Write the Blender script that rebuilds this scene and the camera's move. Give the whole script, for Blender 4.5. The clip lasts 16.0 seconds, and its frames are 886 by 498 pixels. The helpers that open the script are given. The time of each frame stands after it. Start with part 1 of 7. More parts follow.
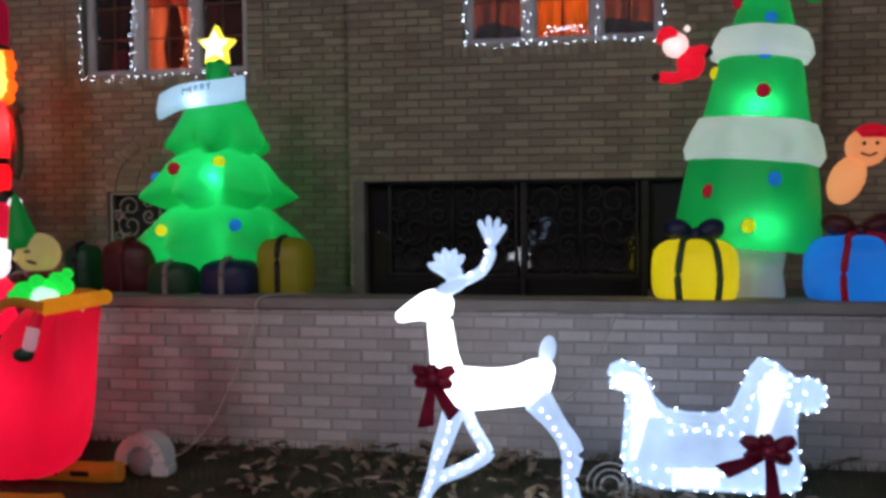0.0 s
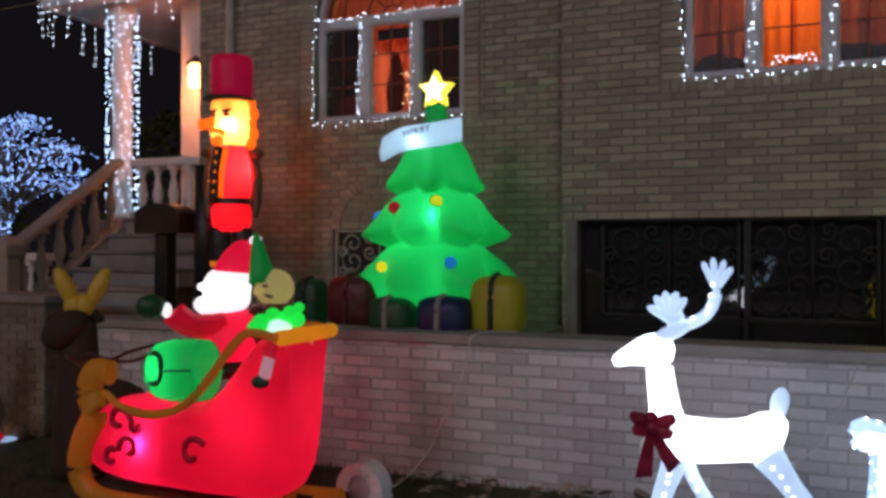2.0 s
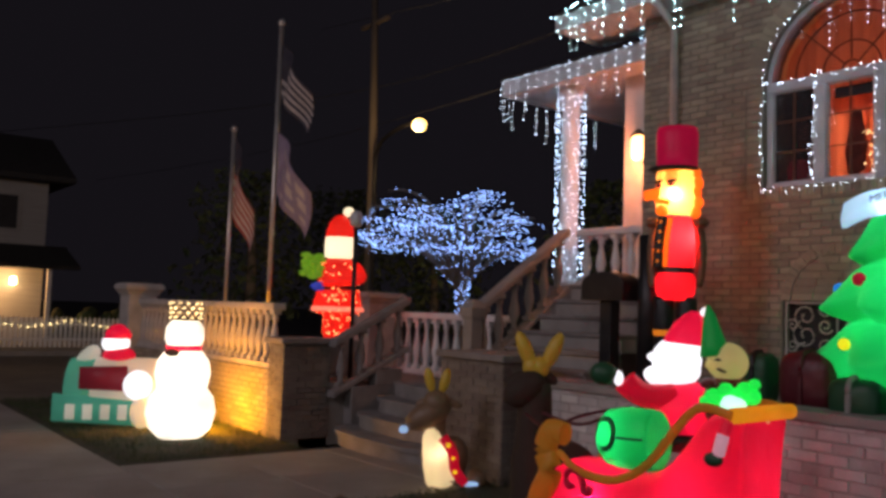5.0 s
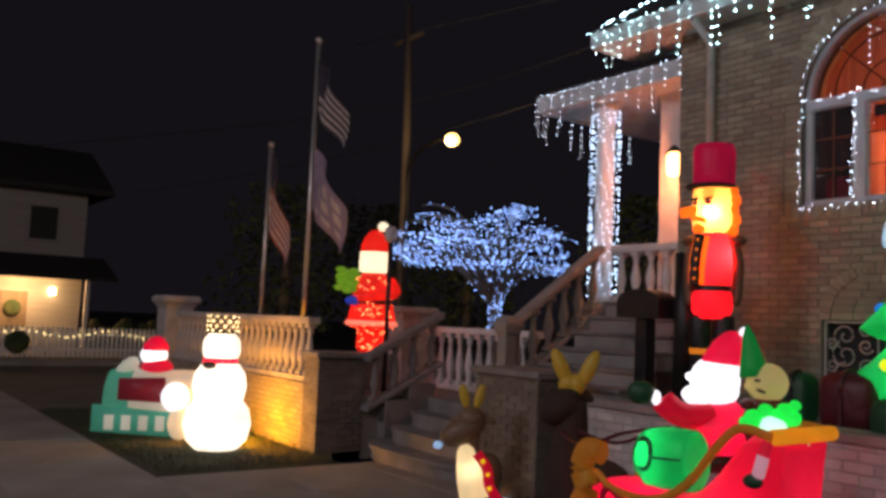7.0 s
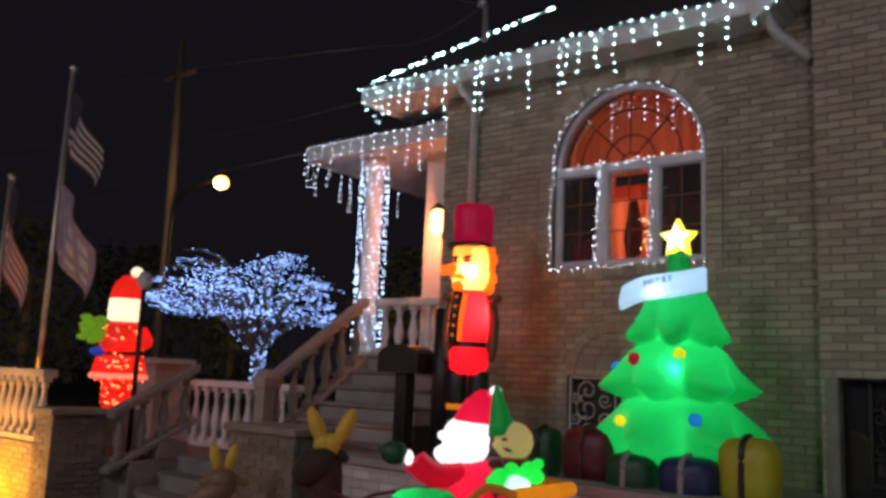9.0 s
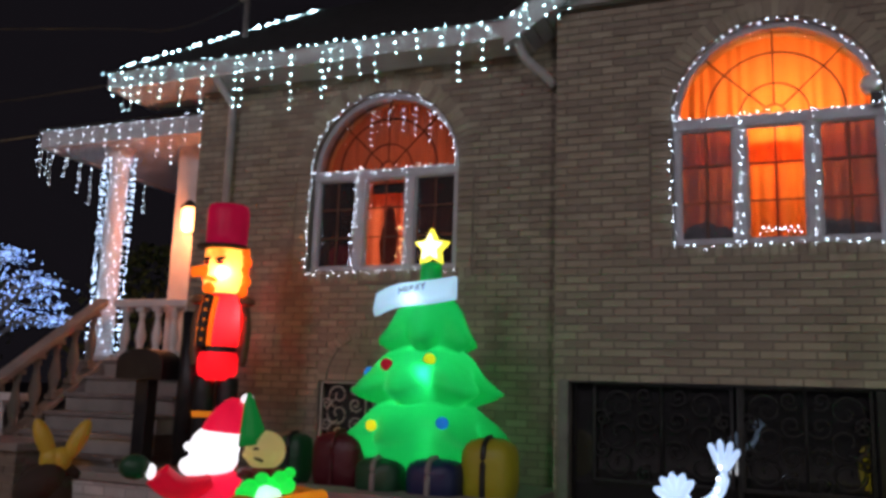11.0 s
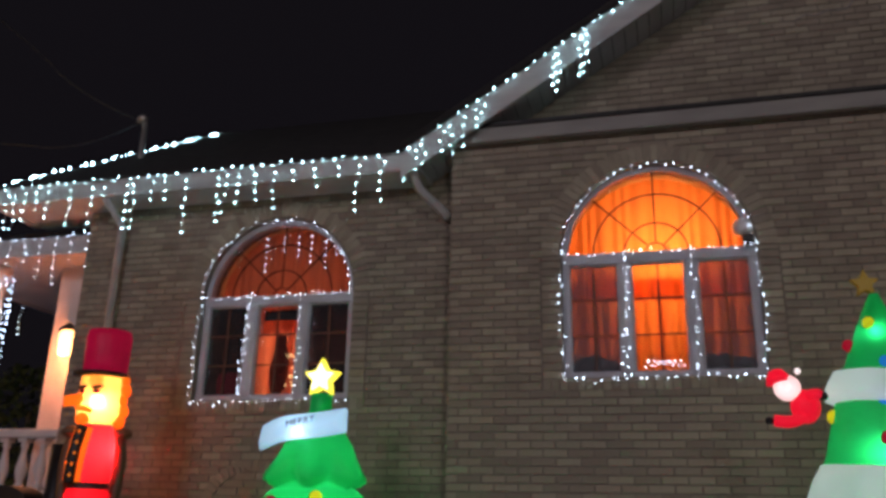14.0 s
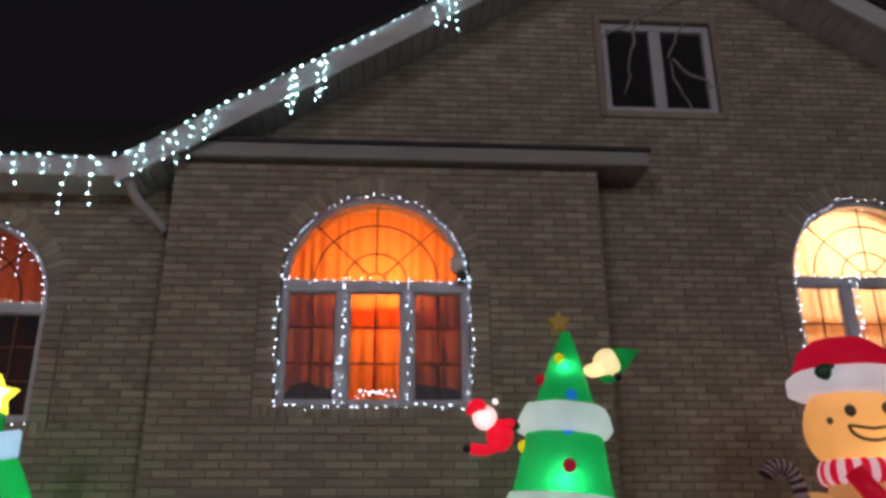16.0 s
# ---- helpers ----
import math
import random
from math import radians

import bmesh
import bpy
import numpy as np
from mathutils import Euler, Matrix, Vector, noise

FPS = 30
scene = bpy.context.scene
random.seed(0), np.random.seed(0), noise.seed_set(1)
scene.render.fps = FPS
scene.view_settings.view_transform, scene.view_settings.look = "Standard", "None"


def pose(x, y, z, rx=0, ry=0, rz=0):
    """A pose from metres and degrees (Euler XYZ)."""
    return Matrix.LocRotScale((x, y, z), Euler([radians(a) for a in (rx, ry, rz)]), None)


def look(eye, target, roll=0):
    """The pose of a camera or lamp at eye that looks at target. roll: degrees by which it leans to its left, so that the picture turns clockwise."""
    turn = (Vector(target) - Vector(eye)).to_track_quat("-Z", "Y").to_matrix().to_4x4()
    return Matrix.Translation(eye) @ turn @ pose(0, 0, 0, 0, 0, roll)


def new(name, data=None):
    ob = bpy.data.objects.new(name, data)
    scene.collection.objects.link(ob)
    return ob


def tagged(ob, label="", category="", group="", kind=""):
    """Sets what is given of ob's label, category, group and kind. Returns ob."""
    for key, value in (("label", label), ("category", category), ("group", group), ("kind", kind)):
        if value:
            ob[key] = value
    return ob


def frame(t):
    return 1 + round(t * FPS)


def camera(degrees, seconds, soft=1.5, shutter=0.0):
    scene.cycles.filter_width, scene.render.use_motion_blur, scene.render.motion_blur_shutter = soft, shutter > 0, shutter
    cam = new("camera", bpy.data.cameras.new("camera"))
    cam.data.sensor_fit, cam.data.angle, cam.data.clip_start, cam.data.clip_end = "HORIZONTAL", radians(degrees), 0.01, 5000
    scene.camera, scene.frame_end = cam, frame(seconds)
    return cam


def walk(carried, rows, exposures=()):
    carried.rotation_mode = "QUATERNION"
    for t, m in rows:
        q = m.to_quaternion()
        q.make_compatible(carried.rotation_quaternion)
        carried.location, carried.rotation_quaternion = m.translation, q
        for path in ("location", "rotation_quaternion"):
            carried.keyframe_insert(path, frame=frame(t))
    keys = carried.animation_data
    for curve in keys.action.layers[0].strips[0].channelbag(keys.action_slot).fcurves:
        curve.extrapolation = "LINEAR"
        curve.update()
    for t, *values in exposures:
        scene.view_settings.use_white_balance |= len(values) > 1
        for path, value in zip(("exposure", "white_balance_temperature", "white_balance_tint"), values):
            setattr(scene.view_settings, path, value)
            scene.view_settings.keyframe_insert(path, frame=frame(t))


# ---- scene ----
cam = camera(55.5, 16.0, soft=3.4)
PATH = [
    (0, (-0.957, -1.928, 1.524), (-1.286, 0.043, 1.449), -0.4),
    (0.5, (-0.974, -1.925, 1.535), (-1.465, 0.013, 1.485), -0.2),
    (1, (-0.982, -1.913, 1.54), (-1.551, 0.004, 1.518), -0.0),
    (1.5, (-0.999, -1.918, 1.546), (-1.658, -0.03, 1.54), 0.1),
    (2, (-1.012, -1.915, 1.548), (-1.807, -0.08, 1.558), 0.1),
    (2.5, (-1.028, -1.929, 1.561), (-2.0, -0.181, 1.583), 0.1),
    (3, (-1.051, -1.955, 1.573), (-2.181, -0.305, 1.611), 0.3),
    (3.5, (-1.066, -1.963, 1.57), (-2.325, -0.41, 1.649), 0.8),
    (4, (-1.077, -1.998, 1.582), (-2.452, -0.549, 1.677), 1.1),
    (4.5, (-1.073, -2.029, 1.585), (-2.559, -0.696, 1.71), 1.6),
    (5, (-1.087, -2.031, 1.581), (-2.66, -0.805, 1.726), 2.0),
    (5.2, (-1.098, -2.016, 1.566), (-2.7, -0.829, 1.719), 2.1),
    (7.3, (-1.07, -2.095, 1.622), (-2.687, -0.932, 1.807), 2.7),
    (7.5, (-1.066, -2.047, 1.633), (-2.676, -0.879, 1.836), 3.0),
    (8, (-1.076, -2.019, 1.634), (-2.629, -0.781, 1.87), 3.3),
    (8.5, (-1.085, -1.975, 1.645), (-2.5, -0.588, 1.916), 3.1),
    (9, (-1.101, -1.956, 1.668), (-2.341, -0.418, 1.978), 2.6),
    (9.5, (-1.118, -1.934, 1.666), (-2.198, -0.285, 2.005), 2.4),
    (10, (-1.124, -1.926, 1.661), (-2.059, -0.194, 2.015), 2.2),
    (10.2, (-1.167, -1.98, 1.678), (-2.034, -0.213, 2.03), 2.4),
    (12.3, (-1.107, -1.926, 1.705), (-1.785, -0.074, 2.037), 1.7),
    (12.5, (-1.127, -1.921, 1.701), (-1.792, -0.065, 2.038), 1.7),
    (13, (-1.134, -1.915, 1.716), (-1.761, -0.063, 2.136), 1.7),
    (13.5, (-1.097, -1.917, 1.755), (-1.668, -0.081, 2.307), 1.6),
    (14, (-1.109, -1.952, 1.76), (-1.603, -0.117, 2.385), 1.3),
    (14.5, (-1.098, -1.938, 1.776), (-1.495, -0.09, 2.429), 1.0),
    (15, (-1.009, -1.839, 1.711), (-1.255, 0.021, 2.402), 0.7),
    (15.5, (-1.073, -1.842, 1.693), (-1.094, 0.032, 2.391), 0.0),
    (16, (-1.016, -1.805, 1.68), (-0.889, 0.058, 2.397), -0.4),
]
walk(cam, [(t, look(eye, target, roll)) for t, eye, target, roll in PATH], [(0, 0.0), (2.5, 0.0), (4.0, 0.1), (5.2, 0.22), (7.5, 0.20), (9.5, 0.24), (12.5, -0.02), (14.0, 0.02), (16.0, 0.05)])

# ---- night sky and unseen lamps for the street's light ----
world = bpy.data.worlds.new("night_sky")
scene.world = world
world.use_nodes = True
bg = world.node_tree.nodes["Background"]
bg.inputs["Color"].default_value = (0.0058, 0.0049, 0.0066, 1)
bg.inputs["Strength"].default_value = 1.0


def lamp(name, loc, power, colour, radius=0.1, kind="POINT"):
    data = bpy.data.lights.new(name, kind)
    data.energy, data.color = power, colour
    data.shadow_soft_size = radius
    ob = new(name, data)
    ob.location = loc
    return ob


# two wide lamps added out of view to light the front evenly
lamp("unseen_street_fill", (4.6, -12.0, 8.6), 1150, (1.0, 0.90, 0.90), 2.1)
lamp("unseen_street_fill", (-7.6, -12.0, 8.6), 1450, (1.0, 0.84, 0.95), 2.1)


# ---- materials ----
def shader(name):
    m = bpy.data.materials.new(name)
    m.use_nodes = True
    nt = m.node_tree
    return m, nt, nt.nodes["Principled BSDF"], nt.nodes["Material Output"]


def surface(name, a, b, scale=6.0, rough=0.75, bump=0.25, metal=0.0, vary=0.0, fine=60.0, streak=(1, 1, 1)):
    m, nt, p, out = shader(name)
    N, L = nt.nodes, nt.links
    tc = N.new("ShaderNodeTexCoord")
    mp = N.new("ShaderNodeMapping")
    mp.inputs["Scale"].default_value = streak
    L.new(tc.outputs["Object"], mp.inputs["Vector"])
    n1 = N.new("ShaderNodeTexNoise")
    n1.inputs["Scale"].default_value, n1.inputs["Detail"].default_value = scale, 6
    n2 = N.new("ShaderNodeTexNoise")
    n2.inputs["Scale"].default_value, n2.inputs["Detail"].default_value = fine, 4
    L.new(mp.outputs[0], n1.inputs["Vector"]), L.new(mp.outputs[0], n2.inputs["Vector"])
    ramp = N.new("ShaderNodeValToRGB")
    ramp.color_ramp.elements[0].position, ramp.color_ramp.elements[1].position = 0.32, 0.68
    ramp.color_ramp.elements[0].color, ramp.color_ramp.elements[1].color = (*a, 1), (*b, 1)
    L.new(n1.outputs["Fac"], ramp.inputs[0])
    hsv = N.new("ShaderNodeHueSaturation")
    L.new(ramp.outputs[0], hsv.inputs["Color"])
    mr = N.new("ShaderNodeMapRange")
    mr.inputs["To Min"].default_value, mr.inputs["To Max"].default_value = 0.82, 1.18
    L.new(n2.outputs["Fac"], mr.inputs["Value"])
    val = mr.outputs[0]
    if vary:
        gi, oi = N.new("ShaderNodeNewGeometry"), N.new("ShaderNodeObjectInfo")
        add = N.new("ShaderNodeMath")
        add.operation = "ADD"
        L.new(gi.outputs["Random Per Island"], add.inputs[0]), L.new(oi.outputs["Random"], add.inputs[1])
        fr = N.new("ShaderNodeMath")
        fr.operation = "FRACT"
        L.new(add.outputs[0], fr.inputs[0])
        r2 = N.new("ShaderNodeMapRange")
        r2.inputs["To Min"].default_value, r2.inputs["To Max"].default_value = 1 - vary, 1 + vary
        L.new(fr.outputs[0], r2.inputs["Value"])
        mul = N.new("ShaderNodeMath")
        mul.operation = "MULTIPLY"
        L.new(val, mul.inputs[0]), L.new(r2.outputs[0], mul.inputs[1])
        val = mul.outputs[0]
        hr = N.new("ShaderNodeMapRange")
        hr.inputs["To Min"].default_value, hr.inputs["To Max"].default_value = 0.487, 0.513
        L.new(fr.outputs[0], hr.inputs["Value"]), L.new(hr.outputs[0], hsv.inputs["Hue"])
    L.new(val, hsv.inputs["Value"])
    L.new(hsv.outputs[0], p.inputs["Base Color"])
    p.inputs["Roughness"].default_value, p.inputs["Metallic"].default_value = rough, metal
    bp = N.new("ShaderNodeBump")
    bp.inputs["Strength"].default_value, bp.inputs["Distance"].default_value = bump, 0.01
    L.new(n2.outputs["Fac"], bp.inputs["Height"]), L.new(bp.outputs[0], p.inputs["Normal"])
    return m


def lit_cloth(name, colour, glow, through_light=0.5, base=None, rough=0.45):
    """Inflatable nylon lit from inside: it passes light and glows a little all over, with soft creases."""
    m, nt, p, out = shader(name)
    N, L = nt.nodes, nt.links
    tc = N.new("ShaderNodeTexCoord")
    n = N.new("ShaderNodeTexNoise")
    n.inputs["Scale"].default_value, n.inputs["Detail"].default_value = 3.5, 3
    L.new(tc.outputs["Object"], n.inputs["Vector"])
    mr = N.new("ShaderNodeMapRange")
    mr.inputs["From Min"].default_value, mr.inputs["From Max"].default_value = 0.3, 0.7
    mr.inputs["To Min"].default_value, mr.inputs["To Max"].default_value = glow * 0.72, glow * 1.25
    L.new(n.outputs["Fac"], mr.inputs["Value"])
    c = base or colour
    p.inputs["Base Color"].default_value = (*c, 1)
    p.inputs["Roughness"].default_value = rough
    p.inputs["Emission Color"].default_value = (*colour, 1)
    L.new(mr.outputs[0], p.inputs["Emission Strength"])
    w = N.new("ShaderNodeTexNoise")
    w.inputs["Scale"].default_value, w.inputs["Detail"].default_value = 9, 3
    L.new(tc.outputs["Object"], w.inputs["Vector"])
    bp = N.new("ShaderNodeBump")
    bp.inputs["Strength"].default_value, bp.inputs["Distance"].default_value = 0.45, 0.03
    L.new(w.outputs["Fac"], bp.inputs["Height"]), L.new(bp.outputs[0], p.inputs["Normal"])
    if through_light:
        t = N.new("ShaderNodeBsdfTranslucent")
        t.inputs["Color"].default_value = (*c, 1)
        mx = N.new("ShaderNodeMixShader")
        mx.inputs[0].default_value = through_light
        L.new(p.outputs[0], mx.inputs[1]), L.new(t.outputs[0], mx.inputs[2]), L.new(mx.outputs[0], out.inputs["Surface"])
    return m


def glowing(name, colour, strength, base=(0.8, 0.8, 0.8)):
    m, nt, p, out = shader(name)
    p.inputs["Base Color"].default_value = (*base, 1)
    p.inputs["Roughness"].default_value = 0.4
    p.inputs["Emission Color"].default_value = (*colour, 1)
    p.inputs["Emission Strength"].default_value = strength
    return m


def pane_glass(name, tint=(1, 1, 1), gloss=0.10, mesh=0.0):
    m, nt, p, out = shader(name)
    N, L = nt.nodes, nt.links
    tr, gl, mx = N.new("ShaderNodeBsdfTransparent"), N.new("ShaderNodeBsdfGlossy"), N.new("ShaderNodeMixShader")
    tr.inputs["Color"].default_value = (*tint, 1)
    gl.inputs["Roughness"].default_value = 0.03
    mx.inputs[0].default_value = gloss
    L.new(tr.outputs[0], mx.inputs[1]), L.new(gl.outputs[0], mx.inputs[2]), L.new(mx.outputs[0], out.inputs["Surface"])
    if mesh:
        df, m2 = N.new("ShaderNodeBsdfDiffuse"), N.new("ShaderNodeMixShader")
        df.inputs["Color"].default_value = (0.34, 0.34, 0.36, 1)
        m2.inputs[0].default_value = mesh
        L.new(mx.outputs[0], m2.inputs[1]), L.new(df.outputs[0], m2.inputs[2]), L.new(m2.outputs[0], out.inputs["Surface"])
    return m


def curtain_cloth(name, colour, dense=0.75):
    m, nt, p, out = shader(name)
    N, L = nt.nodes, nt.links
    t, mx = N.new("ShaderNodeBsdfTranslucent"), N.new("ShaderNodeMixShader")
    t.inputs["Color"].default_value = (*colour, 1)
    p.inputs["Base Color"].default_value = (*colour, 1)
    p.inputs["Roughness"].default_value = 0.9
    mx.inputs[0].default_value = dense
    L.new(p.outputs[0], mx.inputs[1]), L.new(t.outputs[0], mx.inputs[2]), L.new(mx.outputs[0], out.inputs["Surface"])
    return m


M_BRICK = surface("buff_brick", (0.275, 0.238, 0.182), (0.355, 0.308, 0.24), 4, 0.85, 0.5, vary=0.19, fine=70)
M_PALE = surface("pale_grey_brick", (0.46, 0.447, 0.44), (0.58, 0.565, 0.56), 4, 0.85, 0.5, vary=0.20, fine=70)
M_MORTAR2 = surface("pale_mortar", (0.34, 0.325, 0.315), (0.42, 0.40, 0.39), 8, 0.95, 0.5)
M_MORTAR = surface("mortar", (0.19, 0.165, 0.135), (0.245, 0.215, 0.18), 8, 0.95, 0.5)
M_CAP = surface("bluestone_cap", (0.22, 0.21, 0.20), (0.32, 0.30, 0.28), 3, 0.8, 0.35)
M_STONE = surface("cast_stone", (0.38, 0.35, 0.32), (0.52, 0.48, 0.44), 5, 0.8, 0.35)
M_STEP = surface("step_stone", (0.16, 0.145, 0.14), (0.25, 0.23, 0.22), 4, 0.8, 0.35)
M_CONC = surface("pavement_concrete", (0.22, 0.195, 0.175), (0.31, 0.28, 0.255), 1.4, 0.9, 0.35, fine=40, vary=0.06)
M_ROAD = surface("asphalt", (0.085, 0.08, 0.076), (0.125, 0.118, 0.112), 1.5, 0.9, 0.5, fine=80)
M_SOIL = surface("lawn_soil", (0.025, 0.03, 0.014), (0.06, 0.05, 0.03), 5, 0.95, 0.6)
M_GRASS = surface("grass", (0.03, 0.06, 0.02), (0.09, 0.10, 0.04), 3, 0.9, 0.1, vary=0.4)
M_LEAF = surface("dry_leaves", (0.17, 0.13, 0.09), (0.32, 0.26, 0.19), 6, 0.85, 0.2, vary=0.45)
M_WHITE = surface("white_paint", (0.66, 0.66, 0.66), (0.78, 0.78, 0.77), 3, 0.5, 0.1)
# darker copy of the brick, its colour holding the step piers' shade
M_SHADEBRICK = surface("shade_darkened_brick", (0.13, 0.11, 0.095), (0.19, 0.165, 0.145), 4, 0.85, 0.5, vary=0.15, fine=70)
M_VINYL = surface("window_vinyl", (0.42, 0.43, 0.47), (0.52, 0.53, 0.57), 3, 0.45, 0.1)
M_FASCIA = surface("white_aluminium", (0.42, 0.42, 0.43), (0.54, 0.54, 0.54), 2, 0.5, 0.12, streak=(1, 1, 4))
M_CORN = surface("grey_cornice_metal", (0.24, 0.23, 0.22), (0.31, 0.30, 0.28), 2, 0.55, 0.12, streak=(1, 1, 4))
M_MUNTIN = surface("brown_muntin", (0.10, 0.04, 0.02), (0.14, 0.06, 0.03), 5, 0.6, 0.1)
M_IRON = surface("wrought_iron_grey", (0.20, 0.17, 0.15), (0.30, 0.26, 0.23), 9, 0.55, 0.2, metal=0.3)
# near-black base stands in for the darkness of unlit rooms behind openings
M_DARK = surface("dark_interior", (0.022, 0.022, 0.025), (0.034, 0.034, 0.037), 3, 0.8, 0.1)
M_BLACK = surface("black_metal", (0.018, 0.018, 0.02), (0.035, 0.034, 0.034), 6, 0.45, 0.15, metal=0.4)
M_ROOF = surface("dark_shingle", (0.02, 0.02, 0.021), (0.04, 0.038, 0.037), 6, 0.9, 0.5, vary=0.3)
M_WIRE = surface("dark_cable", (0.03, 0.03, 0.03), (0.05, 0.05, 0.05), 6, 0.6, 0.1)
M_CABLE = surface("pale_cable", (0.55, 0.52, 0.48), (0.65, 0.62, 0.58), 6, 0.6, 0.1)
M_WOOD = surface("weathered_pole_wood", (0.13, 0.10, 0.07), (0.24, 0.19, 0.14), 3, 0.85, 0.5, streak=(1, 1, 0.15))
M_STEEL = surface("brushed_pole_metal", (0.42, 0.40, 0.38), (0.55, 0.53, 0.50), 5, 0.4, 0.1, metal=0.7)
M_NET = pane_glass("net_glass", (0.62, 0.60, 0.62), 0.04)
M_SCREEN = pane_glass("insect_screen", (0.56, 0.52, 0.57), 0.03, mesh=0.20)
M_GLASS = pane_glass("window_glass", (0.95, 0.95, 0.95), 0.07)
M_DARKGLASS = pane_glass("dark_glass", (0.14, 0.15, 0.17), 0.10, mesh=0.07)
M_CURTAIN = curtain_cloth("orange_curtain", (0.85, 0.36, 0.13))
M_ROSE = curtain_cloth("rose_curtain", (0.66, 0.30, 0.22))
M_ROOM = surface("room_wall", (0.55, 0.40, 0.28), (0.62, 0.46, 0.33), 2, 0.9, 0.1)
M_BULB = glowing("cool_white_bulb", (0.62, 0.78, 1.0), 11.0)
M_BULB_TEAL = glowing("icicle_bulb", (0.50, 0.90, 1.0), 27.0)
M_BULB_BLUE = glowing("blue_white_bulb", (0.26, 0.44, 1.0), 5.2)
M_BULB_WARM = glowing("warm_bulb", (1.0, 0.70, 0.30), 4)
RED, GREEN, WHITE = (0.78, 0.010, 0.06), (0.012, 0.50, 0.13), (0.85, 0.88, 0.95)
C_RED = lit_cloth("red_nylon_lit", RED, 0.31)
C_GREEN = lit_cloth("green_nylon_lit", GREEN, 0.15)
C_WHITE = lit_cloth("white_nylon_lit", WHITE, 0.55)
C_GOLD = lit_cloth("gold_nylon_lit", (0.70, 0.33, 0.04), 0.10)
C_YELLOW = lit_cloth("yellow_nylon_lit", (0.95, 0.80, 0.02), 0.65)
C_BLUE = lit_cloth("blue_nylon_lit", (0.02, 0.28, 0.85), 0.65)
C_SKIN = lit_cloth("tan_nylon_lit", (0.85, 0.54, 0.22), 0.30)
C_FACE = lit_cloth("amber_nylon_lit", (1.0, 0.34, 0.03), 0.95, 0.5, base=(1.0, 0.66, 0.28))
C_COAT = lit_cloth("coat_nylon_lit", (0.75, 0.012, 0.03), 0.85)
C_ORANGE = lit_cloth("orange_trim_lit", (1.0, 0.30, 0.02), 0.7)
# cloths with no lamp inside; most still carry a faint emission
U_RED = lit_cloth("red_nylon_unlit", (0.17, 0.012, 0.02), 0.010, 0.2)
U_GREEN = lit_cloth("green_nylon_unlit", (0.018, 0.085, 0.038), 0.008, 0.2)
U_BLUE = lit_cloth("navy_nylon_unlit", (0.015, 0.025, 0.09), 0.01, 0.2)
U_YELLOW = lit_cloth("mustard_nylon_unlit", (0.34, 0.31, 0.02), 0.06, 0.2)
U_BLACK = lit_cloth("black_nylon", (0.012, 0.012, 0.014), 0.0, 0.0)
U_BROWN = lit_cloth("brown_nylon_unlit", (0.15, 0.10, 0.06), 0.008, 0.2)
U_DARK = lit_cloth("very_dark_brown_nylon", (0.045, 0.028, 0.020), 0.0, 0.1, rough=0.85)
U_GOLD = lit_cloth("mustard_antler_nylon", (0.55, 0.36, 0.04), 0.05, 0.2)
U_MAROON = lit_cloth("maroon_nylon", (0.085, 0.010, 0.016), 0.006, 0.1)
C_MAROON = lit_cloth("dark_red_print", (0.42, 0.005, 0.03), 0.15, 0.3)
M_BOW = surface("maroon_satin", (0.20, 0.010, 0.045), (0.34, 0.020, 0.075), 9, 0.35, 0.3)
C_HAT = lit_cloth("hat_nylon_lit", (0.50, 0.006, 0.06), 0.6)
M_DEER = glowing("lit_white_wrap", (0.86, 0.90, 1.0), 4.6)
M_SLEIGH = lit_cloth("lit_blue_mesh", (0.42, 0.63, 1.0), 1.02, 0.0, base=(0.4, 0.45, 0.5))
M_DEER_B = lit_cloth("lit_pale_blue_mesh", (0.46, 0.65, 1.0), 0.90, 0.0, base=(0.5, 0.55, 0.6))


# ---- mesh helpers ----
def thing(name, loc, label, category, group="", kind=""):
    ob = new(name)
    ob.empty_display_size = 0.1
    ob.location = loc
    return tagged(ob, label, category, group, kind)


def mesh_of(name, bm, mats):
    me = bpy.data.meshes.new(name)
    bm.to_mesh(me)
    bm.free()
    for m in mats if isinstance(mats, (list, tuple)) else [mats]:
        me.materials.append(m)
    return me


def part(name, bm, mat, parent=None, label="", smooth=False):
    if smooth:
        for f in bm.faces:
            f.smooth = True
    ob = new(name, mesh_of(name, bm, mat))
    if parent:
        ob.parent = parent
    return tagged(ob, label)


def solo(name, bm, mats, loc, label, category, group="", kind="", smooth=False):
    ob = part(name, bm, mats, None, "", smooth)
    ob.location = loc
    return tagged(ob, label, category, group, kind)


def box(bm, x0, x1, y0, y1, z0, z1, bev=0.0, mi=0, m=None):
    g = bmesh.ops.create_cube(bm, size=1.0)
    vs = g["verts"]
    for v in vs:
        v.co = Vector((x0 + (v.co.x + 0.5) * (x1 - x0), y0 + (v.co.y + 0.5) * (y1 - y0), z0 + (v.co.z + 0.5) * (z1 - z0)))
        if m:
            v.co = m @ v.co
    fs = {f for v in vs for f in v.link_faces}
    for f in fs:
        f.material_index = mi
    if bev:
        es = list({e for v in vs for e in v.link_edges})
        r = bmesh.ops.bevel(bm, geom=es, offset=bev, segments=2, affect="EDGES", profile=0.5)
        for f in r["faces"]:
            f.material_index = mi
    return bm


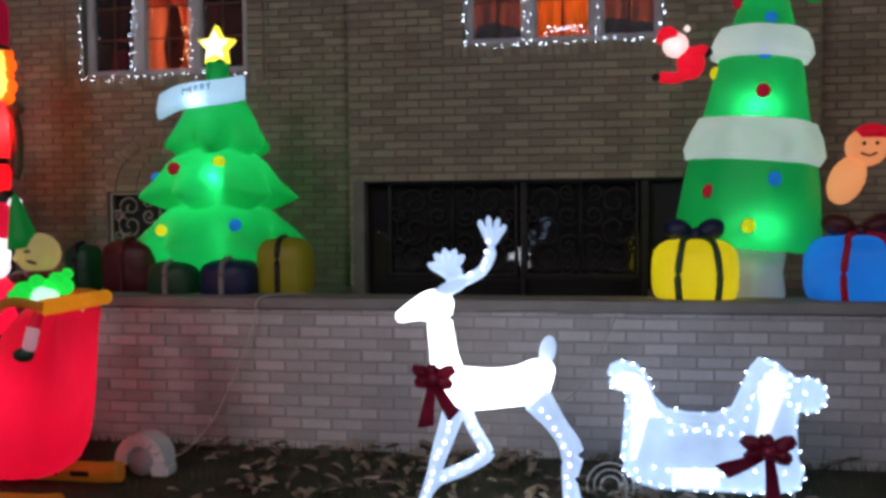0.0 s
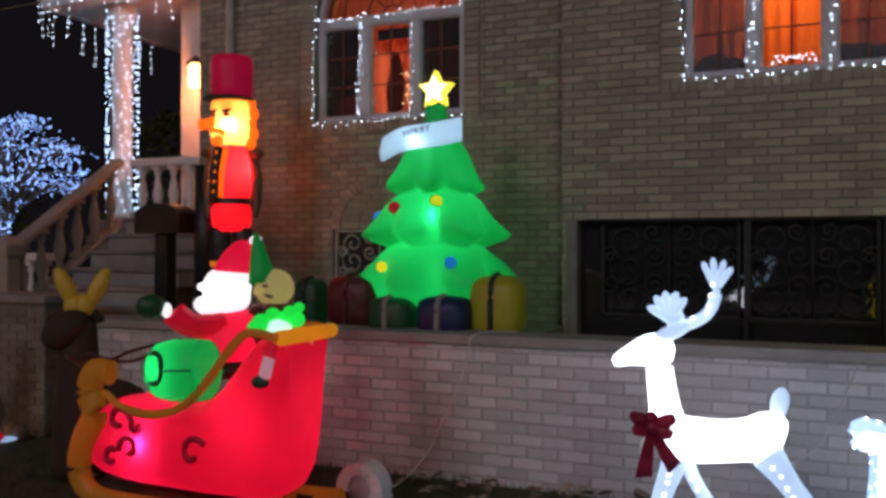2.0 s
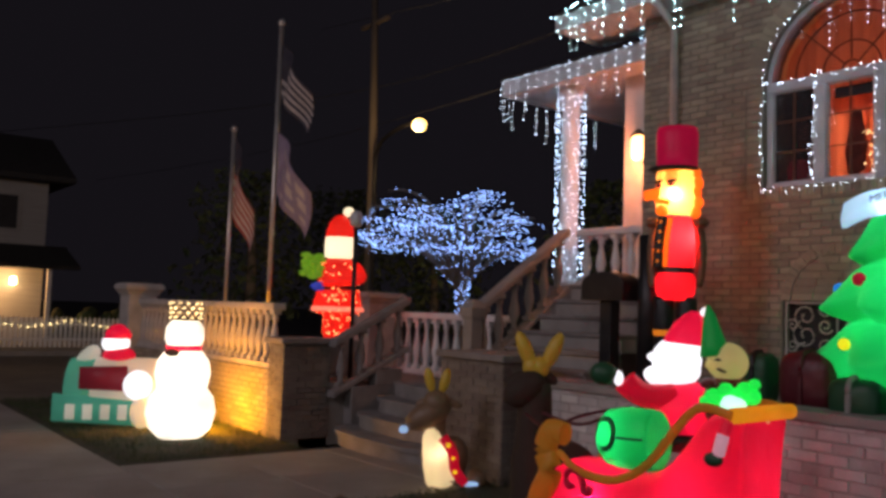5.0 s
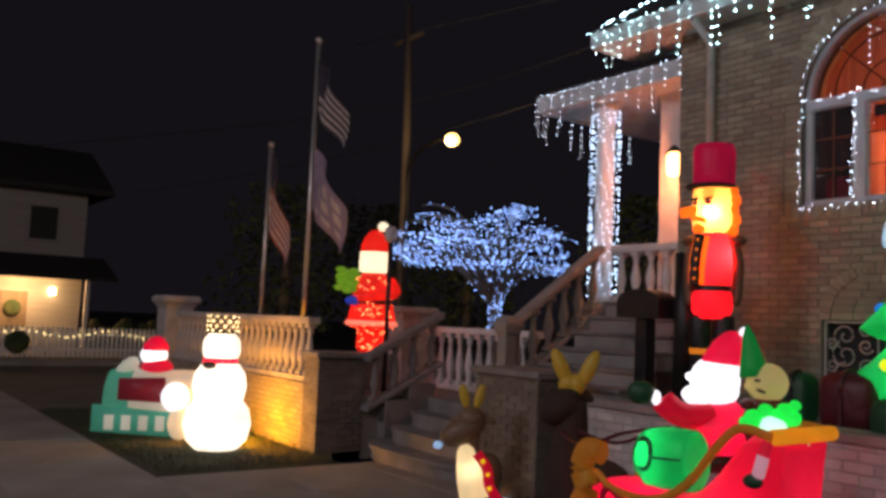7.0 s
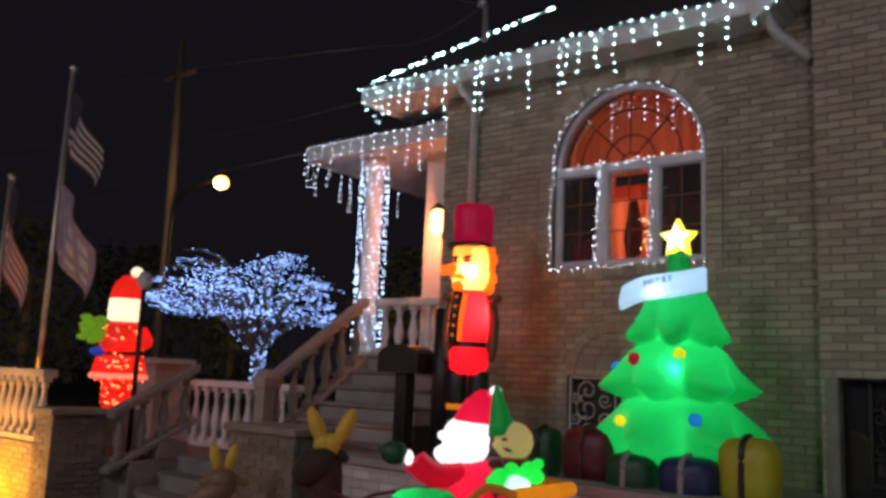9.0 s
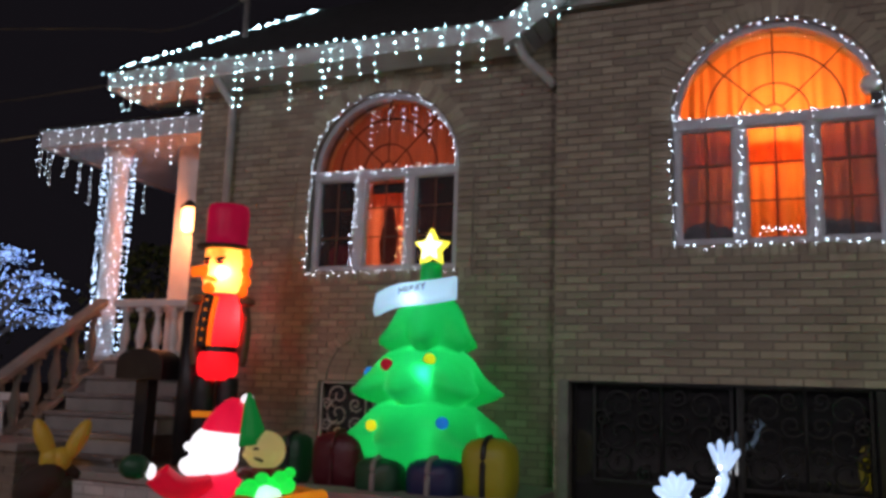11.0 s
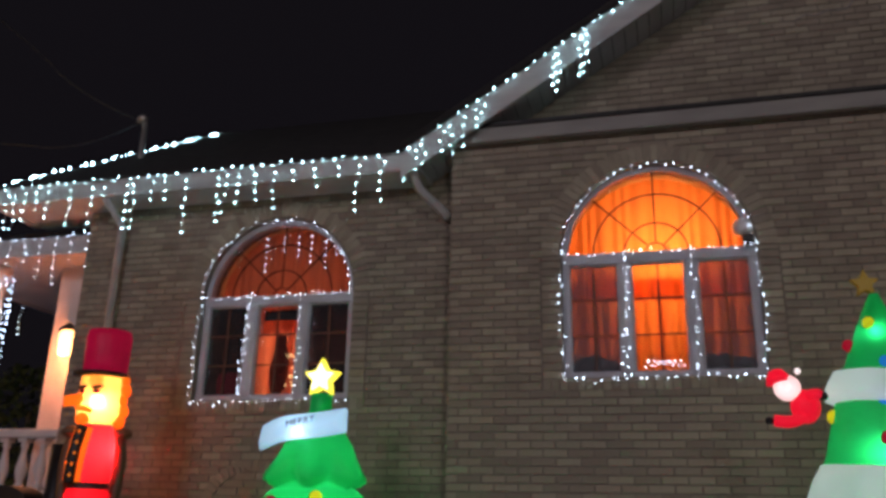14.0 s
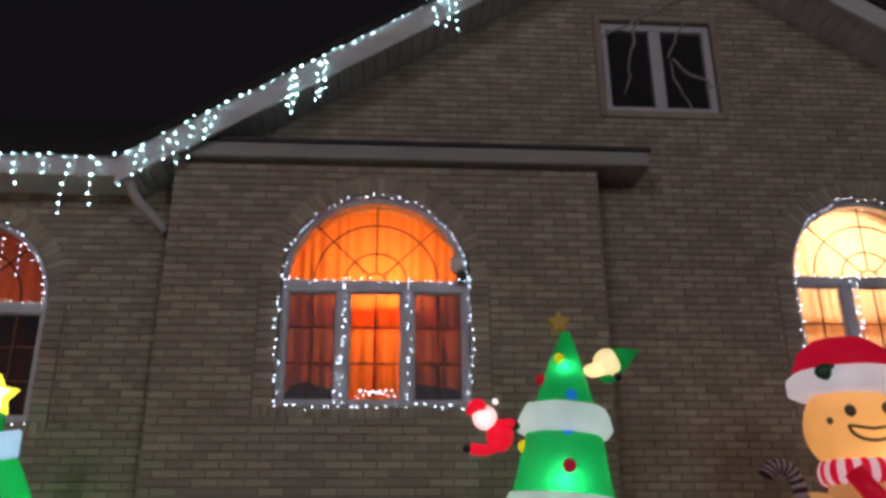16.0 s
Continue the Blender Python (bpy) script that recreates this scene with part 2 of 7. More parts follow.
def lathe(bm, prof, seg=24, at=(0, 0, 0), mi=0, wob=None, sx=1.0, sy=1.0, tilt=None):
    """Revolve (radius, height[, material]) rings about an upright axis; wob(angle, i, r) changes a ring's radius."""
    rings = []
    for i, row in enumerate(prof):
        r, z = row[0], row[1]
        ring = []
        for k in range(seg):
            a = 2 * math.pi * k / seg
            rr = wob(a, i, r) if wob else r
            co = Vector((rr * math.cos(a) * sx, rr * math.sin(a) * sy, z))
            if tilt:
                co = tilt @ co
            ring.append(bm.verts.new(co + Vector(at)))
        rings.append(ring)
    for i in range(len(rings) - 1):
        for k in range(seg):
            f = bm.faces.new((rings[i][k], rings[i][(k + 1) % seg], rings[i + 1][(k + 1) % seg], rings[i + 1][k]))
            f.material_index = prof[i][2] if len(prof[i]) > 2 else mi
            f.smooth = seg > 6
    for ring, fl in ((rings[0], True), (rings[-1], False)):
        f = bm.faces.new(list(reversed(ring)) if fl else ring)
        f.material_index = (prof[0] if fl else prof[-2])[2] if len(prof[0]) > 2 else mi
    return bm


def blob(bm, c, r, mi=0, seg=16, m=None):
    """A rounded stuffed form of half-sizes r about c."""
    r = (r, r, r) if isinstance(r, (int, float)) else r
    g = bmesh.ops.create_uvsphere(bm, u_segments=seg, v_segments=max(8, seg * 2 // 3), radius=1.0)
    for v in g["verts"]:
        p = Vector((v.co.x * r[0], v.co.y * r[1], v.co.z * r[2]))
        v.co = (m @ p if m else p) + Vector(c)
    for f in {f for v in g["verts"] for f in v.link_faces}:
        f.material_index, f.smooth = mi, True
    return bm


def tube(bm, pts, r, seg=8, mi=0, taper=None, flat=1.0):
    """A round bar through the points; r may be a list."""
    pts = [Vector(p) for p in pts]
    n = len(pts)
    rings = []
    up = Vector((0, 0, 1))
    for i, p in enumerate(pts):
        d = (pts[min(i + 1, n - 1)] - pts[max(i - 1, 0)]).normalized()
        a = d.cross(up)
        if a.length < 0.05:
            a = d.cross(Vector((0, 1, 0)))
        a.normalize()
        b = a.cross(d).normalized()
        rr = r[i] if isinstance(r, (list, tuple)) else r
        rings.append([bm.verts.new(p + a * rr * flat * math.cos(2 * math.pi * k / seg) + b * rr * math.sin(2 * math.pi * k / seg)) for k in range(seg)])
    for i in range(n - 1):
        for k in range(seg):
            f = bm.faces.new((rings[i][k], rings[i][(k + 1) % seg], rings[i + 1][(k + 1) % seg], rings[i + 1][k]))
            f.material_index, f.smooth = mi, True
    for ring in (rings[0][::-1], rings[-1]):
        f = bm.faces.new(ring)
        f.material_index = mi
    return bm


def prism(bm, outline, y0, y1, mi=0, bev=0.0):
    """An outline in x and z, pulled from y0 to y1."""
    a = [bm.verts.new((x, y0, z)) for x, z in outline]
    b = [bm.verts.new((x, y1, z)) for x, z in outline]
    n = len(a)
    fs = [bm.faces.new(a), bm.faces.new(b[::-1])]
    for i in range(n):
        fs.append(bm.faces.new((a[(i + 1) % n], a[i], b[i], b[(i + 1) % n])))
    for f in fs:
        f.material_index = mi
    bmesh.ops.recalc_face_normals(bm, faces=fs)
    if bev:
        es = [e for f in fs[:2] for e in f.edges]
        r = bmesh.ops.bevel(bm, geom=es, offset=bev, segments=3, affect="EDGES", profile=0.5)
        for f in r["faces"]:
            f.material_index, f.smooth = mi, True
    return bm


def smooth_line(pts, n=8):
    """Points of a smooth curve through the given ones."""
    pts = [Vector(p) for p in pts]
    out = []
    for i in range(len(pts) - 1):
        p0, p1, p2, p3 = pts[max(i - 1, 0)], pts[i], pts[i + 1], pts[min(i + 2, len(pts) - 1)]
        for k in range(n):
            t = k / n
            out.append(0.5 * ((2 * p1) + (p2 - p0) * t + (2 * p0 - 5 * p1 + 4 * p2 - p3) * t * t + (3 * p1 - p0 - 3 * p2 + p3) * t ** 3))
    out.append(pts[-1])
    return out


def bulbs(name, places, radius, mat, parent=None, label="", kind="stuff"):
    """Many small bulbs, too many to count, as one mesh of eight-sided beads."""
    vs, fs = [], []
    for p in places:
        k = len(vs)
        x, y, z = p
        r = radius * random.uniform(0.75, 1.25)
        vs += [(x + r, y, z), (x - r, y, z), (x, y + r, z), (x, y - r, z), (x, y, z + r * 1.3), (x, y, z - r * 1.3)]
        fs += [(k + a, k + b, k + c) for a, b, c in ((0, 2, 4), (2, 1, 4), (1, 3, 4), (3, 0, 4), (2, 0, 5), (1, 2, 5), (3, 1, 5), (0, 3, 5))]
    me = bpy.data.meshes.new(name)
    me.from_pydata(vs, [], fs)
    me.materials.append(mat)
    ob = new(name, me)
    if parent:
        ob.parent = parent
    return tagged(ob, label, kind=kind)


def along(pts, step, jitter=0.0):
    """Evenly spaced places along a line of points."""
    out, carry = [], 0.0
    pts = [Vector(p) for p in pts]
    for a, b in zip(pts, pts[1:]):
        d = (b - a).length
        s = carry
        while s < d:
            p = a.lerp(b, s / d)
            out.append(p + Vector([random.uniform(-jitter, jitter) for _ in range(3)]))
            s += step
        carry = s - d
    return out


# ---- ground ----
bm = bmesh.new()
bmesh.ops.create_grid(bm, x_segments=2, y_segments=2, size=400)
solo("ground", bm, M_ROAD, (0, 0, -0.14), "dark asphalt street running to the horizon", "road", kind="structure")


def slab_field(name, x0, x1, y0, y1, nx, ny, top, label, cat):
    base = thing(name, (0, 0, 0), label, cat, kind="structure")
    bm = bmesh.new()
    box(bm, x0, x1, y0, y1, -0.2, top - 0.012)
    part("bed", bm, M_CONC, base)
    dx, dy = (x1 - x0) / nx, (y1 - y0) / ny
    bm = bmesh.new()
    box(bm, 0.006, dx - 0.006, 0.006, dy - 0.006, top - 0.08, top, 0.008)
    me = mesh_of("slab", bm, M_CONC)
    for i in range(nx):
        for j in range(ny):
            ob = new("slab", me)
            ob.parent, ob.location = base, (x0 + i * dx, y0 + j * dy, random.uniform(-0.004, 0.002))
    return base


slab_field("pavement", -21.0, 13.5, -3.4, 0.6, 23, 3, 0.0, "worn grey concrete pavement slabs along the street", "pavement")
slab_field("garden_path", -9.35, -7.0, 0.6, 3.9, 2, 3, 0.004, "grey concrete path to the front steps", "path")

LAWNS = [("lawn", -7.0, 13.5, 0.6, 3.42), ("lawn", -15.3, -9.35, 0.6, 2.66)]
for nm, x0, x1, y0, y1 in LAWNS:
    bm = bmesh.new()
    n = int((x1 - x0) * 5)
    for i in range(n + 1):
        for j in range(13):
            x, y = x0 + (x1 - x0) * i / n, y0 + (y1 - y0) * j / 12
            edge = min(1.0, min(i, n - i, j, 12 - j) / 1.0)
            bm.verts.new((x, y, -0.01 + edge * (0.035 + 0.03 * noise.noise(Vector((x * 1.3, y * 1.3, 0))))))
    bm.verts.ensure_lookup_table()
    for i in range(n):
        for j in range(12):
            a = i * 13 + j
            bm.faces.new((bm.verts[a], bm.verts[a + 13], bm.verts[a + 14], bm.verts[a + 1]))
    solo(nm, bm, M_SOIL, (0, 0, 0), "dark winter lawn with bare soil before the wall", "lawn", kind="structure", smooth=True)


def scatter(name, mat, spots, make, label, cat):
    vs, fs = [], []
    for s in spots:
        v, f = make(*s)
        k = len(vs)
        vs += v
        fs += [tuple(k + i for i in q) for q in f]
    me = bpy.data.meshes.new(name)
    me.from_pydata(vs, [], fs)
    me.materials.append(mat)
    return tagged(new(name, me), label, cat, kind="stuff")


def blade(x, y):
    a, h, l = random.uniform(0, 6.28), random.uniform(0.03, 0.075), random.uniform(0.0, 0.03)
    w = 0.004
    c, s = math.cos(a), math.sin(a)
    z = 0.01
    return [(x - w * c, y - w * s, z), (x + w * c, y + w * s, z), (x + l * s, y - l * c, z + h)], [(0, 1, 2)]


def dry_leaf(x, y):
    a, r = random.uniform(0, 6.28), random.uniform(0.03, 0.065)
    t, u = random.uniform(-0.5, 0.5), random.uniform(-0.5, 0.5)
    z = random.uniform(0.045, 0.085)
    v = []
    for k, (p, q) in enumerate(((1, 0), (0.35, 0.5), (-0.6, 0.38), (-1, 0), (-0.6, -0.38), (0.35, -0.5))):
        dx, dy = r * p, r * q
        fold = abs(q) * r * 0.8
        v.append((x + dx * math.cos(a) - dy * math.sin(a), y + dx * math.sin(a) + dy * math.cos(a), z + dx * t + dy * u * 0.5 + fold))
    return v, [(0, 1, 2, 3), (0, 3, 4, 5)]


random.seed(4)
spots = [(random.uniform(-6.95, 4.5), random.uniform(0.65, 3.36)) for _ in range(26000)]
spots += [(random.uniform(-15.2, -9.4), random.uniform(0.65, 2.6)) for _ in range(12000)]
scatter("grass", M_GRASS, spots, blade, "short dark winter grass", "grass")
spots = []
for _ in range(2600):
    x, y = random.uniform(-6.9, 4.0), random.uniform(0.7, 3.3)
    d = noise.noise(Vector((x * 0.9, y * 1.2, 3.0)))
    if x > -2.8 or d > 0.15:
        if d > -0.25:
            spots.append((x, y))
scatter("fallen_leaves", M_LEAF, spots, dry_leaf, "curled dry brown leaves scattered over the lawn", "leaves")


# ---- brickwork ----
COURSE, BRICK, JOINT, PROUD = 0.0677, 0.203, 0.010, 0.010


def brick_block(w, h, d=PROUD + 0.006):
    bm = bmesh.new()
    e = 0.0035
    pts = [(0, d, 0), (w, d, 0), (w, d, h), (0, d, h), (e, 0, e), (w - e, 0, e), (w - e, 0, h - e), (e, 0, h - e)]
    v = [bm.verts.new(p) for p in pts]
    for q in ((4, 5, 6, 7), (0, 1, 5, 4), (1, 2, 6, 5), (2, 3, 7, 6), (3, 0, 4, 7)):
        bm.faces.new([v[i] for i in q])
    return bm


def clip(a, b, cuts):
    spans = [(a, b)]
    for c, d in cuts:
        nxt = []
        for s, e in spans:
            if d <= s or c >= e:
                nxt.append((s, e))
                continue
            if s < c:
                nxt.append((s, c))
            if d < e:
                nxt.append((d, e))
        spans = nxt
    return spans


def lay_bricks(wall, mat, face, x0, x1, z0, z1, cuts, single, course=COURSE, length=BRICK, extra=()):
    """Running-bond bricks proud of a wall's mortar face; those in the stretch `single` are pieces of their own."""
    bm = brick_block(length - JOINT, course - JOINT)
    me = mesh_of("brick", bm, mat)
    vs, fs = [], []

    def joined(a, b, za, zb):
        k = len(vs)
        y, d, e = face - PROUD + random.uniform(-0.0025, 0.0025), PROUD + 0.006, 0.0035
        vs.extend([(a, y + d, za), (b, y + d, za), (b, y + d, zb), (a, y + d, zb), (a + e, y, za + e), (b - e, y, za + e), (b - e, y, zb - e), (a + e, y, zb - e)])
        fs.extend([tuple(k + i for i in q) for q in ((4, 5, 6, 7), (0, 1, 5, 4), (1, 2, 6, 5), (2, 3, 7, 6), (3, 0, 4, 7))])

    count = 0
    row = 0
    z = z0
    while z < z1 - 0.02:
        zt = min(z + course, z1)
        x = x0 - (length / 2 if row % 2 else 0)
        while x < x1:
            for a, b in clip(max(x, x0), min(x + length, x1), cuts((z + zt) / 2)):
                if b - a < 0.025:
                    continue
                if b - a > length - 0.001 and zt - z > course - 0.001 and count < 295 and single(a, z):
                    ob = new("brick", me)
                    ob.parent = wall
                    ob.location = (a, face - PROUD + random.uniform(-0.0025, 0.0025), z)
                    count += 1
                else:
                    joined(a, b - JOINT, z, zt - JOINT)
            x += length
        z += course
        row += 1
    for q in extra:
        k = len(vs)
        y, d = face - PROUD * 1.35, PROUD * 1.35 + 0.006
        vs.extend([(p[0], y, p[1]) for p in q] + [(p[0], y + d, p[1]) for p in q])
        fs.append((k, k + 1, k + 2, k + 3))
        fs.extend((k + i, k + 4 + i, k + 4 + (i + 1) % 4, k + (i + 1) % 4) for i in range(4))
    me2 = bpy.data.meshes.new("brickwork")
    me2.from_pydata(vs, [], fs)
    me2.materials.append(mat)
    ob = new("brickwork", me2)
    ob.parent = wall
    tagged(ob, kind="stuff")


def wall_body(name, outline, holes, y0, y1, label, mat=M_MORTAR):
    """A wall of some thickness with openings that go right through."""
    bm = bmesh.new()
    for loop in [outline] + holes:
        vs = [bm.verts.new((x, y0, z)) for x, z in loop]
        for i in range(len(vs)):
            bm.edges.new((vs[i], vs[(i + 1) % len(vs)]))
    bmesh.ops.triangle_fill(bm, use_beauty=True, use_dissolve=False, edges=bm.edges[:], normal=(0, -1, 0))
    r = bmesh.ops.extrude_face_region(bm, geom=bm.faces[:])
    for v in r["geom"]:
        if isinstance(v, bmesh.types.BMVert):
            v.co.y = y1
    bmesh.ops.recalc_face_normals(bm, faces=bm.faces[:])
    ob = part(name, bm, mat)
    return tagged(ob, label, "wall", kind="structure")


def arch_loop(cx, half, z0, spring, n=20):
    pts = [(cx - half, z0), (cx + half, z0)]
    return pts + [(cx + half * math.cos(math.pi * k / n), spring + half * math.sin(math.pi * k / n)) for k in range(n + 1)]


def arch_cut(cx, half, z0, spring, ring):
    def f(z):
        if z < z0 or z > spring + half + ring:
            return []
        if z < spring:
            return [(cx - half - ring, cx + half + ring)]
        w = math.sqrt(max(0.0, (half + ring - 0.02) ** 2 - (z + COURSE / 2 - spring) ** 2))
        return [(cx - w, cx + w)]
    return f


def rect_cut(x0, x1, z0, z1):
    return lambda z: [(x0, x1)] if z0 < z < z1 else []


def ring_bricks(cx, spring, r0, r1, n, gap=0.005):
    out = []
    for k in range(n):
        a, b = math.pi * k / n + gap / 2 / r0, math.pi * (k + 1) / n - gap / 2 / r0
        out.append([(cx + r0 * math.cos(a), spring + r0 * math.sin(a)), (cx + r1 * math.cos(a), spring + r1 * math.sin(a)),
                    (cx + r1 * math.cos(b), spring + r1 * math.sin(b)), (cx + r0 * math.cos(b), spring + r0 * math.sin(b))][::-1])
    return out


def jamb_bricks(cx, half, z0, spring, ring):
    out, z = [], z0
    while z < spring - 0.02:
        zt = min(z + COURSE, spring) - JOINT
        for a, b in ((cx - half - ring, cx - half - 0.006), (cx + half + 0.006, cx + half + ring - 0.008)):
            out.append([(a, z), (b, z), (b, zt), (a, zt)])
        z += COURSE
    return out


def sill_bricks(cx, half, z0, drop=0.105):
    n = int(2 * half / 0.068)
    w = 2 * half / n
    return [[(cx - half + i * w + 0.004, z0 - drop), (cx - half + (i + 1) * w - 0.004, z0 - drop), (cx - half + (i + 1) * w - 0.004, z0 - 0.004), (cx - half + i * w + 0.004, z0 - 0.004)] for i in range(n)]


MAIN, BAY, LOW = 5.30, 5.00, 3.39
H = 0.80
W1, W2, W3 = (-4.735, 2.85, 3.86), (-1.125, 2.94, 4.00), (3.50, 3.03, 4.21)
CELL = (-4.82, 0.50, 1.16, 1.78)
RISE = 0.63


def rake(x):
    return 8.17 - RISE * abs(x - 1.66)


def all_cuts(*fs):
    return lambda z: [c for f in fs for c in f(z)]


# the long front wall with its gable
gable = [(-6.97, 0.9), (9.5, 0.9), (9.5, 4.85), (6.55, 4.98), (1.66, 8.05), (-3.2, 4.98), (-6.97, 4.98)]
holes = [arch_loop(W1[0], H, W1[1], W1[2]), arch_loop(W3[0], H, W3[1], W3[2]), [(-5.32, 1.16), (-4.32, 1.16), (-4.32, 1.78), (-5.32, 1.78)], [(1.09, 5.90), (2.24, 5.90), (2.24, 6.95), (1.09, 6.95)], [(-2.05, 2.6), (-0.2, 2.6), (-0.2, 4.95), (-2.05, 4.95)]]
wall_main = wall_body("wall_front", gable, holes, MAIN, MAIN + 0.3, "long house front of buff brick in running bond under a gable")


def gable_cut(z):
    out = [(-20, -6.97), (9.5, 20)]
    if z > 4.98:
        w = (8.05 - z) / RISE
        out += [(-20, 1.66 - w), (1.66 + w, 20)]
    return out


cuts = all_cuts(gable_cut, arch_cut(*[W1[0], H, W1[1] - 0.105, W1[2]], 0.17), arch_cut(*[W3[0], H, W3[1] - 0.105, W3[2]], 0.17), rect_cut(-5.32, -4.32, 1.16, 1.78),
                arch_cut(-4.82, 0.36, 1.77, 1.78, 0.16), rect_cut(1.02, 2.31, 5.82, 7.02), rect_cut(-2.85, 0.80, 0.9, 5.22))
extra = ring_bricks(W1[0], W1[2], 0.815, 0.965, 44) + ring_bricks(W3[0], W3[2], 0.815, 0.965, 44) + jamb_bricks(W1[0], H, W1[1], W1[2], 0.165) + jamb_bricks(W3[0], H, W3[1], W3[2], 0.165)
extra += sill_bricks(W1[0], 0.965, W1[1]) + sill_bricks(W3[0], 0.965, W3[1])
extra += ring_bricks(-4.82, 1.78, 0.42, 0.52, 24)
# the filling of the blind arch over the cellar window
z = 1.785
while z < 2.19:
    w = math.sqrt(max(0.0, 0.405 ** 2 - (z + 0.03 - 1.78) ** 2))
    x = -4.82 - w
    while x < -4.82 + w - 0.03:
        b = min(x + BRICK, -4.82 + w)
        extra.append([(x, z), (b - 0.008, z), (b - 0.008, z + COURSE - JOINT), (x, z + COURSE - JOINT)])
        x = b
    z += COURSE
lay_bricks(wall_main, M_BRICK, MAIN, -6.97, 9.5, 0.95, 8.0, cuts, lambda x, z: -6.9 < x < -2.9 and 1.95 < z < 2.75, extra=extra)

# the shallow bay
bay = [(-2.91, 0.7), (0.86, 0.7), (0.86, 5.20), (-2.91, 5.20)]
OPEN = (-2.80, -0.12, 0.83, 1.83)
wall_bay = wall_body("wall_bay", bay, [arch_loop(W2[0], H, W2[1], W2[2]), [(OPEN[0], OPEN[2]), (OPEN[1], OPEN[2]), (OPEN[1], OPEN[3]), (OPEN[0], OPEN[3])]], BAY, BAY + 0.297,
                     "shallow projecting bay of buff brick with an arched window")
cuts = all_cuts(arch_cut(W2[0], H, W2[1] - 0.105, W2[2], 0.17), rect_cut(OPEN[0] - 0.07, OPEN[1] + 0.02, 0.7, OPEN[3] + 0.02))
extra = ring_bricks(W2[0], W2[2], 0.815, 0.965, 44) + jamb_bricks(W2[0], H, W2[1], W2[2], 0.165) + sill_bricks(W2[0], 0.965, W2[1])
lay_bricks(wall_bay, M_BRICK, BAY, -2.91, 0.86, 0.95, 5.19, cuts, lambda x, z: 1.85 < z < 2.83, extra=extra)

# the low garden wall and its cap
low = [(-6.6, -0.15), (13.5, -0.15), (13.5, 0.93), (-6.6, 0.93)]
wall_low = wall_body("wall_garden", low, [], LOW, LOW + 0.25, "low garden wall of pale grey brick with a stone cap", M_MORTAR2)
lay_bricks(wall_low, M_PALE, LOW, -6.6, 13.5, -0.02, 0.93, lambda z: [], lambda x, z: -3.6 < x < 1.0, course=0.0765, length=0.211)
bm = bmesh.new()
box(bm, -6.62, 13.5, LOW - 0.04, LOW + 0.30, 0.932, 1.0, 0.008)
part("cap", bm, M_CAP, wall_low, "grey stone coping")

bm = bmesh.new()
box(bm, -6.6, 13.5, LOW + 0.252, 4.42, 0.2, 0.93)
box(bm, -6.6, -2.90, 4.42, MAIN + 0.05, 0.2, 0.93)
box(bm, -0.45, 13.5, 4.42, MAIN + 0.05, 0.2, 0.93)
box(bm, -2.90, -0.45, 4.42, MAIN + 0.05, 0.2, 0.78)
solo("terrace", bm, M_CONC, (0, 0, 0), "raised concrete terrace behind the low wall", "terrace", kind="structure")

# side and back walls that close the house
bm = bmesh.new()
box(bm, -6.97, -6.67, MAIN + 0.302, 14, 0, 4.98)
solo("wall_side", bm, M_BRICK, (0, 0, 0), "plain brick side wall of the house", "wall", kind="structure")
bm = bmesh.new()
box(bm, -6.66, 9.5, 13.7, 14, 0, 4.98)
solo("wall_back", bm, M_BRICK, (0, 0, 0), "plain brick back wall of the house", "wall", kind="structure")


# ---- windows ----
def arc_bar(bm, cx, cz, r0, r1, a0, a1, y0, y1, n=24, mi=0):
    ring = []
    for k in range(n + 1):
        a = a0 + (a1 - a0) * k / n
        c, s = math.cos(a), math.sin(a)
        ring.append([bm.verts.new((cx + r * c, y, cz + r * s)) for r, y in ((r0, y0), (r1, y0), (r1, y1), (r0, y1))])
    for i in range(n):
        for k in range(4):
            f = bm.faces.new((ring[i][k], ring[i][(k + 1) % 4], ring[i + 1][(k + 1) % 4], ring[i + 1][k]))
            f.material_index = mi
    bm.faces.new(ring[0]), bm.faces.new(ring[-1][::-1])
    bmesh.ops.recalc_face_normals(bm, faces=bm.faces[:])


def pleats(x0, x1, z0, z1, y, waves, depth, top=None, seed=0):
    """A hanging pleated curtain; top(x) gives its upper edge."""
    bm = bmesh.new()
    n, rows = waves * 6, 8
    grid = []
    for i in range(n + 1):
        x = x0 + (x1 - x0) * i / n
        zt = top(x) if top else z1
        col = []
        for j in range(rows + 1):
            f = j / rows
            ph = 2 * math.pi * waves * i / n + 1.3 * math.sin(i * 0.37 + seed)
            col.append(bm.verts.new((x, y + depth * math.sin(ph) * (1 - 0.5 * f), z0 + (zt - z0) * f)))
        grid.append(col)
    for i in range(n):
        for j in range(rows):
            bm.faces.new((grid[i][j], grid[i + 1][j], grid[i + 1][j + 1], grid[i][j + 1])).smooth = True
    return bm


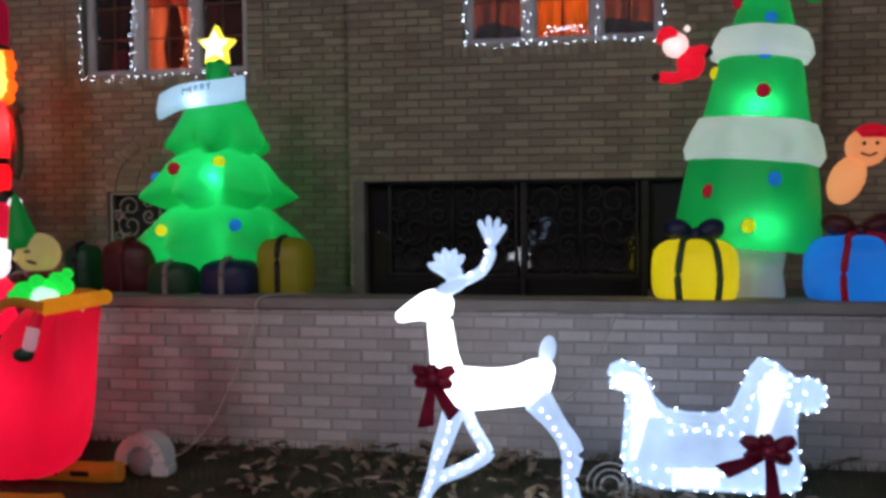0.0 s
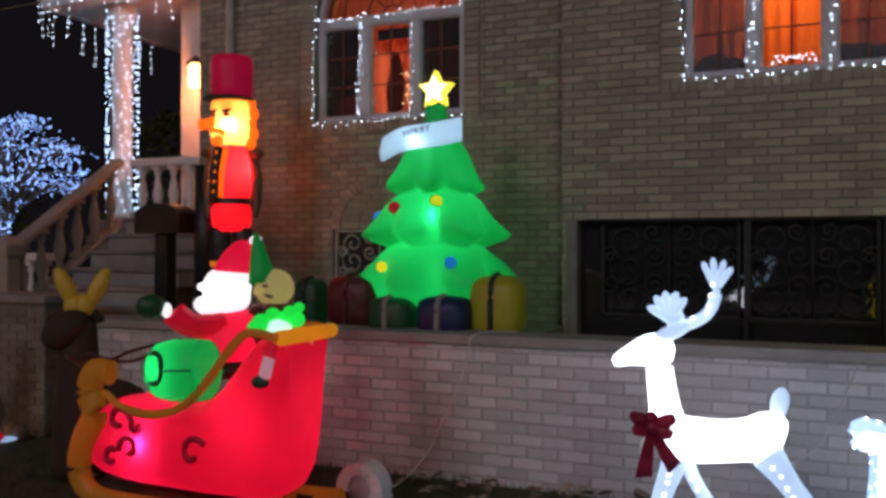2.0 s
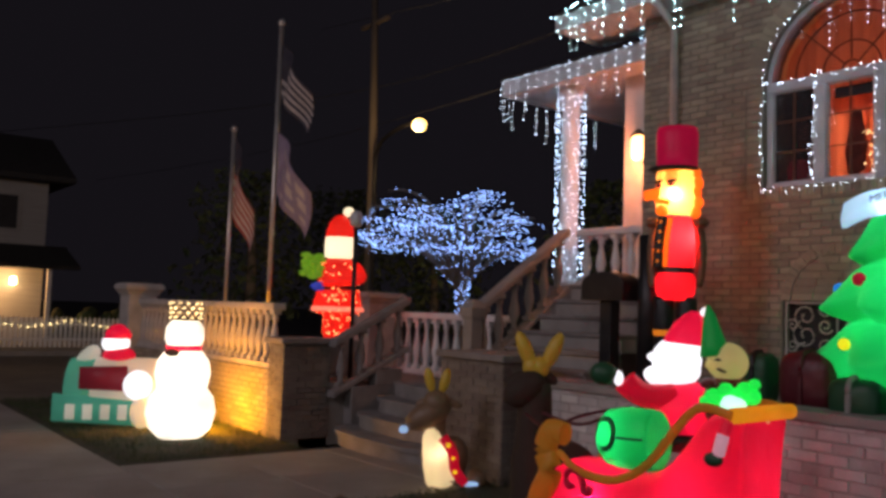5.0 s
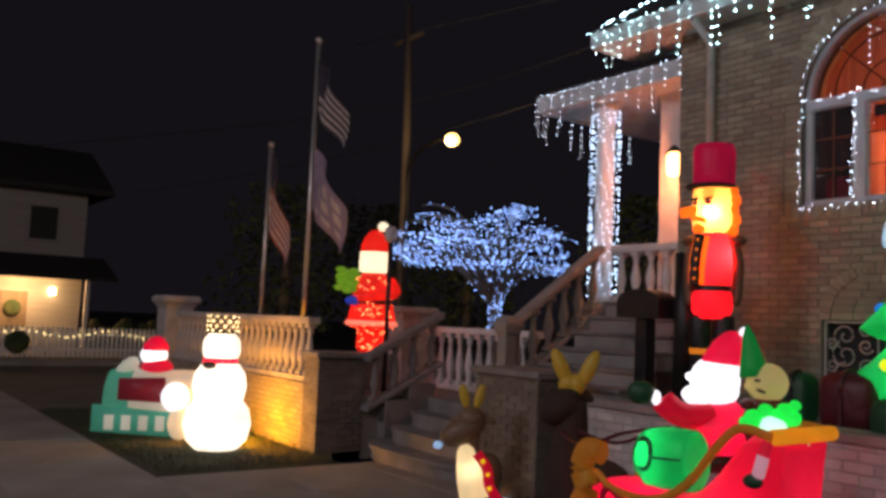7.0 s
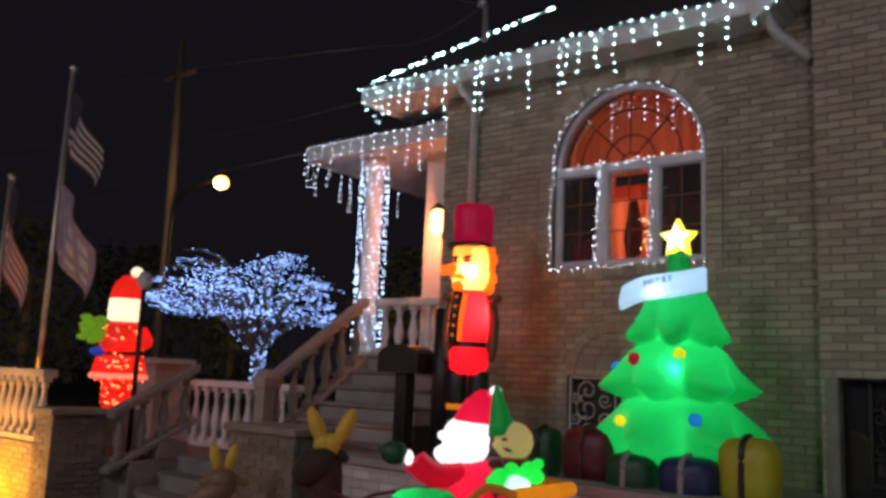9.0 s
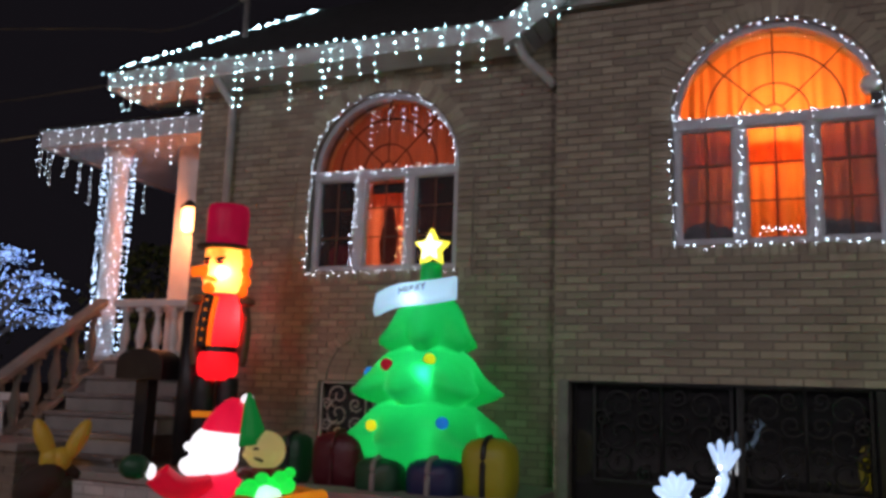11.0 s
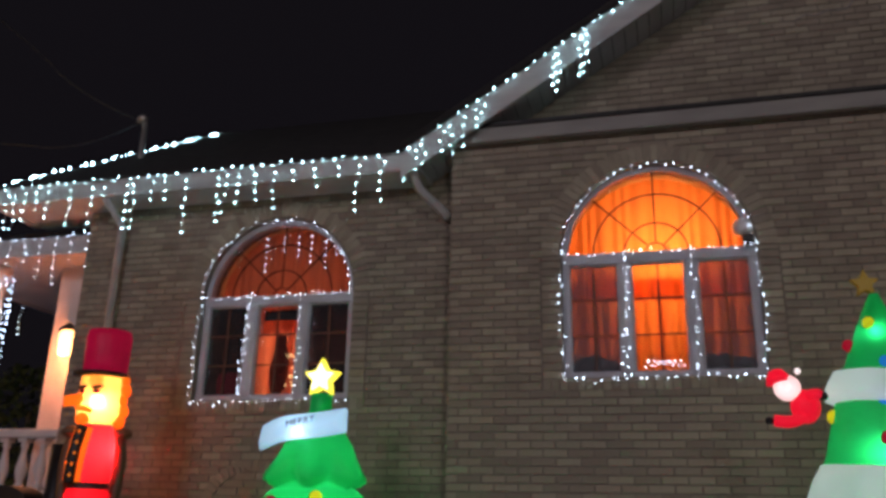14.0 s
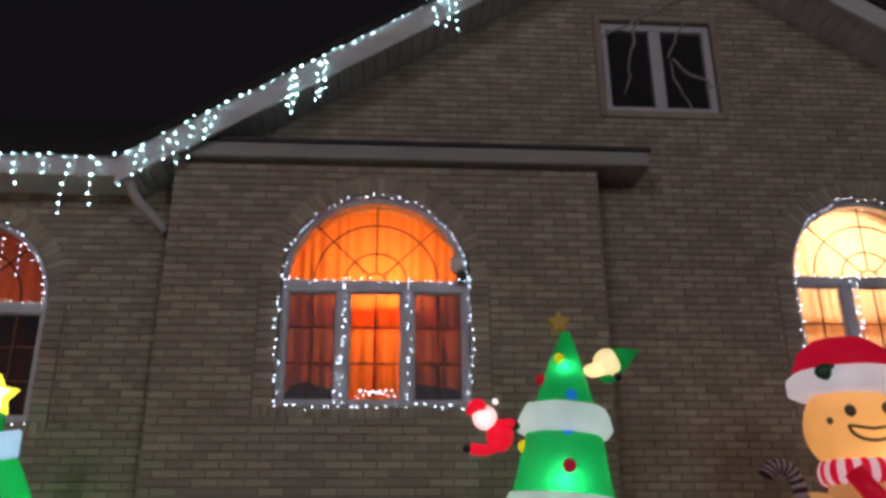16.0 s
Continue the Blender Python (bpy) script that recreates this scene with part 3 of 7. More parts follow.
def arched_window(name, cx, sill, spring, face, label, look_of):
    """look_of: for the left, middle and right light and the fan, which glass or screen covers it, and the curtain's cloth."""
    base = thing(name, (cx, face + 0.07, 0), label, "window", kind="structure")
    bm = bmesh.new()
    arc_bar(bm, 0, spring, H - 0.05, H, 0, math.pi, 0, 0.09, 32)
    box(bm, -H, -H + 0.06, 0, 0.09, sill + 0.05, spring)
    box(bm, H - 0.06, H, 0, 0.09, sill + 0.05, spring)
    box(bm, -H, H, -0.015, 0.09, sill, sill + 0.05)
    box(bm, -H + 0.002, H - 0.002, -0.012, 0.085, spring - 0.075, spring + 0.018)
    part("window_frame", bm, M_VINYL, base, "pale vinyl frame")
    for x in (-0.272, 0.272):
        bm = bmesh.new()
        box(bm, x - 0.055, x + 0.055, -0.008, 0.088, sill + 0.051, spring - 0.076, 0.006)
        part("mullion", bm, M_VINYL, base)
    lights = ((-H + 0.061, -0.329), (-0.215, 0.215), (0.329, H - 0.061))
    for k, (a, b) in enumerate(lights):
        s = bmesh.new()
        z0, z1 = sill + 0.052, spring - 0.077
        e = 0.010
        for q in ((a, a + e, z0, z1), (b - e, b, z0, z1), (a + e, b - e, z0, z0 + e), (a + e, b - e, z1 - e, z1)):
            box(s, q[0], q[1], 0.012, 0.06, q[2], q[3], 0.002)
        sash = part("sash", s, M_VINYL, base)
        g = bmesh.new()
        box(g, a + e, b - e, 0.034, 0.038, z0 + e, z1 - e)
        pane = part("pane", g, look_of[k], sash)
        pane.visible_shadow = False
        g = bmesh.new()
        box(g, (a + b) / 2 - 0.007, (a + b) / 2 + 0.007, 0.020, 0.032, z0 + e, z1 - e)
        for f in (1 / 3, 2 / 3):
            zz = z0 + (z1 - z0) * f
            box(g, a + e, b - e, 0.0205, 0.0315, zz - 0.007, zz + 0.007)
        part("muntin", g, M_MUNTIN, sash)
    g = bmesh.new()
    r = H - 0.051
    vs = [g.verts.new((r * math.cos(math.pi * k / 24), 0.036, spring + 0.021 + (r - 0.02) * math.sin(math.pi * k / 24))) for k in range(25)]
    g.faces.new(vs[::-1])
    fan = part("pane", g, look_of[3], base)
    fan.visible_shadow = False
    g = bmesh.new()
    for q in (0.10, 0.31, 0.62):
        arc_bar(g, 0, spring + 0.02, q * 0.86 - 0.007, q * 0.86 + 0.007, 0, math.pi, 0.040, 0.050, 20)
    for a in (45, 90, 135):
        c, s = math.cos(radians(a)), math.sin(radians(a))
        tube(g, [(0.1 * c, 0.045, spring + 0.02 + 0.1 * s), ((r - 0.005) * c, 0.045, spring + 0.02 + (r - 0.02) * s)], 0.008, 6)
    part("sunburst_bars", g, M_MUNTIN, base)
    return base


def room_behind(cx, sill, face):
    bm = bmesh.new()
    box(bm, cx - 1.1, cx + 1.1, MAIN + 0.302, face + 2.2, sill - 0.5, sill + 2.3)
    bmesh.ops.delete(bm, geom=[f for f in bm.faces if f.normal.y < -0.9], context="FACES")
    bmesh.ops.reverse_faces(bm, faces=bm.faces[:])
    return solo("room", bm, M_ROOM, (0, 0, 0), "plain warm room behind the window", "room", kind="structure")


M_CREAM = curtain_cloth("cream_curtain", (0.85, 0.62, 0.42))
arched_window("window_1", W1[0], W1[1], W1[2], MAIN, "arched three-light window with dark side lights and rose curtains", (M_DARKGLASS, M_GLASS, M_DARKGLASS, M_NET))
arched_window("window_2", W2[0], W2[1], W2[2], BAY, "arched three-light window glowing orange with a sunburst fanlight", (M_SCREEN, M_GLASS, M_SCREEN, M_GLASS))
arched_window("window_3", W3[0], W3[1], W3[2], MAIN, "arched window glowing pale cream behind the inflatable", (M_GLASS, M_GLASS, M_GLASS, M_GLASS))
for (cx, sill, spring), face, cloth, seed in ((W1, MAIN, M_ROSE, 1), (W2, BAY, M_CURTAIN, 2), (W3, MAIN, M_CREAM, 3)):
    room_behind(cx, sill, face)
    top = lambda x: spring + math.sqrt(max(0.0004, 0.79 ** 2 - x * x))
    solo("curtain", pleats(-0.79, 0.79, sill + 0.72, 0, 0, 15, 0.02, top, seed), cloth, (cx, face + 0.36, 0), "sheer pleated curtain across the fanlight", "curtain", "curtains")
    for a, b in ((-0.79, 0.03), (-0.02, 0.79)):
        solo("curtain", pleats(a, b, sill - 0.05, sill + 0.95, 0, 7, 0.03, None, seed + a), cloth, (cx, face + 0.30 + 0.12, 0), "sheer pleated curtain hanging behind the window", "curtain", "curtains")
lamp("room_lamp", (W1[0] + 0.05, MAIN + 1.0, 3.35), 26, (1.0, 0.36, 0.16), 0.15)
lamp("room_lamp", (W2[0] + 0.05, BAY + 0.85, 4.10), 52, (1.0, 0.40, 0.11), 0.12)
lamp("room_lamp", (W3[0], MAIN + 1.0, 4.6), 95, (1.0, 0.70, 0.46), 0.12)

# attic window with two dark lights
att = thing("window_4", (1.665, MAIN + 0.06, 6.425), "small two-light attic window with dark panes", "window", kind="structure")
bm = bmesh.new()
for q in ((-0.575, -0.50, -0.525, 0.525), (0.50, 0.575, -0.525, 0.525), (-0.50, 0.50, 0.45, 0.525), (-0.50, 0.50, -0.525, -0.45), (-0.06, 0.06, -0.45, 0.45)):
    box(bm, q[0], q[1], -0.02, 0.08, q[2], q[3], 0.006)
part("window_frame", bm, M_VINYL, att)
for a, b in ((-0.50, -0.06), (0.06, 0.50)):
    bm = bmesh.new()
    box(bm, a, b, 0.03, 0.036, -0.45, 0.45)
    part("pane", bm, M_DARKGLASS, att)
bm = bmesh.new()
for q in ((-0.64, -0.578, -0.60, 0.60), (0.578, 0.64, -0.60, 0.60), (-0.577, 0.577, 0.53, 0.60), (-0.577, 0.577, -0.60, -0.53)):
    box(bm, q[0], q[1], -0.085, -0.055, q[2], q[3], 0.004)
part("trim", bm, M_BRICK, att)
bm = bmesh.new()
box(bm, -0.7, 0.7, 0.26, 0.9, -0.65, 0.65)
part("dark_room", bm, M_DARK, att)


# ---- scrolled iron grilles ----
def scroll(cx, cz, r, turns, start, way=1, n=26):
    return [(cx + r * (1 - 0.82 * k / n) * math.cos(start + way * 2 * math.pi * turns * k / n), 0, cz + r * (1 - 0.82 * k / n) * math.sin(start + way * 2 * math.pi * turns * k / n)) for k in range(n + 1)]


def grille(loc, w, h, label, mat):
    base = thing("window_grille", loc, label, "grille", "scrolled grilles")
    bm = bmesh.new()
    for q in ((-w / 2, -w / 2 + 0.022, 0, h), (w / 2 - 0.022, w / 2, 0, h), (-w / 2 + 0.022, w / 2 - 0.022, h - 0.022, h), (-w / 2 + 0.022, w / 2 - 0.022, 0, 0.022)):
        box(bm, q[0], q[1], -0.011, 0.011, q[2], q[3], 0.003)
    part("frame", bm, mat, base)
    bm = bmesh.new()
    tube(bm, [(0, 0, 0.02), (0, 0, h - 0.02)], 0.009, 6)
    part("upright", bm, mat, base)
    rr = min(w, h) * 0.19
    for sx in (-1, 1):
        for (u, v, r, st, wy) in ((0.30, 0.78, rr, -1.2, 1), (0.30, 0.50, rr * 1.15, 1.2, -1), (0.30, 0.20, rr, 1.6, -1), (0.11, 0.64, rr * 0.62, 3.6, 1), (0.11, 0.33, rr * 0.62, 2.6, -1), (0.43, 0.64, rr * 0.5, 0.4, 1), (0.43, 0.34, rr * 0.5, 5.6, -1), (0.12, 0.88, rr * 0.5, 3.9, 1), (0.12, 0.09, rr * 0.5, 2.2, -1)):
            bm = bmesh.new()
            pts = [(sx * x, y, z) for x, y, z in scroll(u * w, v * h, r, 1.35, st, wy)]
            tube(bm, pts, [0.0085] * (len(pts) - 2) + [0.012, 0.006], 6)
            part("scroll", bm, mat, base)
    return base


grille((-4.82, MAIN + 0.03, 1.165), 0.98, 0.61, "wrought-iron scroll grille over the small arched window", M_STONE)
grille((-0.98, BAY + 0.06, 1.03), 0.92, 0.79, "dark wrought-iron scroll grille in the wide opening", M_BLACK)
grille((-2.05, BAY + 0.10, 1.03), 1.10, 0.79, "black iron scroll grille against dark glass", M_BLACK)
# opaque near-black sheet in place of the unlit cellar
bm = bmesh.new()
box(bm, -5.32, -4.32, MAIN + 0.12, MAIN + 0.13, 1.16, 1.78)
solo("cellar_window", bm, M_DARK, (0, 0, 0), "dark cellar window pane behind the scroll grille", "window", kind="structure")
opening = thing("window_5", (0, BAY, 0), "wide dark opening with a grey frame under the bay", "window", kind="structure")
bm = bmesh.new()
box(bm, OPEN[0] - 0.06, OPEN[0] + 0.015, -0.012, 0.10, OPEN[2], OPEN[3] + 0.012, 0.006)
part("window_frame", bm, M_STEP, opening)
bm = bmesh.new()
box(bm, OPEN[0] + 0.015, OPEN[1], 0.0, 0.09, OPEN[3] - 0.012, OPEN[3] + 0.012, 0.004)
part("lintel", bm, M_BLACK, opening)
for a, b in ((OPEN[0] + 0.02, -1.47), (-1.44, -0.50)):
    bm = bmesh.new()
    box(bm, a, b, 0.16, 0.166, OPEN[2], OPEN[3] - 0.02)
    part("pane", bm, M_DARKGLASS, opening)
bm = bmesh.new()
box(bm, -1.47, -1.44, 0.03, 0.2, OPEN[2], OPEN[3] - 0.02, 0.004)
box(bm, -0.50, -0.44, -0.01, 0.2, OPEN[2], OPEN[3] - 0.02, 0.004)
part("post", bm, M_BLACK, opening)
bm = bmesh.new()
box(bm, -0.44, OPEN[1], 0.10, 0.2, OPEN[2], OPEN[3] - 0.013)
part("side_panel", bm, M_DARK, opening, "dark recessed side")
# near-black sheet closing the opening, its colour giving the depth's darkness
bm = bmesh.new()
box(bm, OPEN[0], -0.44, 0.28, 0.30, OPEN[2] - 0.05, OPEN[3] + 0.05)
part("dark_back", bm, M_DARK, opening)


# ---- eaves, rakes, roof ----
eave = thing("eave_trim", (0, 0, 0), "white aluminium gutter and soffit along the eave", "eave", kind="structure")
bm = bmesh.new()
box(bm, -7.92, -3.18, 4.84, 4.92, 4.86, 5.03, 0.012)
part("gutter", bm, M_FASCIA, eave)
bm = bmesh.new()
box(bm, -7.9, -3.18, 4.922, 5.29, 4.875, 4.90)
part("soffit", bm, M_FASCIA, eave)
bm = bmesh.new()
box(bm, -7.92, -7.85, 4.922, 5.62, 4.86, 5.02, 0.01)
box(bm, -7.848, -6.98, 5.292, 5.62, 4.875, 4.90)
box(bm, -7.848, -6.98, 5.621, 5.65, 4.86, 5.30)
part("side_soffit", bm, M_FASCIA, eave)
bm = bmesh.new()
q = [bm.verts.new(p) for p in ((-7.92, 4.9, 5.02), (-6.98, 4.9, 5.02), (-6.98, 9.4, 7.81), (-7.92, 9.4, 7.81))]
bm.faces.new(q)
bmesh.ops.solidify(bm, geom=bm.faces[:], thickness=0.02)
part("verge_soffit", bm, M_FASCIA, eave)
bm = bmesh.new()
tube(bm, smooth_line([(-3.25, 4.88, 4.98), (-3.25, 4.90, 4.84), (-3.20, 5.00, 4.71), (-3.06, 5.16, 4.58), (-3.0, 5.24, 4.52)], 5), 0.045, 8)
part("downspout", bm, M_FASCIA, eave, "white curved downspout elbow")
bm = bmesh.new()
tube(bm, [(-6.52, 4.90, 4.86), (-6.52, 5.22, 4.66), (-6.52, 5.23, 1.0)], 0.042, 8)
part("downspout", bm, M_FASCIA, eave)

roof = thing("roof", (0, 0, 0), "dark shingled main roof and front gable roof", "roof", kind="structure")
bm = bmesh.new()
a = [bm.verts.new(p) for p in ((-7.95, 4.82, 5.05), (-3.45, 4.82, 5.05), (1.0, 9.4, 7.90), (-7.95, 9.4, 7.90), (-7.95, 14.0, 5.05), (1.0, 14.0, 5.05))]
bm.faces.new((a[0], a[1], a[2], a[3])), bm.faces.new((a[3], a[2], a[5], a[4]))
r = bmesh.ops.extrude_face_region(bm, geom=bm.faces[:])
for v in r["geom"]:
    if isinstance(v, bmesh.types.BMVert):
        v.co.z -= 0.02
part("main_slope", bm, M_ROOF, roof)
for sx in (-1, 1):
    bm = bmesh.new()
    xe = 1.66 + sx * 5.0
    q = [(1.66, 8.24), (xe, 8.24 - RISE * 5.0), (xe, 8.16 - RISE * 5.0), (1.66, 8.16)]
    prism(bm, q, 4.74, 14.0)
    part("gable_slope", bm, M_ROOF, roof)
    bm = bmesh.new()
    q = [(1.66, 8.155), (xe, 8.155 - RISE * 5.0), (xe, 7.91 - RISE * 5.0), (1.66, 7.91)]
    prism(bm, q, 4.78, 4.82)
    part("rake_board", bm, M_FASCIA, roof, "white rake board")
    n = 44
    for k in range(n):
        bm = bmesh.new()
        x0, x1 = 1.66 + sx * 5.0 * k / n, 1.66 + sx * 5.0 * (k + 1) / n - sx * 0.008
        z0, z1 = 7.97 - RISE * abs(x0 - 1.66), 7.97 - RISE * abs(x1 - 1.66)
        prism(bm, [(x0, z0), (x1, z1), (x1, z1 - 0.012), (x0, z0 - 0.012)], 4.822, MAIN - 0.004)
        part("soffit_board", bm, M_FASCIA, roof)
cornice = thing("bay_cornice", (0, 0, 0), "white cornice with a dark flat top over the bay", "cornice", kind="structure")
bm = bmesh.new()
box(bm, -3.1, 1.32, 4.885, 4.92, 5.095, 5.235, 0.01)
box(bm, 1.28, 1.318, 4.922, MAIN - 0.012, 5.095, 5.235, 0.006)
part("fascia", bm, M_CORN, cornice)
for k in range(40):
    x = -3.1 + k * 0.1095
    bm = bmesh.new()
    box(bm, x, x + 0.103, 4.923, 4.985 if x < 0.82 else MAIN - 0.014, 5.108, 5.118)
    part("soffit_board", bm, M_CORN, cornice)
bm = bmesh.new()
box(bm, -3.12, 1.34, 4.865, MAIN - 0.011, 5.237, 5.275, 0.006)
part("flat_top", bm, M_BLACK, cornice)


# ---- porch, stairs and front balustrade ----
def stone_baluster():
    bm = bmesh.new()
    box(bm, -0.055, 0.055, -0.055, 0.055, 0, 0.05, 0.004)
    prof = [(0.042, 0.05), (0.05, 0.07), (0.035, 0.09), (0.04, 0.13), (0.058, 0.20), (0.062, 0.25), (0.045, 0.34), (0.03, 0.43), (0.028, 0.48), (0.042, 0.50), (0.042, 0.53), (0.033, 0.55)]
    lathe(bm, prof, 12)
    box(bm, -0.055, 0.055, -0.055, 0.055, 0.55, 0.60, 0.004)
    return mesh_of("baluster", bm, M_STONE)


BALUSTER = stone_baluster()


def balustrade(p0, p1, n, h, label, rail=0.09, stone=None):
    """A stone balustrade from p0 to p1 (feet of its bottom rail), level or climbing."""
    p0, p1 = Vector(p0), Vector(p1)
    base = thing("balustrade", p0, label, "balustrade", "stone balustrades")
    d = p1 - p0
    flat = Vector((d.x, d.y, 0))
    side = Vector((-flat.y, flat.x, 0)).normalized() * rail
    for nm, lo, hi in (("bottom_rail", 0.0, 0.07), ("top_rail", h - 0.09, h)):
        bm = bmesh.new()
        q = [bm.verts.new(a + s * side + Vector((0, 0, z))) for a in (Vector((0, 0, 0)), d) for s in (-1, 1) for z in (lo, hi)]
        for f in ((0, 1, 3, 2), (4, 6, 7, 5), (0, 4, 5, 1), (2, 3, 7, 6), (1, 5, 7, 3), (0, 2, 6, 4)):
            bm.faces.new([q[i] for i in f])
        bmesh.ops.recalc_face_normals(bm, faces=bm.faces[:])
        bmesh.ops.bevel(bm, geom=bm.edges[:], offset=0.012, segments=2, affect="EDGES", profile=0.5)
        part(nm, bm, stone or M_STONE, base)
    turned = BALUSTER
    if stone:
        turned = BALUSTER.copy()
        turned.materials[0] = stone
    s = (h - 0.155) / 0.60
    for k in range(n):
        ob = new("baluster", turned)
        ob.parent = base
        ob.location = d * ((k + 0.5) / n) + Vector((0, 0, 0.066))
        ob.scale = (1, 1, s)
    return base


def brick_pier(x0, x1, y0, y1, z1, label, mat=M_BRICK, cap=0.05, capmat=M_STEP):
    base = thing("brick_pier", ((x0 + x1) / 2, (y0 + y1) / 2, 0), label, "pier", "brick piers")
    w, d = (x1 - x0) / 2, (y1 - y0) / 2
    bm = bmesh.new()
    box(bm, -w + 0.01, w - 0.01, -d + 0.01, d - 0.01, -0.1, z1)
    part("core", bm, M_MORTAR, base)
    z, row = 0.0, 0
    bm = bmesh.new()
    while z < z1 - 0.03:
        zt = min(z + COURSE, z1) - JOINT
        for face in range(4):
            L = w if face in (0, 2) else d
            off = d if face in (0, 2) else w
            x = -L - (BRICK / 2 if row % 2 else 0)
            while x < L:
                a, b = max(x, -L), min(x + BRICK, L) - JOINT
                if b - a > 0.03:
                    m = Matrix.Rotation(math.pi / 2 * face, 4, "Z")
                    box(bm, a, b, -off - random.uniform(0, 0.004), -off + 0.02, z, zt, 0, 0, m)
                x += BRICK
        z += COURSE
        row += 1
    ob = part("brickwork", bm, mat, base)
    tagged(ob, kind="stuff")
    bm = bmesh.new()
    box(bm, -w - cap, w + cap, -d - cap, d + cap, z1 + 0.001, z1 + 0.07, 0.012)
    part("cap", bm, capmat, base, "stone cap")
    return base


# front balustrade wall to the left of the steps
bm = bmesh.new()
box(bm, -15.45, -10.45, 2.68, 2.90, -0.1, 0.80)
fw = solo("wall_forecourt", bm, M_MORTAR, (0, 0, 0), "brick forecourt wall glowing amber beside the lit snow figure", "wall", kind="structure")
lay_bricks(fw, M_BRICK, 2.68, -15.45, -10.45, 0.0, 0.80, lambda z: [], lambda x, z: -12.4 < x)
balustrade((-15.45, 2.79, 0.80), (-10.50, 2.79, 0.80), 25, 0.80, "pale stone balustrade on the forecourt wall")
brick_pier(-10.45, -10.08, 2.66, 3.30, 1.12, "brick pier ending the forecourt wall beside the steps", M_SHADEBRICK)
tall = thing("gate_pier", (-15.72, 2.79, 0), "square rendered corner pier with a moulded cap", "pier")
bm = bmesh.new()
box(bm, -0.24, 0.24, -0.24, 0.24, 0, 1.66, 0.015)
part("shaft", bm, M_STONE, tall)
bm = bmesh.new()
lathe(bm, [(0.36, 1.66), (0.40, 1.72), (0.46, 1.76), (0.46, 1.82), (0.40, 1.86)], 4, tilt=Matrix.Rotation(math.pi / 4, 3, "Z"))
part("cap", bm, M_STONE, tall)

# raised forecourt
bm = bmesh.new()
box(bm, -15.45, -10.09, 2.902, 9.0, -0.1, 0.66)
box(bm, -10.088, -8.3, 4.25, 9.0, -0.1, 0.66)
box(bm, -8.298, -6.99, 3.85, 5.4, -0.1, 0.66)
solo("forecourt", bm, M_CONC, (0, 0, 0), "raised paved forecourt behind the balustrade", "terrace", kind="structure")


def round_step(k):
    """One step with a rounded front, from the lowest up."""
    bm = bmesh.new()
    half, reach = 1.16 - 0.03 * k, 1.20 - 0.32 * k
    z0, z1 = (0.0 if k == 0 else 0.165 * k), 0.165 * (k + 1)
    cx, cy = -8.85, 4.26
    pts = [(cx + half * math.copysign(abs(math.cos(a)) ** 0.6, math.cos(a)), cy - reach * abs(math.sin(a)) ** 0.6) for a in [math.pi * j / 28 for j in range(29)]]
    for (za, zb, grow) in ((z0, z1 - 0.05, 0.0), (z1 - 0.05, z1, 0.025)):
        lo = [bm.verts.new((cx + (x - cx) * (1 + grow), cy + (y - cy) * (1 + grow), za)) for x, y in pts]
        hi = [bm.verts.new((cx + (x - cx) * (1 + grow), cy + (y - cy) * (1 + grow), zb)) for x, y in pts]
        n = len(lo)
        bm.faces.new(lo), bm.faces.new(hi[::-1])
        for i in range(n):
            bm.faces.new((lo[i], hi[i], hi[(i + 1) % n], lo[(i + 1) % n]))
    bmesh.ops.recalc_face_normals(bm, faces=bm.faces[:])
    return bm


bm = bmesh.new()
box(bm, -10.07, -9.89, 3.502, 4.249, -0.1, 0.62, 0.01)
box(bm, -10.07, -9.89, 3.85, 4.248, 0.621, 0.82, 0.01)
solo("step_cheek", bm, M_STEP, (0, 0, 0), "low stone cheek wall beside the rounded steps", "wall", kind="structure")
steps = thing("front_steps", (0, 0, 0), "four rounded stone steps up to the forecourt", "steps")
for k in range(4):
    part("step", round_step(k), M_STEP, steps)
brick_pier(-7.78, -6.86, 3.22, 3.75, 1.12, "broad brick pier, coloured dark for shade, beside the rounded steps", M_SHADEBRICK)
# this handrail takes the darker step stone in place of shade
balustrade((-9.98, 3.25, 0.48), (-9.98, 4.35, 1.04), 4, 0.70, "sloping stone handrail, darkened for shade, climbing beside the rounded steps", stone=M_STEP)
bm = bmesh.new()
lathe(bm, [(0.10, 0), (0.10, 0.05), (0.075, 0.08), (0.075, 0.55), (0.10, 0.58), (0.11, 0.64), (0.05, 0.70)], 4, tilt=Matrix.Rotation(math.pi / 4, 3, "Z"))
solo("newel_post", bm, M_CAP, (-8.22, 3.98, 0.66), "squat stone newel at the foot of the stair rail", "newel").scale = (1.4, 1.4, 1.5)

stair = thing("porch_stairs", (0, 0, 0), "straight stone stairs with pale nosings up to the porch", "stairs")
for k in range(7):
    bm = bmesh.new()
    y = 3.90 + 0.255 * k
    z = 0.66 + 0.183 * (k + 1)
    box(bm, -8.14, -6.72, y + 0.02, y + 0.2745, z - 0.183 if k else 0.66, z - 0.045)
    part("riser", bm, M_CAP, stair)
    bm = bmesh.new()
    box(bm, -8.16, -6.72, y - 0.015, y + 0.274, z - 0.044, z, 0.010)
    part("tread", bm, M_STEP, stair, "pale stone tread")
balustrade((-8.26, 4.05, 0.85), (-8.26, 5.45, 1.85), 6, 0.78, "sloping grey stone balustrade climbing the porch stairs", stone=M_CAP)
bm = bmesh.new()
box(bm, -8.9, -6.98, 5.69, 8.5, 0.3, 1.94, 0.01)
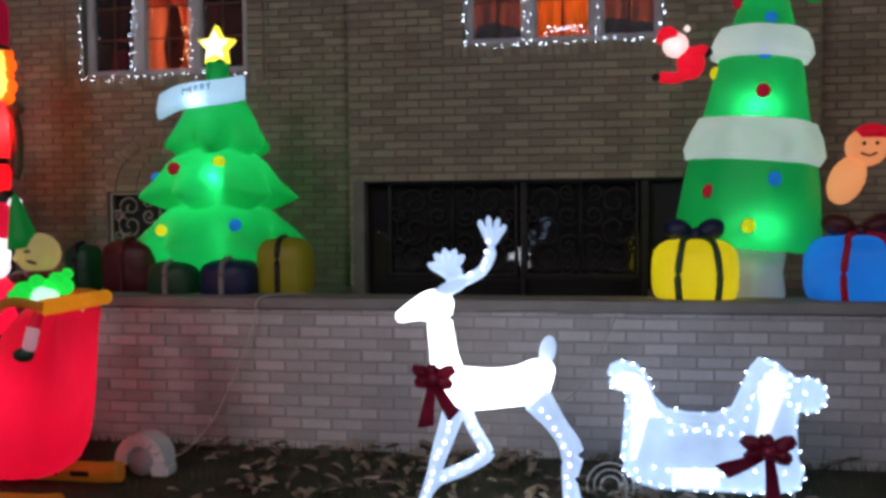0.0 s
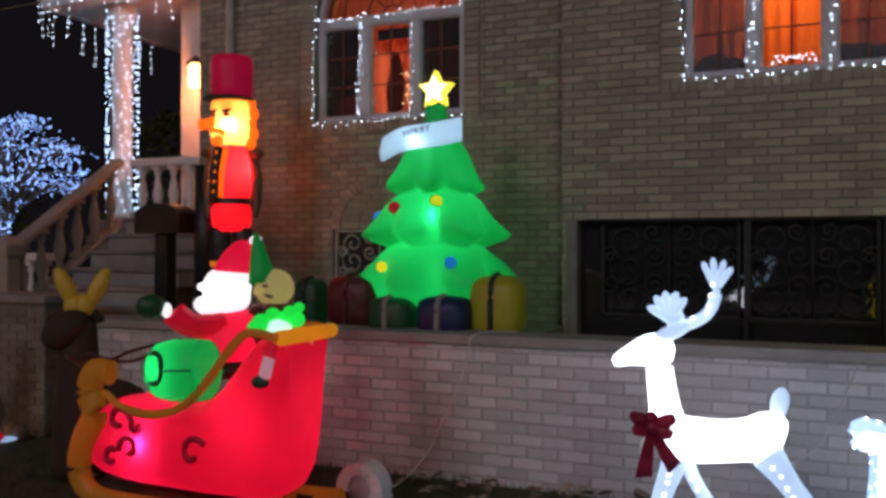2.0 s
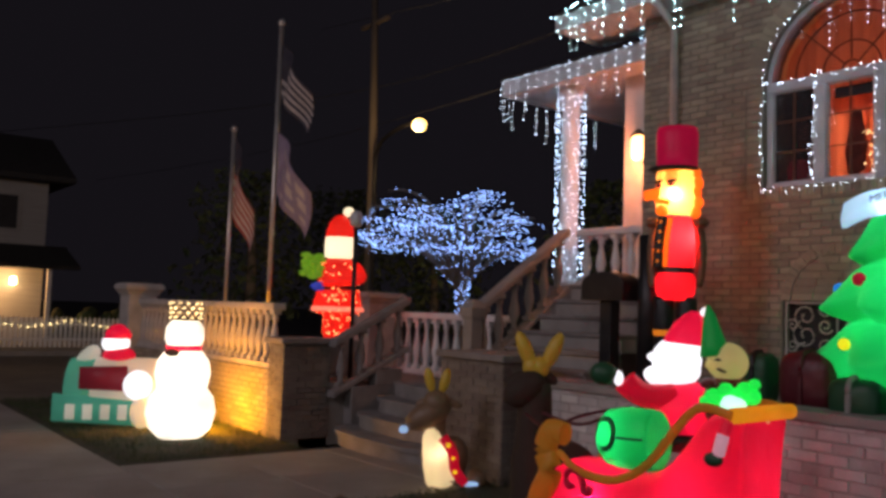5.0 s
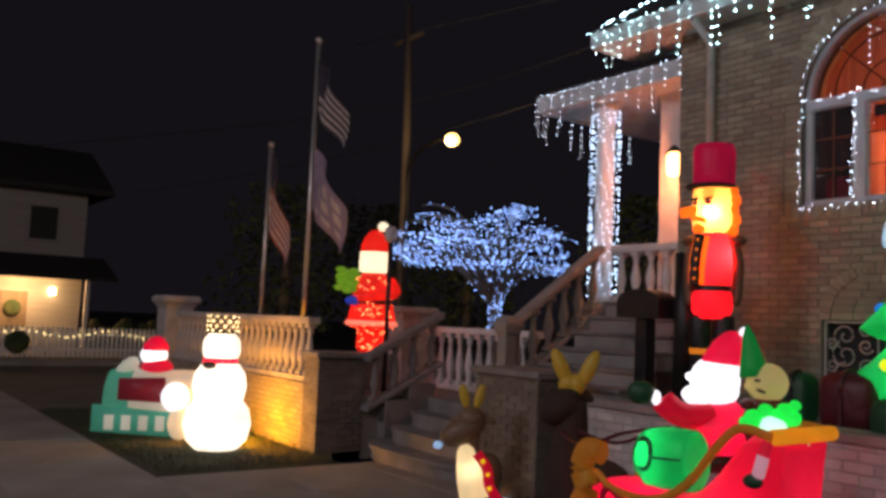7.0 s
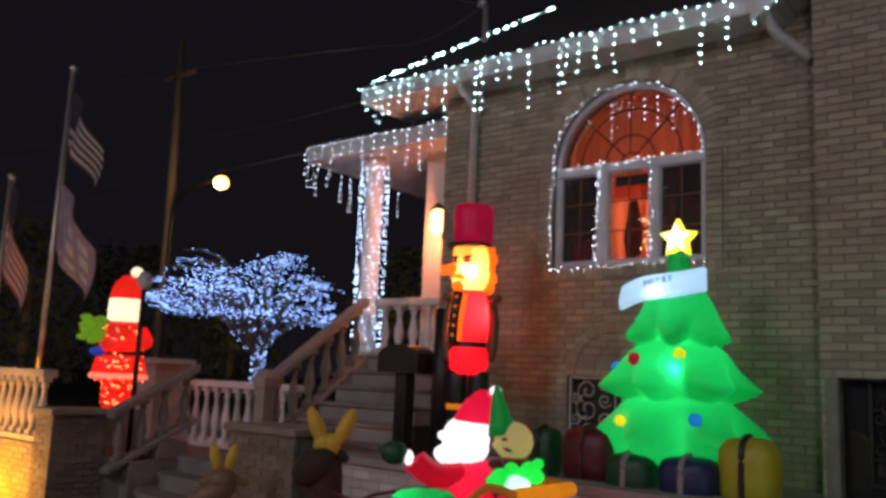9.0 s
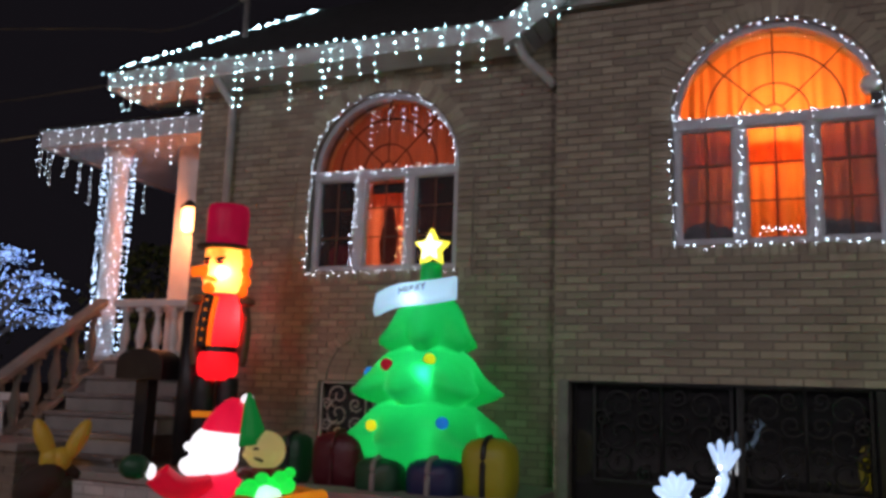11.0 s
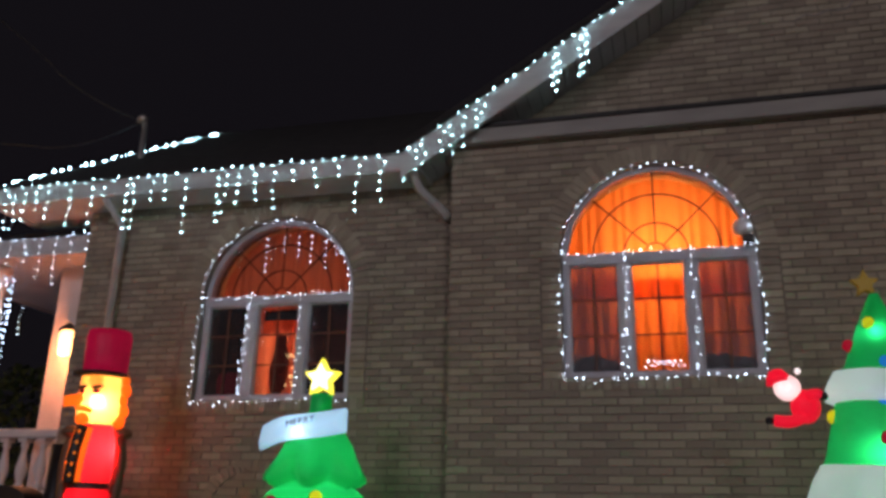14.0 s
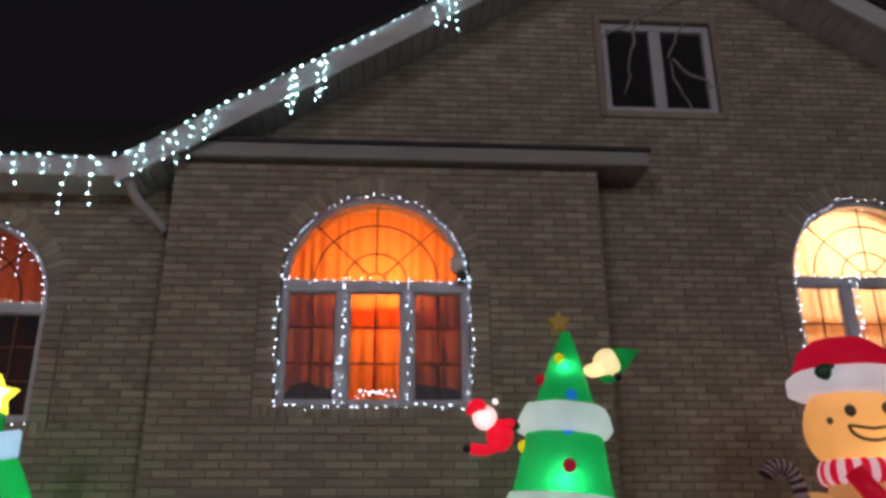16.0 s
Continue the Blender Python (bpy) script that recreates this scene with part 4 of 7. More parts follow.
solo("porch_floor", bm, M_STEP, (0, 0, 0), "raised stone porch floor beside the house", "porch", kind="structure")
balustrade((-8.30, 5.62, 1.94), (-7.15, 5.62, 1.94), 5, 0.70, "white stone balustrade on the porch", stone=M_WHITE).location.y = 5.76
balustrade((-11.45, 5.2, 0.66), (-9.0, 5.2, 0.66), 11, 0.88, "low white balustrade at the back of the forecourt", stone=M_WHITE)
urn = thing("gate_pier", (-12.2, 5.3, 0.66), "pale square pier with a flared cap in the forecourt", "pier")
bm = bmesh.new()
box(bm, -0.26, 0.26, -0.26, 0.26, 0, 0.98, 0.01)
part("shaft", bm, M_STONE, urn)
bm = bmesh.new()
lathe(bm, [(0.37, 0.981), (0.42, 1.05), (0.50, 1.08), (0.50, 1.14), (0.44, 1.16)], 4, tilt=Matrix.Rotation(math.pi / 4, 3, "Z"))
part("cap", bm, M_STONE, urn)

porch = thing("porch_roof", (0, 0, 0), "white flat porch roof with a boarded soffit", "porch roof", kind="structure")
bm = bmesh.new()
box(bm, -9.52, -6.98, 5.48, 5.53, 4.50, 4.71, 0.01)
box(bm, -9.52, -9.47, 5.532, 8.6, 4.50, 4.71, 0.01)
part("fascia", bm, M_FASCIA, porch)
for k in range(22):
    bm = bmesh.new()
    x = -9.465 + k * 0.1128
    box(bm, x, x + 0.106, 5.535, 8.6, 4.53, 4.545)
    part("soffit_board", bm, M_FASCIA, porch)
bm = bmesh.new()
box(bm, -9.55, -6.98, 5.45, 8.65, 4.712, 4.74)
part("roof_sheet", bm, M_ROOF, porch)
col = thing("porch_column", (-8.60, 5.86, 1.94), "white porch column wrapped in lights", "column")
bm = bmesh.new()
lathe(bm, [(0.17, 0), (0.17, 0.06), (0.14, 0.09), (0.120, 0.12), (0.115, 1.2), (0.11, 2.38), (0.14, 2.42), (0.16, 2.48), (0.16, 2.585)], 20)
part("shaft", bm, M_WHITE, col)
bm = bmesh.new()
box(bm, -7.83, -7.50, 6.0, 6.3, 1.945, 4.525, 0.006)
solo("porch_pillar", bm, M_PALE, (0, 0, 0), "pale pillar carrying the wall lantern", "pillar")
bm = bmesh.new()
box(bm, -7.498, -6.98, 6.1, 6.2, 1.945, 4.52)
solo("wall_porch", bm, M_PALE, (0, 0, 0), "pale wall behind the porch", "wall", kind="structure")
sc = thing("wall_lantern", (-7.50, 5.86, 3.60), "glowing amber wall lantern on the porch pillar", "lantern")
bm = bmesh.new()
lathe(bm, [(0.03, -0.16), (0.075, -0.13), (0.085, 0.09), (0.06, 0.13)], 8)
part("glass", bm, glowing("lantern_glass", (1.0, 0.46, 0.16), 5.0), sc)
bm = bmesh.new()
lathe(bm, [(0.11, 0.131), (0.07, 0.17), (0.02, 0.22)], 8)
part("lantern_cap", bm, M_BLACK, sc)
bm = bmesh.new()
box(bm, -0.02, 0.02, 0.05, 0.20, -0.02, 0.02)
part("bracket", bm, M_BLACK, sc)
lamp("lantern_light", (-7.50, 5.68, 3.44), 30, (1.0, 0.26, 0.09), 0.06)
mail = thing("letter_box", (-6.50, 4.25, 0.985), "black metal letter box on a post", "letter box")
bm = bmesh.new()
box(bm, -0.07, 0.07, -0.07, 0.07, 0, 0.74, 0.01)
part("post", bm, M_BLACK, mail)
bm = bmesh.new()
prism(bm, [(-0.26, 0.741)] + [(0.26 * math.cos(a), 0.90 + 0.12 * math.sin(a)) for a in [math.pi * k / 12 for k in range(13)]][::-1] + [(0.26, 0.741)], -0.13, 0.13, 0, 0.008)
part("body", bm, M_BLACK, mail)
bm = bmesh.new()
tube(bm, [(-6.12, 4.35, 0.985), (-6.12, 4.35, 2.35)], 0.10, 10)
solo("dark_post", bm, M_BLACK, (0, 0, 0), "dark square post beside the porch stairs", "post")


# ---- inflatables on the terrace ----
def star_outline(r, n=5, inner=0.5, turn=math.pi / 2):
    return [((r if k % 2 == 0 else r * inner) * math.cos(turn + math.pi * k / n), (r if k % 2 == 0 else r * inner) * math.sin(turn + math.pi * k / n)) for k in range(2 * n)]


def tier_tree():
    base = thing("inflatable_tree", (-3.72, 4.2, 0.93), "tall green tiered inflatable tree, lit from inside", "inflatable tree")
    prof = [(0.27, 0.0), (0.34, 0.08), (0.42, 0.17), (0.50, 0.27), (0.575, 0.35), (0.61, 0.405), (0.56, 0.47), (0.49, 0.55), (0.42, 0.62), (0.365, 0.66), (0.41, 0.685), (0.49, 0.73), (0.545, 0.775), (0.50, 0.84), (0.43, 0.93), (0.355, 1.01),
            (0.28, 1.065), (0.315, 1.09), (0.37, 1.13), (0.375, 1.165), (0.325, 1.25), (0.265, 1.36), (0.20, 1.46), (0.125, 1.55), (0.088, 1.62), (0.085, 1.74)]
    # puffed tiers, each with six drooping points and soft hollows between them
    bm = bmesh.new()
    seg, rings = 72, []
    fine = [prof[0]]
    for p, q in zip(prof, prof[1:]):
        fine += [(p[0] + (q[0] - p[0]) * f, p[1] + (q[1] - p[1]) * f) for f in (0.5, 1.0)]
    for r, z in fine:
        tier = 0 if z < 0.66 else 1 if z < 1.065 else 2
        tip = math.exp(-((z - (0.40, 0.765, 1.14)[tier]) / 0.13) ** 2)
        ring = []
        for k in range(seg):
            a = 2 * math.pi * k / seg
            lobe = abs(math.cos(3 * (a - (0.42, 0.47, 0.75)[tier]))) ** 2.0
            c, sn = math.cos(a), math.sin(a)
            crease = noise.noise(Vector((c * 2.2, sn * 2.2, z * 5.0))) * 0.06 + noise.noise(Vector((c * 5, sn * 5, z * 11 + 4))) * 0.014
            rr = r * (0.985 - tip * (0.25 * (1 - lobe) - 0.12 * lobe)) * (1 + crease * (1 if z < 1.5 else 0))
            ring.append(bm.verts.new((rr * c, rr * sn, max(0.0, z - 0.06 * tip * (lobe - 0.45)))))
        rings.append(ring)
    for p, q in zip(rings, rings[1:]):
        for k in range(seg):
            bm.faces.new((p[k], p[(k + 1) % seg], q[(k + 1) % seg], q[k])).smooth = True
    bm.faces.new(rings[0][::-1]), bm.faces.new(rings[-1])
    part("body", bm, C_GREEN, base)
    bm = bmesh.new()
    prism(bm, [(x, z + 1.86) for x, z in star_outline(0.155)], -0.05, 0.05, 0, 0.02)
    star = part("star", bm, lit_cloth("star_rim_nylon", (1.0, 0.92, 0.12), 1.0), base, "white star with a yellow edge")
    bm = bmesh.new()
    prism(bm, [(x, z + 1.86) for x, z in star_outline(0.115)], -0.066, 0.066, 0, 0.01)
    part("centre", bm, glowing("star_centre_nylon", (1.0, 0.98, 0.85), 1.6), star)
    bm = bmesh.new()
    n = 14
    rows = []
    for k in range(n + 1):
        f = k / n
        x = -0.37 + 0.66 * f
        y = -0.20 - 0.12 * math.sin(math.pi * f)
        zc = 1.395 + 0.125 * f + 0.012 * math.sin(6 * f)
        rows.append([bm.verts.new((x + (0.03 if j < 1 else 0) * (1 if k == n else 0), y + dy, zc + dz)) for j, (dy, dz) in enumerate(((-0.045, -0.090), (-0.07, -0.03), (-0.02, 0.09), (0.03, 0.08), (0.03, -0.08)))])
    for k in range(n):
        for j in range(5):
            bm.faces.new((rows[k][j], rows[k + 1][j], rows[k + 1][(j + 1) % 5], rows[k][(j + 1) % 5])).smooth = True
    bm.faces.new(rows[0]), bm.faces.new(rows[-1][::-1])
    bmesh.ops.recalc_face_normals(bm, faces=bm.faces[:])
    banner = part("banner", bm, lit_cloth("banner_nylon", (0.62, 0.82, 1.0), 0.62), base, "white greeting banner")
    cu = bpy.data.curves.new("greeting", "FONT")
    cu.body, cu.size, cu.align_x, cu.extrude = "MERRY", 0.075, "CENTER", 0.002
    cu.materials.append(surface("navy_print", (0.02, 0.03, 0.06), (0.03, 0.04, 0.08), 5, 0.7, 0.05))
    tx = new("lettering", cu)
    tx.parent = banner
    tx.location, tx.rotation_euler = (0.0, -0.372, 1.475), (radians(76), radians(-10), 0)
    for px, pz, r, m, nm in ((-0.19, 0.94, 0.052, C_RED, "red"), (0.15, 0.98, 0.05, C_YELLOW, "yellow"), (-0.41, 0.88, 0.05, C_BLUE, "blue"), (-0.25, 0.50, 0.045, C_YELLOW, "yellow"), (0.29, 0.535, 0.05, C_BLUE, "blue")):
        rad = next(p[0] + (q[0] - p[0]) * (pz - p[1]) / (q[1] - p[1]) for p, q in zip(prof, prof[1:]) if p[1] <= pz <= q[1]) * 0.97
        y = -math.sqrt(max(0.0, rad * rad - px * px)) if abs(px) < rad else -0.02
        d = Vector((px, y, 0)).normalized()
        bm = bmesh.new()
        blob(bm, (px, y, pz), (r, r * 0.55, r * 0.9), 0, 12)
        part("bauble", bm, m, base, nm + " nylon bauble")
    return base


tier_tree().scale = (1, 1, 1.027)
lamp("tree_led", (-3.61, 3.83, 1.82), 1.5, (0.85, 1.0, 0.95), 0.02)
lamp("banner_led", (-3.74, 3.86, 2.40), 0.35, (0.9, 1.0, 1.0), 0.02)
lamp("tree_led", (-3.72, 4.2, 2.0), 5, (0.75, 1.0, 0.80), 0.05)
lamp("tree_led", (-3.75, 4.1, 1.45), 9, (0.75, 1.0, 0.80), 0.05)


def gift(name, loc, w, d, h, cloth, ribbon, label, bow=None, puff=0.03):
    base = thing(name, loc, label, "gift box", "inflatable gift boxes")
    bm = bmesh.new()
    g = bmesh.ops.create_cube(bm, size=2.0)
    bmesh.ops.subdivide_edges(bm, edges=bm.edges[:], cuts=6, use_grid_fill=True)
    for v in bm.verts:
        x, y, z = v.co
        s = (abs(x) ** 5 + abs(y) ** 5 + abs(z) ** 5) ** -0.2
        v.co = Vector((x * s * w / 2 * (1 + 0.07 * (1 - y * y) * (1 - z * z)), y * s * d / 2 * (1 + 0.1 * (1 - x * x) * (1 - z * z)), h / 2 + z * s * h / 2 * (1 + 0.08 * (1 - x * x) * (1 - y * y))))
    zmin = min(v.co.z for v in bm.verts)
    for v in bm.verts:
        v.co.z -= zmin
    part("body", bm, cloth, base, smooth=True)
    for x in (-w * 0.22, w * 0.22) if bow else (0.0,):
        bm = bmesh.new()
        pts = [(x * 1.0, -d / 2 - 0.015, 0.01), (x * 1.15, -d / 2 * 1.1, h * 0.5), (x * 0.95, -d / 2 - 0.004, h * 0.92), (x * 0.7, -d * 0.3, h * 1.06), (0, 0, h * 1.09)]
        pts = smooth_line(pts, 5)
        tube(bm, pts, 0.022, 6, flat=1.0)
        part("ribbon", bm, ribbon, base)
    if bow:
        bm = bmesh.new()
        for sx in (-1, 1):
            blob(bm, (sx * w * 0.2, 0, h * 1.16 + 0.02), (w * 0.19, 0.07, h * 0.17), 0, 12, Matrix.Rotation(sx * -0.35, 3, "Y"))
        blob(bm, (0, -0.02, h * 1.12), 0.05, 0, 10)
        part("bow", bm, bow, base)
    return base


def pole_tree():
    base = thing("inflatable_tree", (0.11, 4.1, 0.93), "very tall smooth green inflatable tree with white snow bands", "inflatable tree")
    lean = Matrix.Rotation(0.078, 3, "Y")

    def r_at(z):
        return 0.50 - 0.20 * max(0, z - 0.35)
    prof = [(0.30, 0.36), (0.50, 0.37), (0.505, 0.45), (0.485, 0.6), (0.46, 0.8), (0.425, 1.0), (0.395, 1.1), (0.345, 1.3), (0.295, 1.55), (0.25, 1.72), (0.20, 1.88), (0.135, 2.08), (0.075, 2.24), (0.03, 2.34)]
    bm = bmesh.new()
    lathe(bm, prof, 40, tilt=lean, wob=lambda a, i, r: r * (1 + 0.012 * math.cos(8 * a)))
    part("body", bm, C_GREEN, base)
    for zc, r, hh in ((1.06, 0.455, 0.145), (1.70, 0.335, 0.10)):
        bm = bmesh.new()
        ring = [(r * 0.72, zc + hh), (r * 0.88, zc + hh * 0.95), (r * 0.97, zc + hh * 0.3), (r * 1.04, zc - hh * 0.5), (r * 1.0, zc - hh * 0.9), (r * 0.88, zc - hh)]
        lathe(bm, ring, 40, tilt=lean, wob=lambda a, i, q: q * (1 + 0.03 * math.cos(7 * a + i)))
        part("snow_band", bm, C_WHITE, base, "white scalloped snow band")
    bm = bmesh.new()
    lathe(bm, [(0.27, 0), (0.30, 0.05), (0.28, 0.2), (0.30, 0.33), (0.22, 0.36)], 28, wob=lambda a, i, q: q * (1 + 0.03 * math.cos(9 * a)))
    part("base_snow", bm, lit_cloth("white_base_nylon", WHITE, 0.10), base, "white snowy foot")
    bm = bmesh.new()
    prism(bm, [(x + 0.13, z + 2.40) for x, z in star_outline(0.10)], -0.03, 0.03, 0, 0.01)
    part("star", bm, U_GOLD, base, "dull gold star")
    for x, y, z, r, m in ((0.02, 3.78, 2.51, 0.047, C_YELLOW), (0.30, 3.78, 2.59, 0.042, C_BLUE), (0.28, 3.74, 2.35, 0.047, C_RED), (-0.07, 3.66, 1.72, 0.047, C_RED), (0.33, 3.66, 1.79, 0.047, C_BLUE), (0.16, 3.62, 1.50, 0.047, C_YELLOW), (0.17, 3.90, 2.97, 0.042, C_RED), (0.30, 3.92, 3.10, 0.042, C_YELLOW), (0.35, 3.90, 2.83, 0.042, C_BLUE)):
        zz = z - 0.985
        rad = next((p[0] + (q[0] - p[0]) * (zz - p[1]) / (q[1] - p[1]) for p, q in zip(prof, prof[1:]) if p[1] <= zz <= q[1]), 0.3)
        px = x - 0.20 - 0.078 * zz
        yy = -math.sqrt(max(0.0004, rad * rad - px * px))
        bm = bmesh.new()
        blob(bm, (x - 0.20, yy, zz), (r, r * 0.5, r), 0, 12)
        part("bauble", bm, m, base)
    return base


pole_tree().scale = (0.95, 0.95, 1.022)
lamp("tree_led", (0.16, 3.84, 2.22), 2.4, (0.85, 1.0, 0.85), 0.03)
lamp("tree_led", (0.24, 4.0, 3.02), 1.0, (0.9, 1.0, 0.9), 0.02)
lamp("tree_led", (0.16, 3.74, 1.44), 2.6, (0.85, 1.0, 0.85), 0.03)

gift("gift_box", (-0.25, 3.70, 0.93), 0.50, 0.40, 0.415, C_YELLOW, U_GREEN, "glowing yellow inflatable gift box with green ribbon and navy bow", U_BLUE)
gift("gift_box", (0.74, 3.70, 0.93), 0.58, 0.40, 0.435, C_BLUE, C_MAROON, "glowing blue inflatable gift box with red ribbon and maroon bow", U_MAROON)
gift("gift_box", (-4.30, 3.95, 0.93), 0.40, 0.34, 0.415, U_MAROON, U_MAROON, "dark maroon inflatable gift box, unlit")
gift("gift_box", (-4.78, 4.05, 0.93), 0.22, 0.24, 0.38, U_GREEN, U_BLACK, "slim dull green inflatable gift box, unlit, against the wall")
gift("gift_box", (-3.85, 3.72, 0.93), 0.33, 0.30, 0.275, U_GREEN, M_CAP, "dark green inflatable gift box, unlit")
gift("gift_box", (-3.43, 3.72, 0.93), 0.37, 0.30, 0.285, U_BLUE, M_CAP, "navy inflatable gift box with a grey ribbon, unlit")
gift("gift_box", (-3.08, 3.88, 0.93), 0.36, 0.32, 0.425, U_YELLOW, U_BLACK, "mustard yellow inflatable gift box with black ribbon")


# ---- stuffed figures: one plain mesh each ----
def figure(name, loc, mats, build, label, group="inflatable figures"):
    bm = bmesh.new()
    build(bm)
    return solo(name, bm, mats, loc, label, "inflatable figure", group, smooth=True)


def tilt_x(a):
    return Matrix.Rotation(radians(a), 3, "X")


def tilt_y(a):
    return Matrix.Rotation(radians(a), 3, "Y")


def soldier(bm):
    # 0 red 1 amber 2 black 3 orange 4 dark red 5 brown
    for sx in (-1, 1):
        lathe(bm, [(0.11, 0, 2), (0.12, 0.06, 2), (0.10, 0.14, 2), (0.10, 0.48, 3), (0.11, 0.53, 2), (0.11, 0.78, 2), (0.10, 0.82, 2)], 16, (sx * 0.12, 0, 0))
    lathe(bm, [(0.16, 0.79, 0), (0.21, 0.86, 0), (0.215, 0.98, 0), (0.19, 1.03, 2), (0.19, 1.08, 0), (0.205, 1.25, 0), (0.19, 1.42, 0), (0.15, 1.53, 0), (0.08, 1.57, 0)], 24, sy=0.85)
    lathe(bm, [(0.10, 1.53, 1), (0.20, 1.56, 1), (0.225, 1.66, 1), (0.22, 1.82, 1), (0.21, 1.93, 1)], 24, sy=0.9)
    lathe(bm, [(0.20, 1.925, 2), (0.27, 1.935, 2), (0.27, 1.955, 2), (0.20, 1.965, 2)], 24, (-0.03, -0.03, 0))
    lathe(bm, [(0.215, 1.95, 4), (0.22, 2.05, 4), (0.225, 2.26, 4), (0.205, 2.32, 4), (0.10, 2.34, 4)], 24)
    # long nose, brows, eyes, moustache and a wavy side of hair
    tube(bm, smooth_line([(-0.17, -0.10, 1.73), (-0.25, -0.14, 1.715), (-0.32, -0.17, 1.70)]), [0.05] * 8 + [0.048] * 8 + [0.03], 10, 3)
    for q in ((-0.165, -0.125), (-0.03, -0.185)):
        blob(bm, (q[0], q[1], 1.795), (0.042, 0.028, 0.020), 4, 10)
        blob(bm, (q[0], q[1] - 0.008, 1.83), (0.055, 0.028, 0.014), 2, 10, tilt_y(-10))
        blob(bm, (q[0] - 0.008, q[1] - 0.02, 1.795), (0.016, 0.014, 0.016), 2, 8)
    tube(bm, smooth_line([(-0.20, -0.12, 1.66), (-0.13, -0.18, 1.655), (-0.05, -0.20, 1.635)]), 0.02, 8, 3)
    blob(bm, (-0.13, -0.15, 1.57), (0.07, 0.06, 0.05), 3, 10)
    for k in range(5):
        blob(bm, (0.20 + 0.025 * (k % 2), -0.02, 1.57 + 0.085 * k), (0.06, 0.09, 0.06), 3, 10)
    tube(bm, smooth_line([(-0.04, -0.165, 1.50), (-0.075, -0.18, 1.30), (-0.09, -0.165, 1.08)]), 0.026, 8, 3)
    tube(bm, smooth_line([(-0.11, -0.12, 1.52), (-0.155, -0.125, 1.30), (-0.165, -0.12, 1.07)]), 0.062, 10, 2)
    for k in range(5):
        blob(bm, (-0.135 - 0.008 * k, -0.182, 1.47 - 0.085 * k), 0.014, 3, 8)
    tube(bm, smooth_line([(-0.17, -0.05, 1.50), (-0.215, -0.05, 1.30), (-0.22, -0.05, 1.08)]), 0.02, 8, 3)
    for sx, mi in ((1, 5), (-1, 5)):
        tube(bm, smooth_line([(sx * 0.20, 0.07, 1.46), (sx * 0.25, 0.08, 1.30), (sx * 0.25, 0.06, 1.05), (sx * 0.22, 0.05, 0.92)]), [0.06] * 12 + [0.055] * 12 + [0.045], 10, mi)
        blob(bm, (sx * 0.24, 0.06, 1.48), (0.10, 0.10, 0.05), 5, 12)


figure("inflatable_soldier_figure", (-5.77, 4.28, 0.93), [C_COAT, C_FACE, U_BLACK, C_ORANGE, C_HAT, U_BROWN], soldier, "tall inflatable toy soldier with red coat and glowing face")
bpy.data.objects["inflatable_soldier_figure"].scale = (0.84, 0.84, 1.024)
bpy.data.objects["inflatable_soldier_figure"].rotation_euler.z = radians(30)
lamp("soldier_led", (-5.70, 4.16, 2.68), 9, (1.0, 0.66, 0.30), 0.03)
lamp("soldier_led", (-5.70, 4.35, 2.30), 30, (1.0, 0.42, 0.2), 0.03)


def gingerbread(bm):
    # 0 tan 1 red 2 white 3 dark brown 4 green 5 pink
    lathe(bm, [(0.25, 0, 0), (0.36, 0.15, 0), (0.38, 0.45, 0), (0.33, 0.85, 0), (0.27, 1.15, 0), (0.22, 1.30, 0)], 24, sy=0.75)
    blob(bm, (0, 0, 1.68), (0.34, 0.26, 0.33), 0, 28)
    for k in range(30):
        a = 2 * math.pi * k / 30
        blob(bm, (0.235 * math.cos(a), 0.205 * math.sin(a), 1.37), (0.05, 0.06, 0.085), 1 if k % 2 else 2, 8)
    tube(bm, [(-0.18, -0.24, 1.36), (-0.1, -0.30, 1.2), (0.1, -0.30, 1.0)], 0.07, 10, 5)
    lathe(bm, [(0.35, 1.90, 2), (0.40, 1.93, 2), (0.40, 2.03, 2), (0.35, 2.07, 1), (0.34, 2.12, 1), (0.30, 2.22, 1), (0.20, 2.30, 1), (0.05, 2.33, 1)], 28, sy=0.9)
    for x, z, r in ((-0.13, 1.76, 0.042), (0.14, 1.78, 0.042), (-0.25, 1.70, 0.024), (0.27, 1.72, 0.024), (-0.03, 1.20, 0.035)):
        blob(bm, (x, -0.262 * math.sqrt(max(0.1, 1 - (x / 0.34) ** 2)) if z > 1.4 else -0.235, z), (r, 0.012, r), 3, 10)
    arc = [(0.16 * math.cos(a), -0.245, 1.66 + 0.10 * math.sin(a)) for a in [math.pi + math.pi * k / 14 for k in range(15)]]
    tube(bm, arc, 0.011, 6, 3)
    tube(bm, [arc[0], (0, -0.262, 1.635), arc[-1]], 0.010, 6, 3)
    blob(bm, (-0.26, -0.26, 2.02), (0.09, 0.03, 0.06), 4, 10)
    for sx in (-1, 1):
        tube(bm, smooth_line([(sx * 0.28, 0, 1.12), (sx * 0.42, -0.02, 1.12), (sx * 0.52, -0.05, 1.05)]), 0.12, 12, 0)
        blob(bm, (sx * 0.13, -0.02, 0.05), (0.14, 0.17, 0.06), 0, 12)
    cane = smooth_line([(-0.46, -0.14, 0.55), (-0.50, -0.14, 1.0), (-0.52, -0.14, 1.26), (-0.58, -0.14, 1.38), (-0.68, -0.14, 1.40), (-0.74, -0.14, 1.34)], 6)
    for k in range(len(cane) - 1):
        tube(bm, [cane[k], cane[k + 1]], 0.05, 10, 6 if k % 2 else 7)


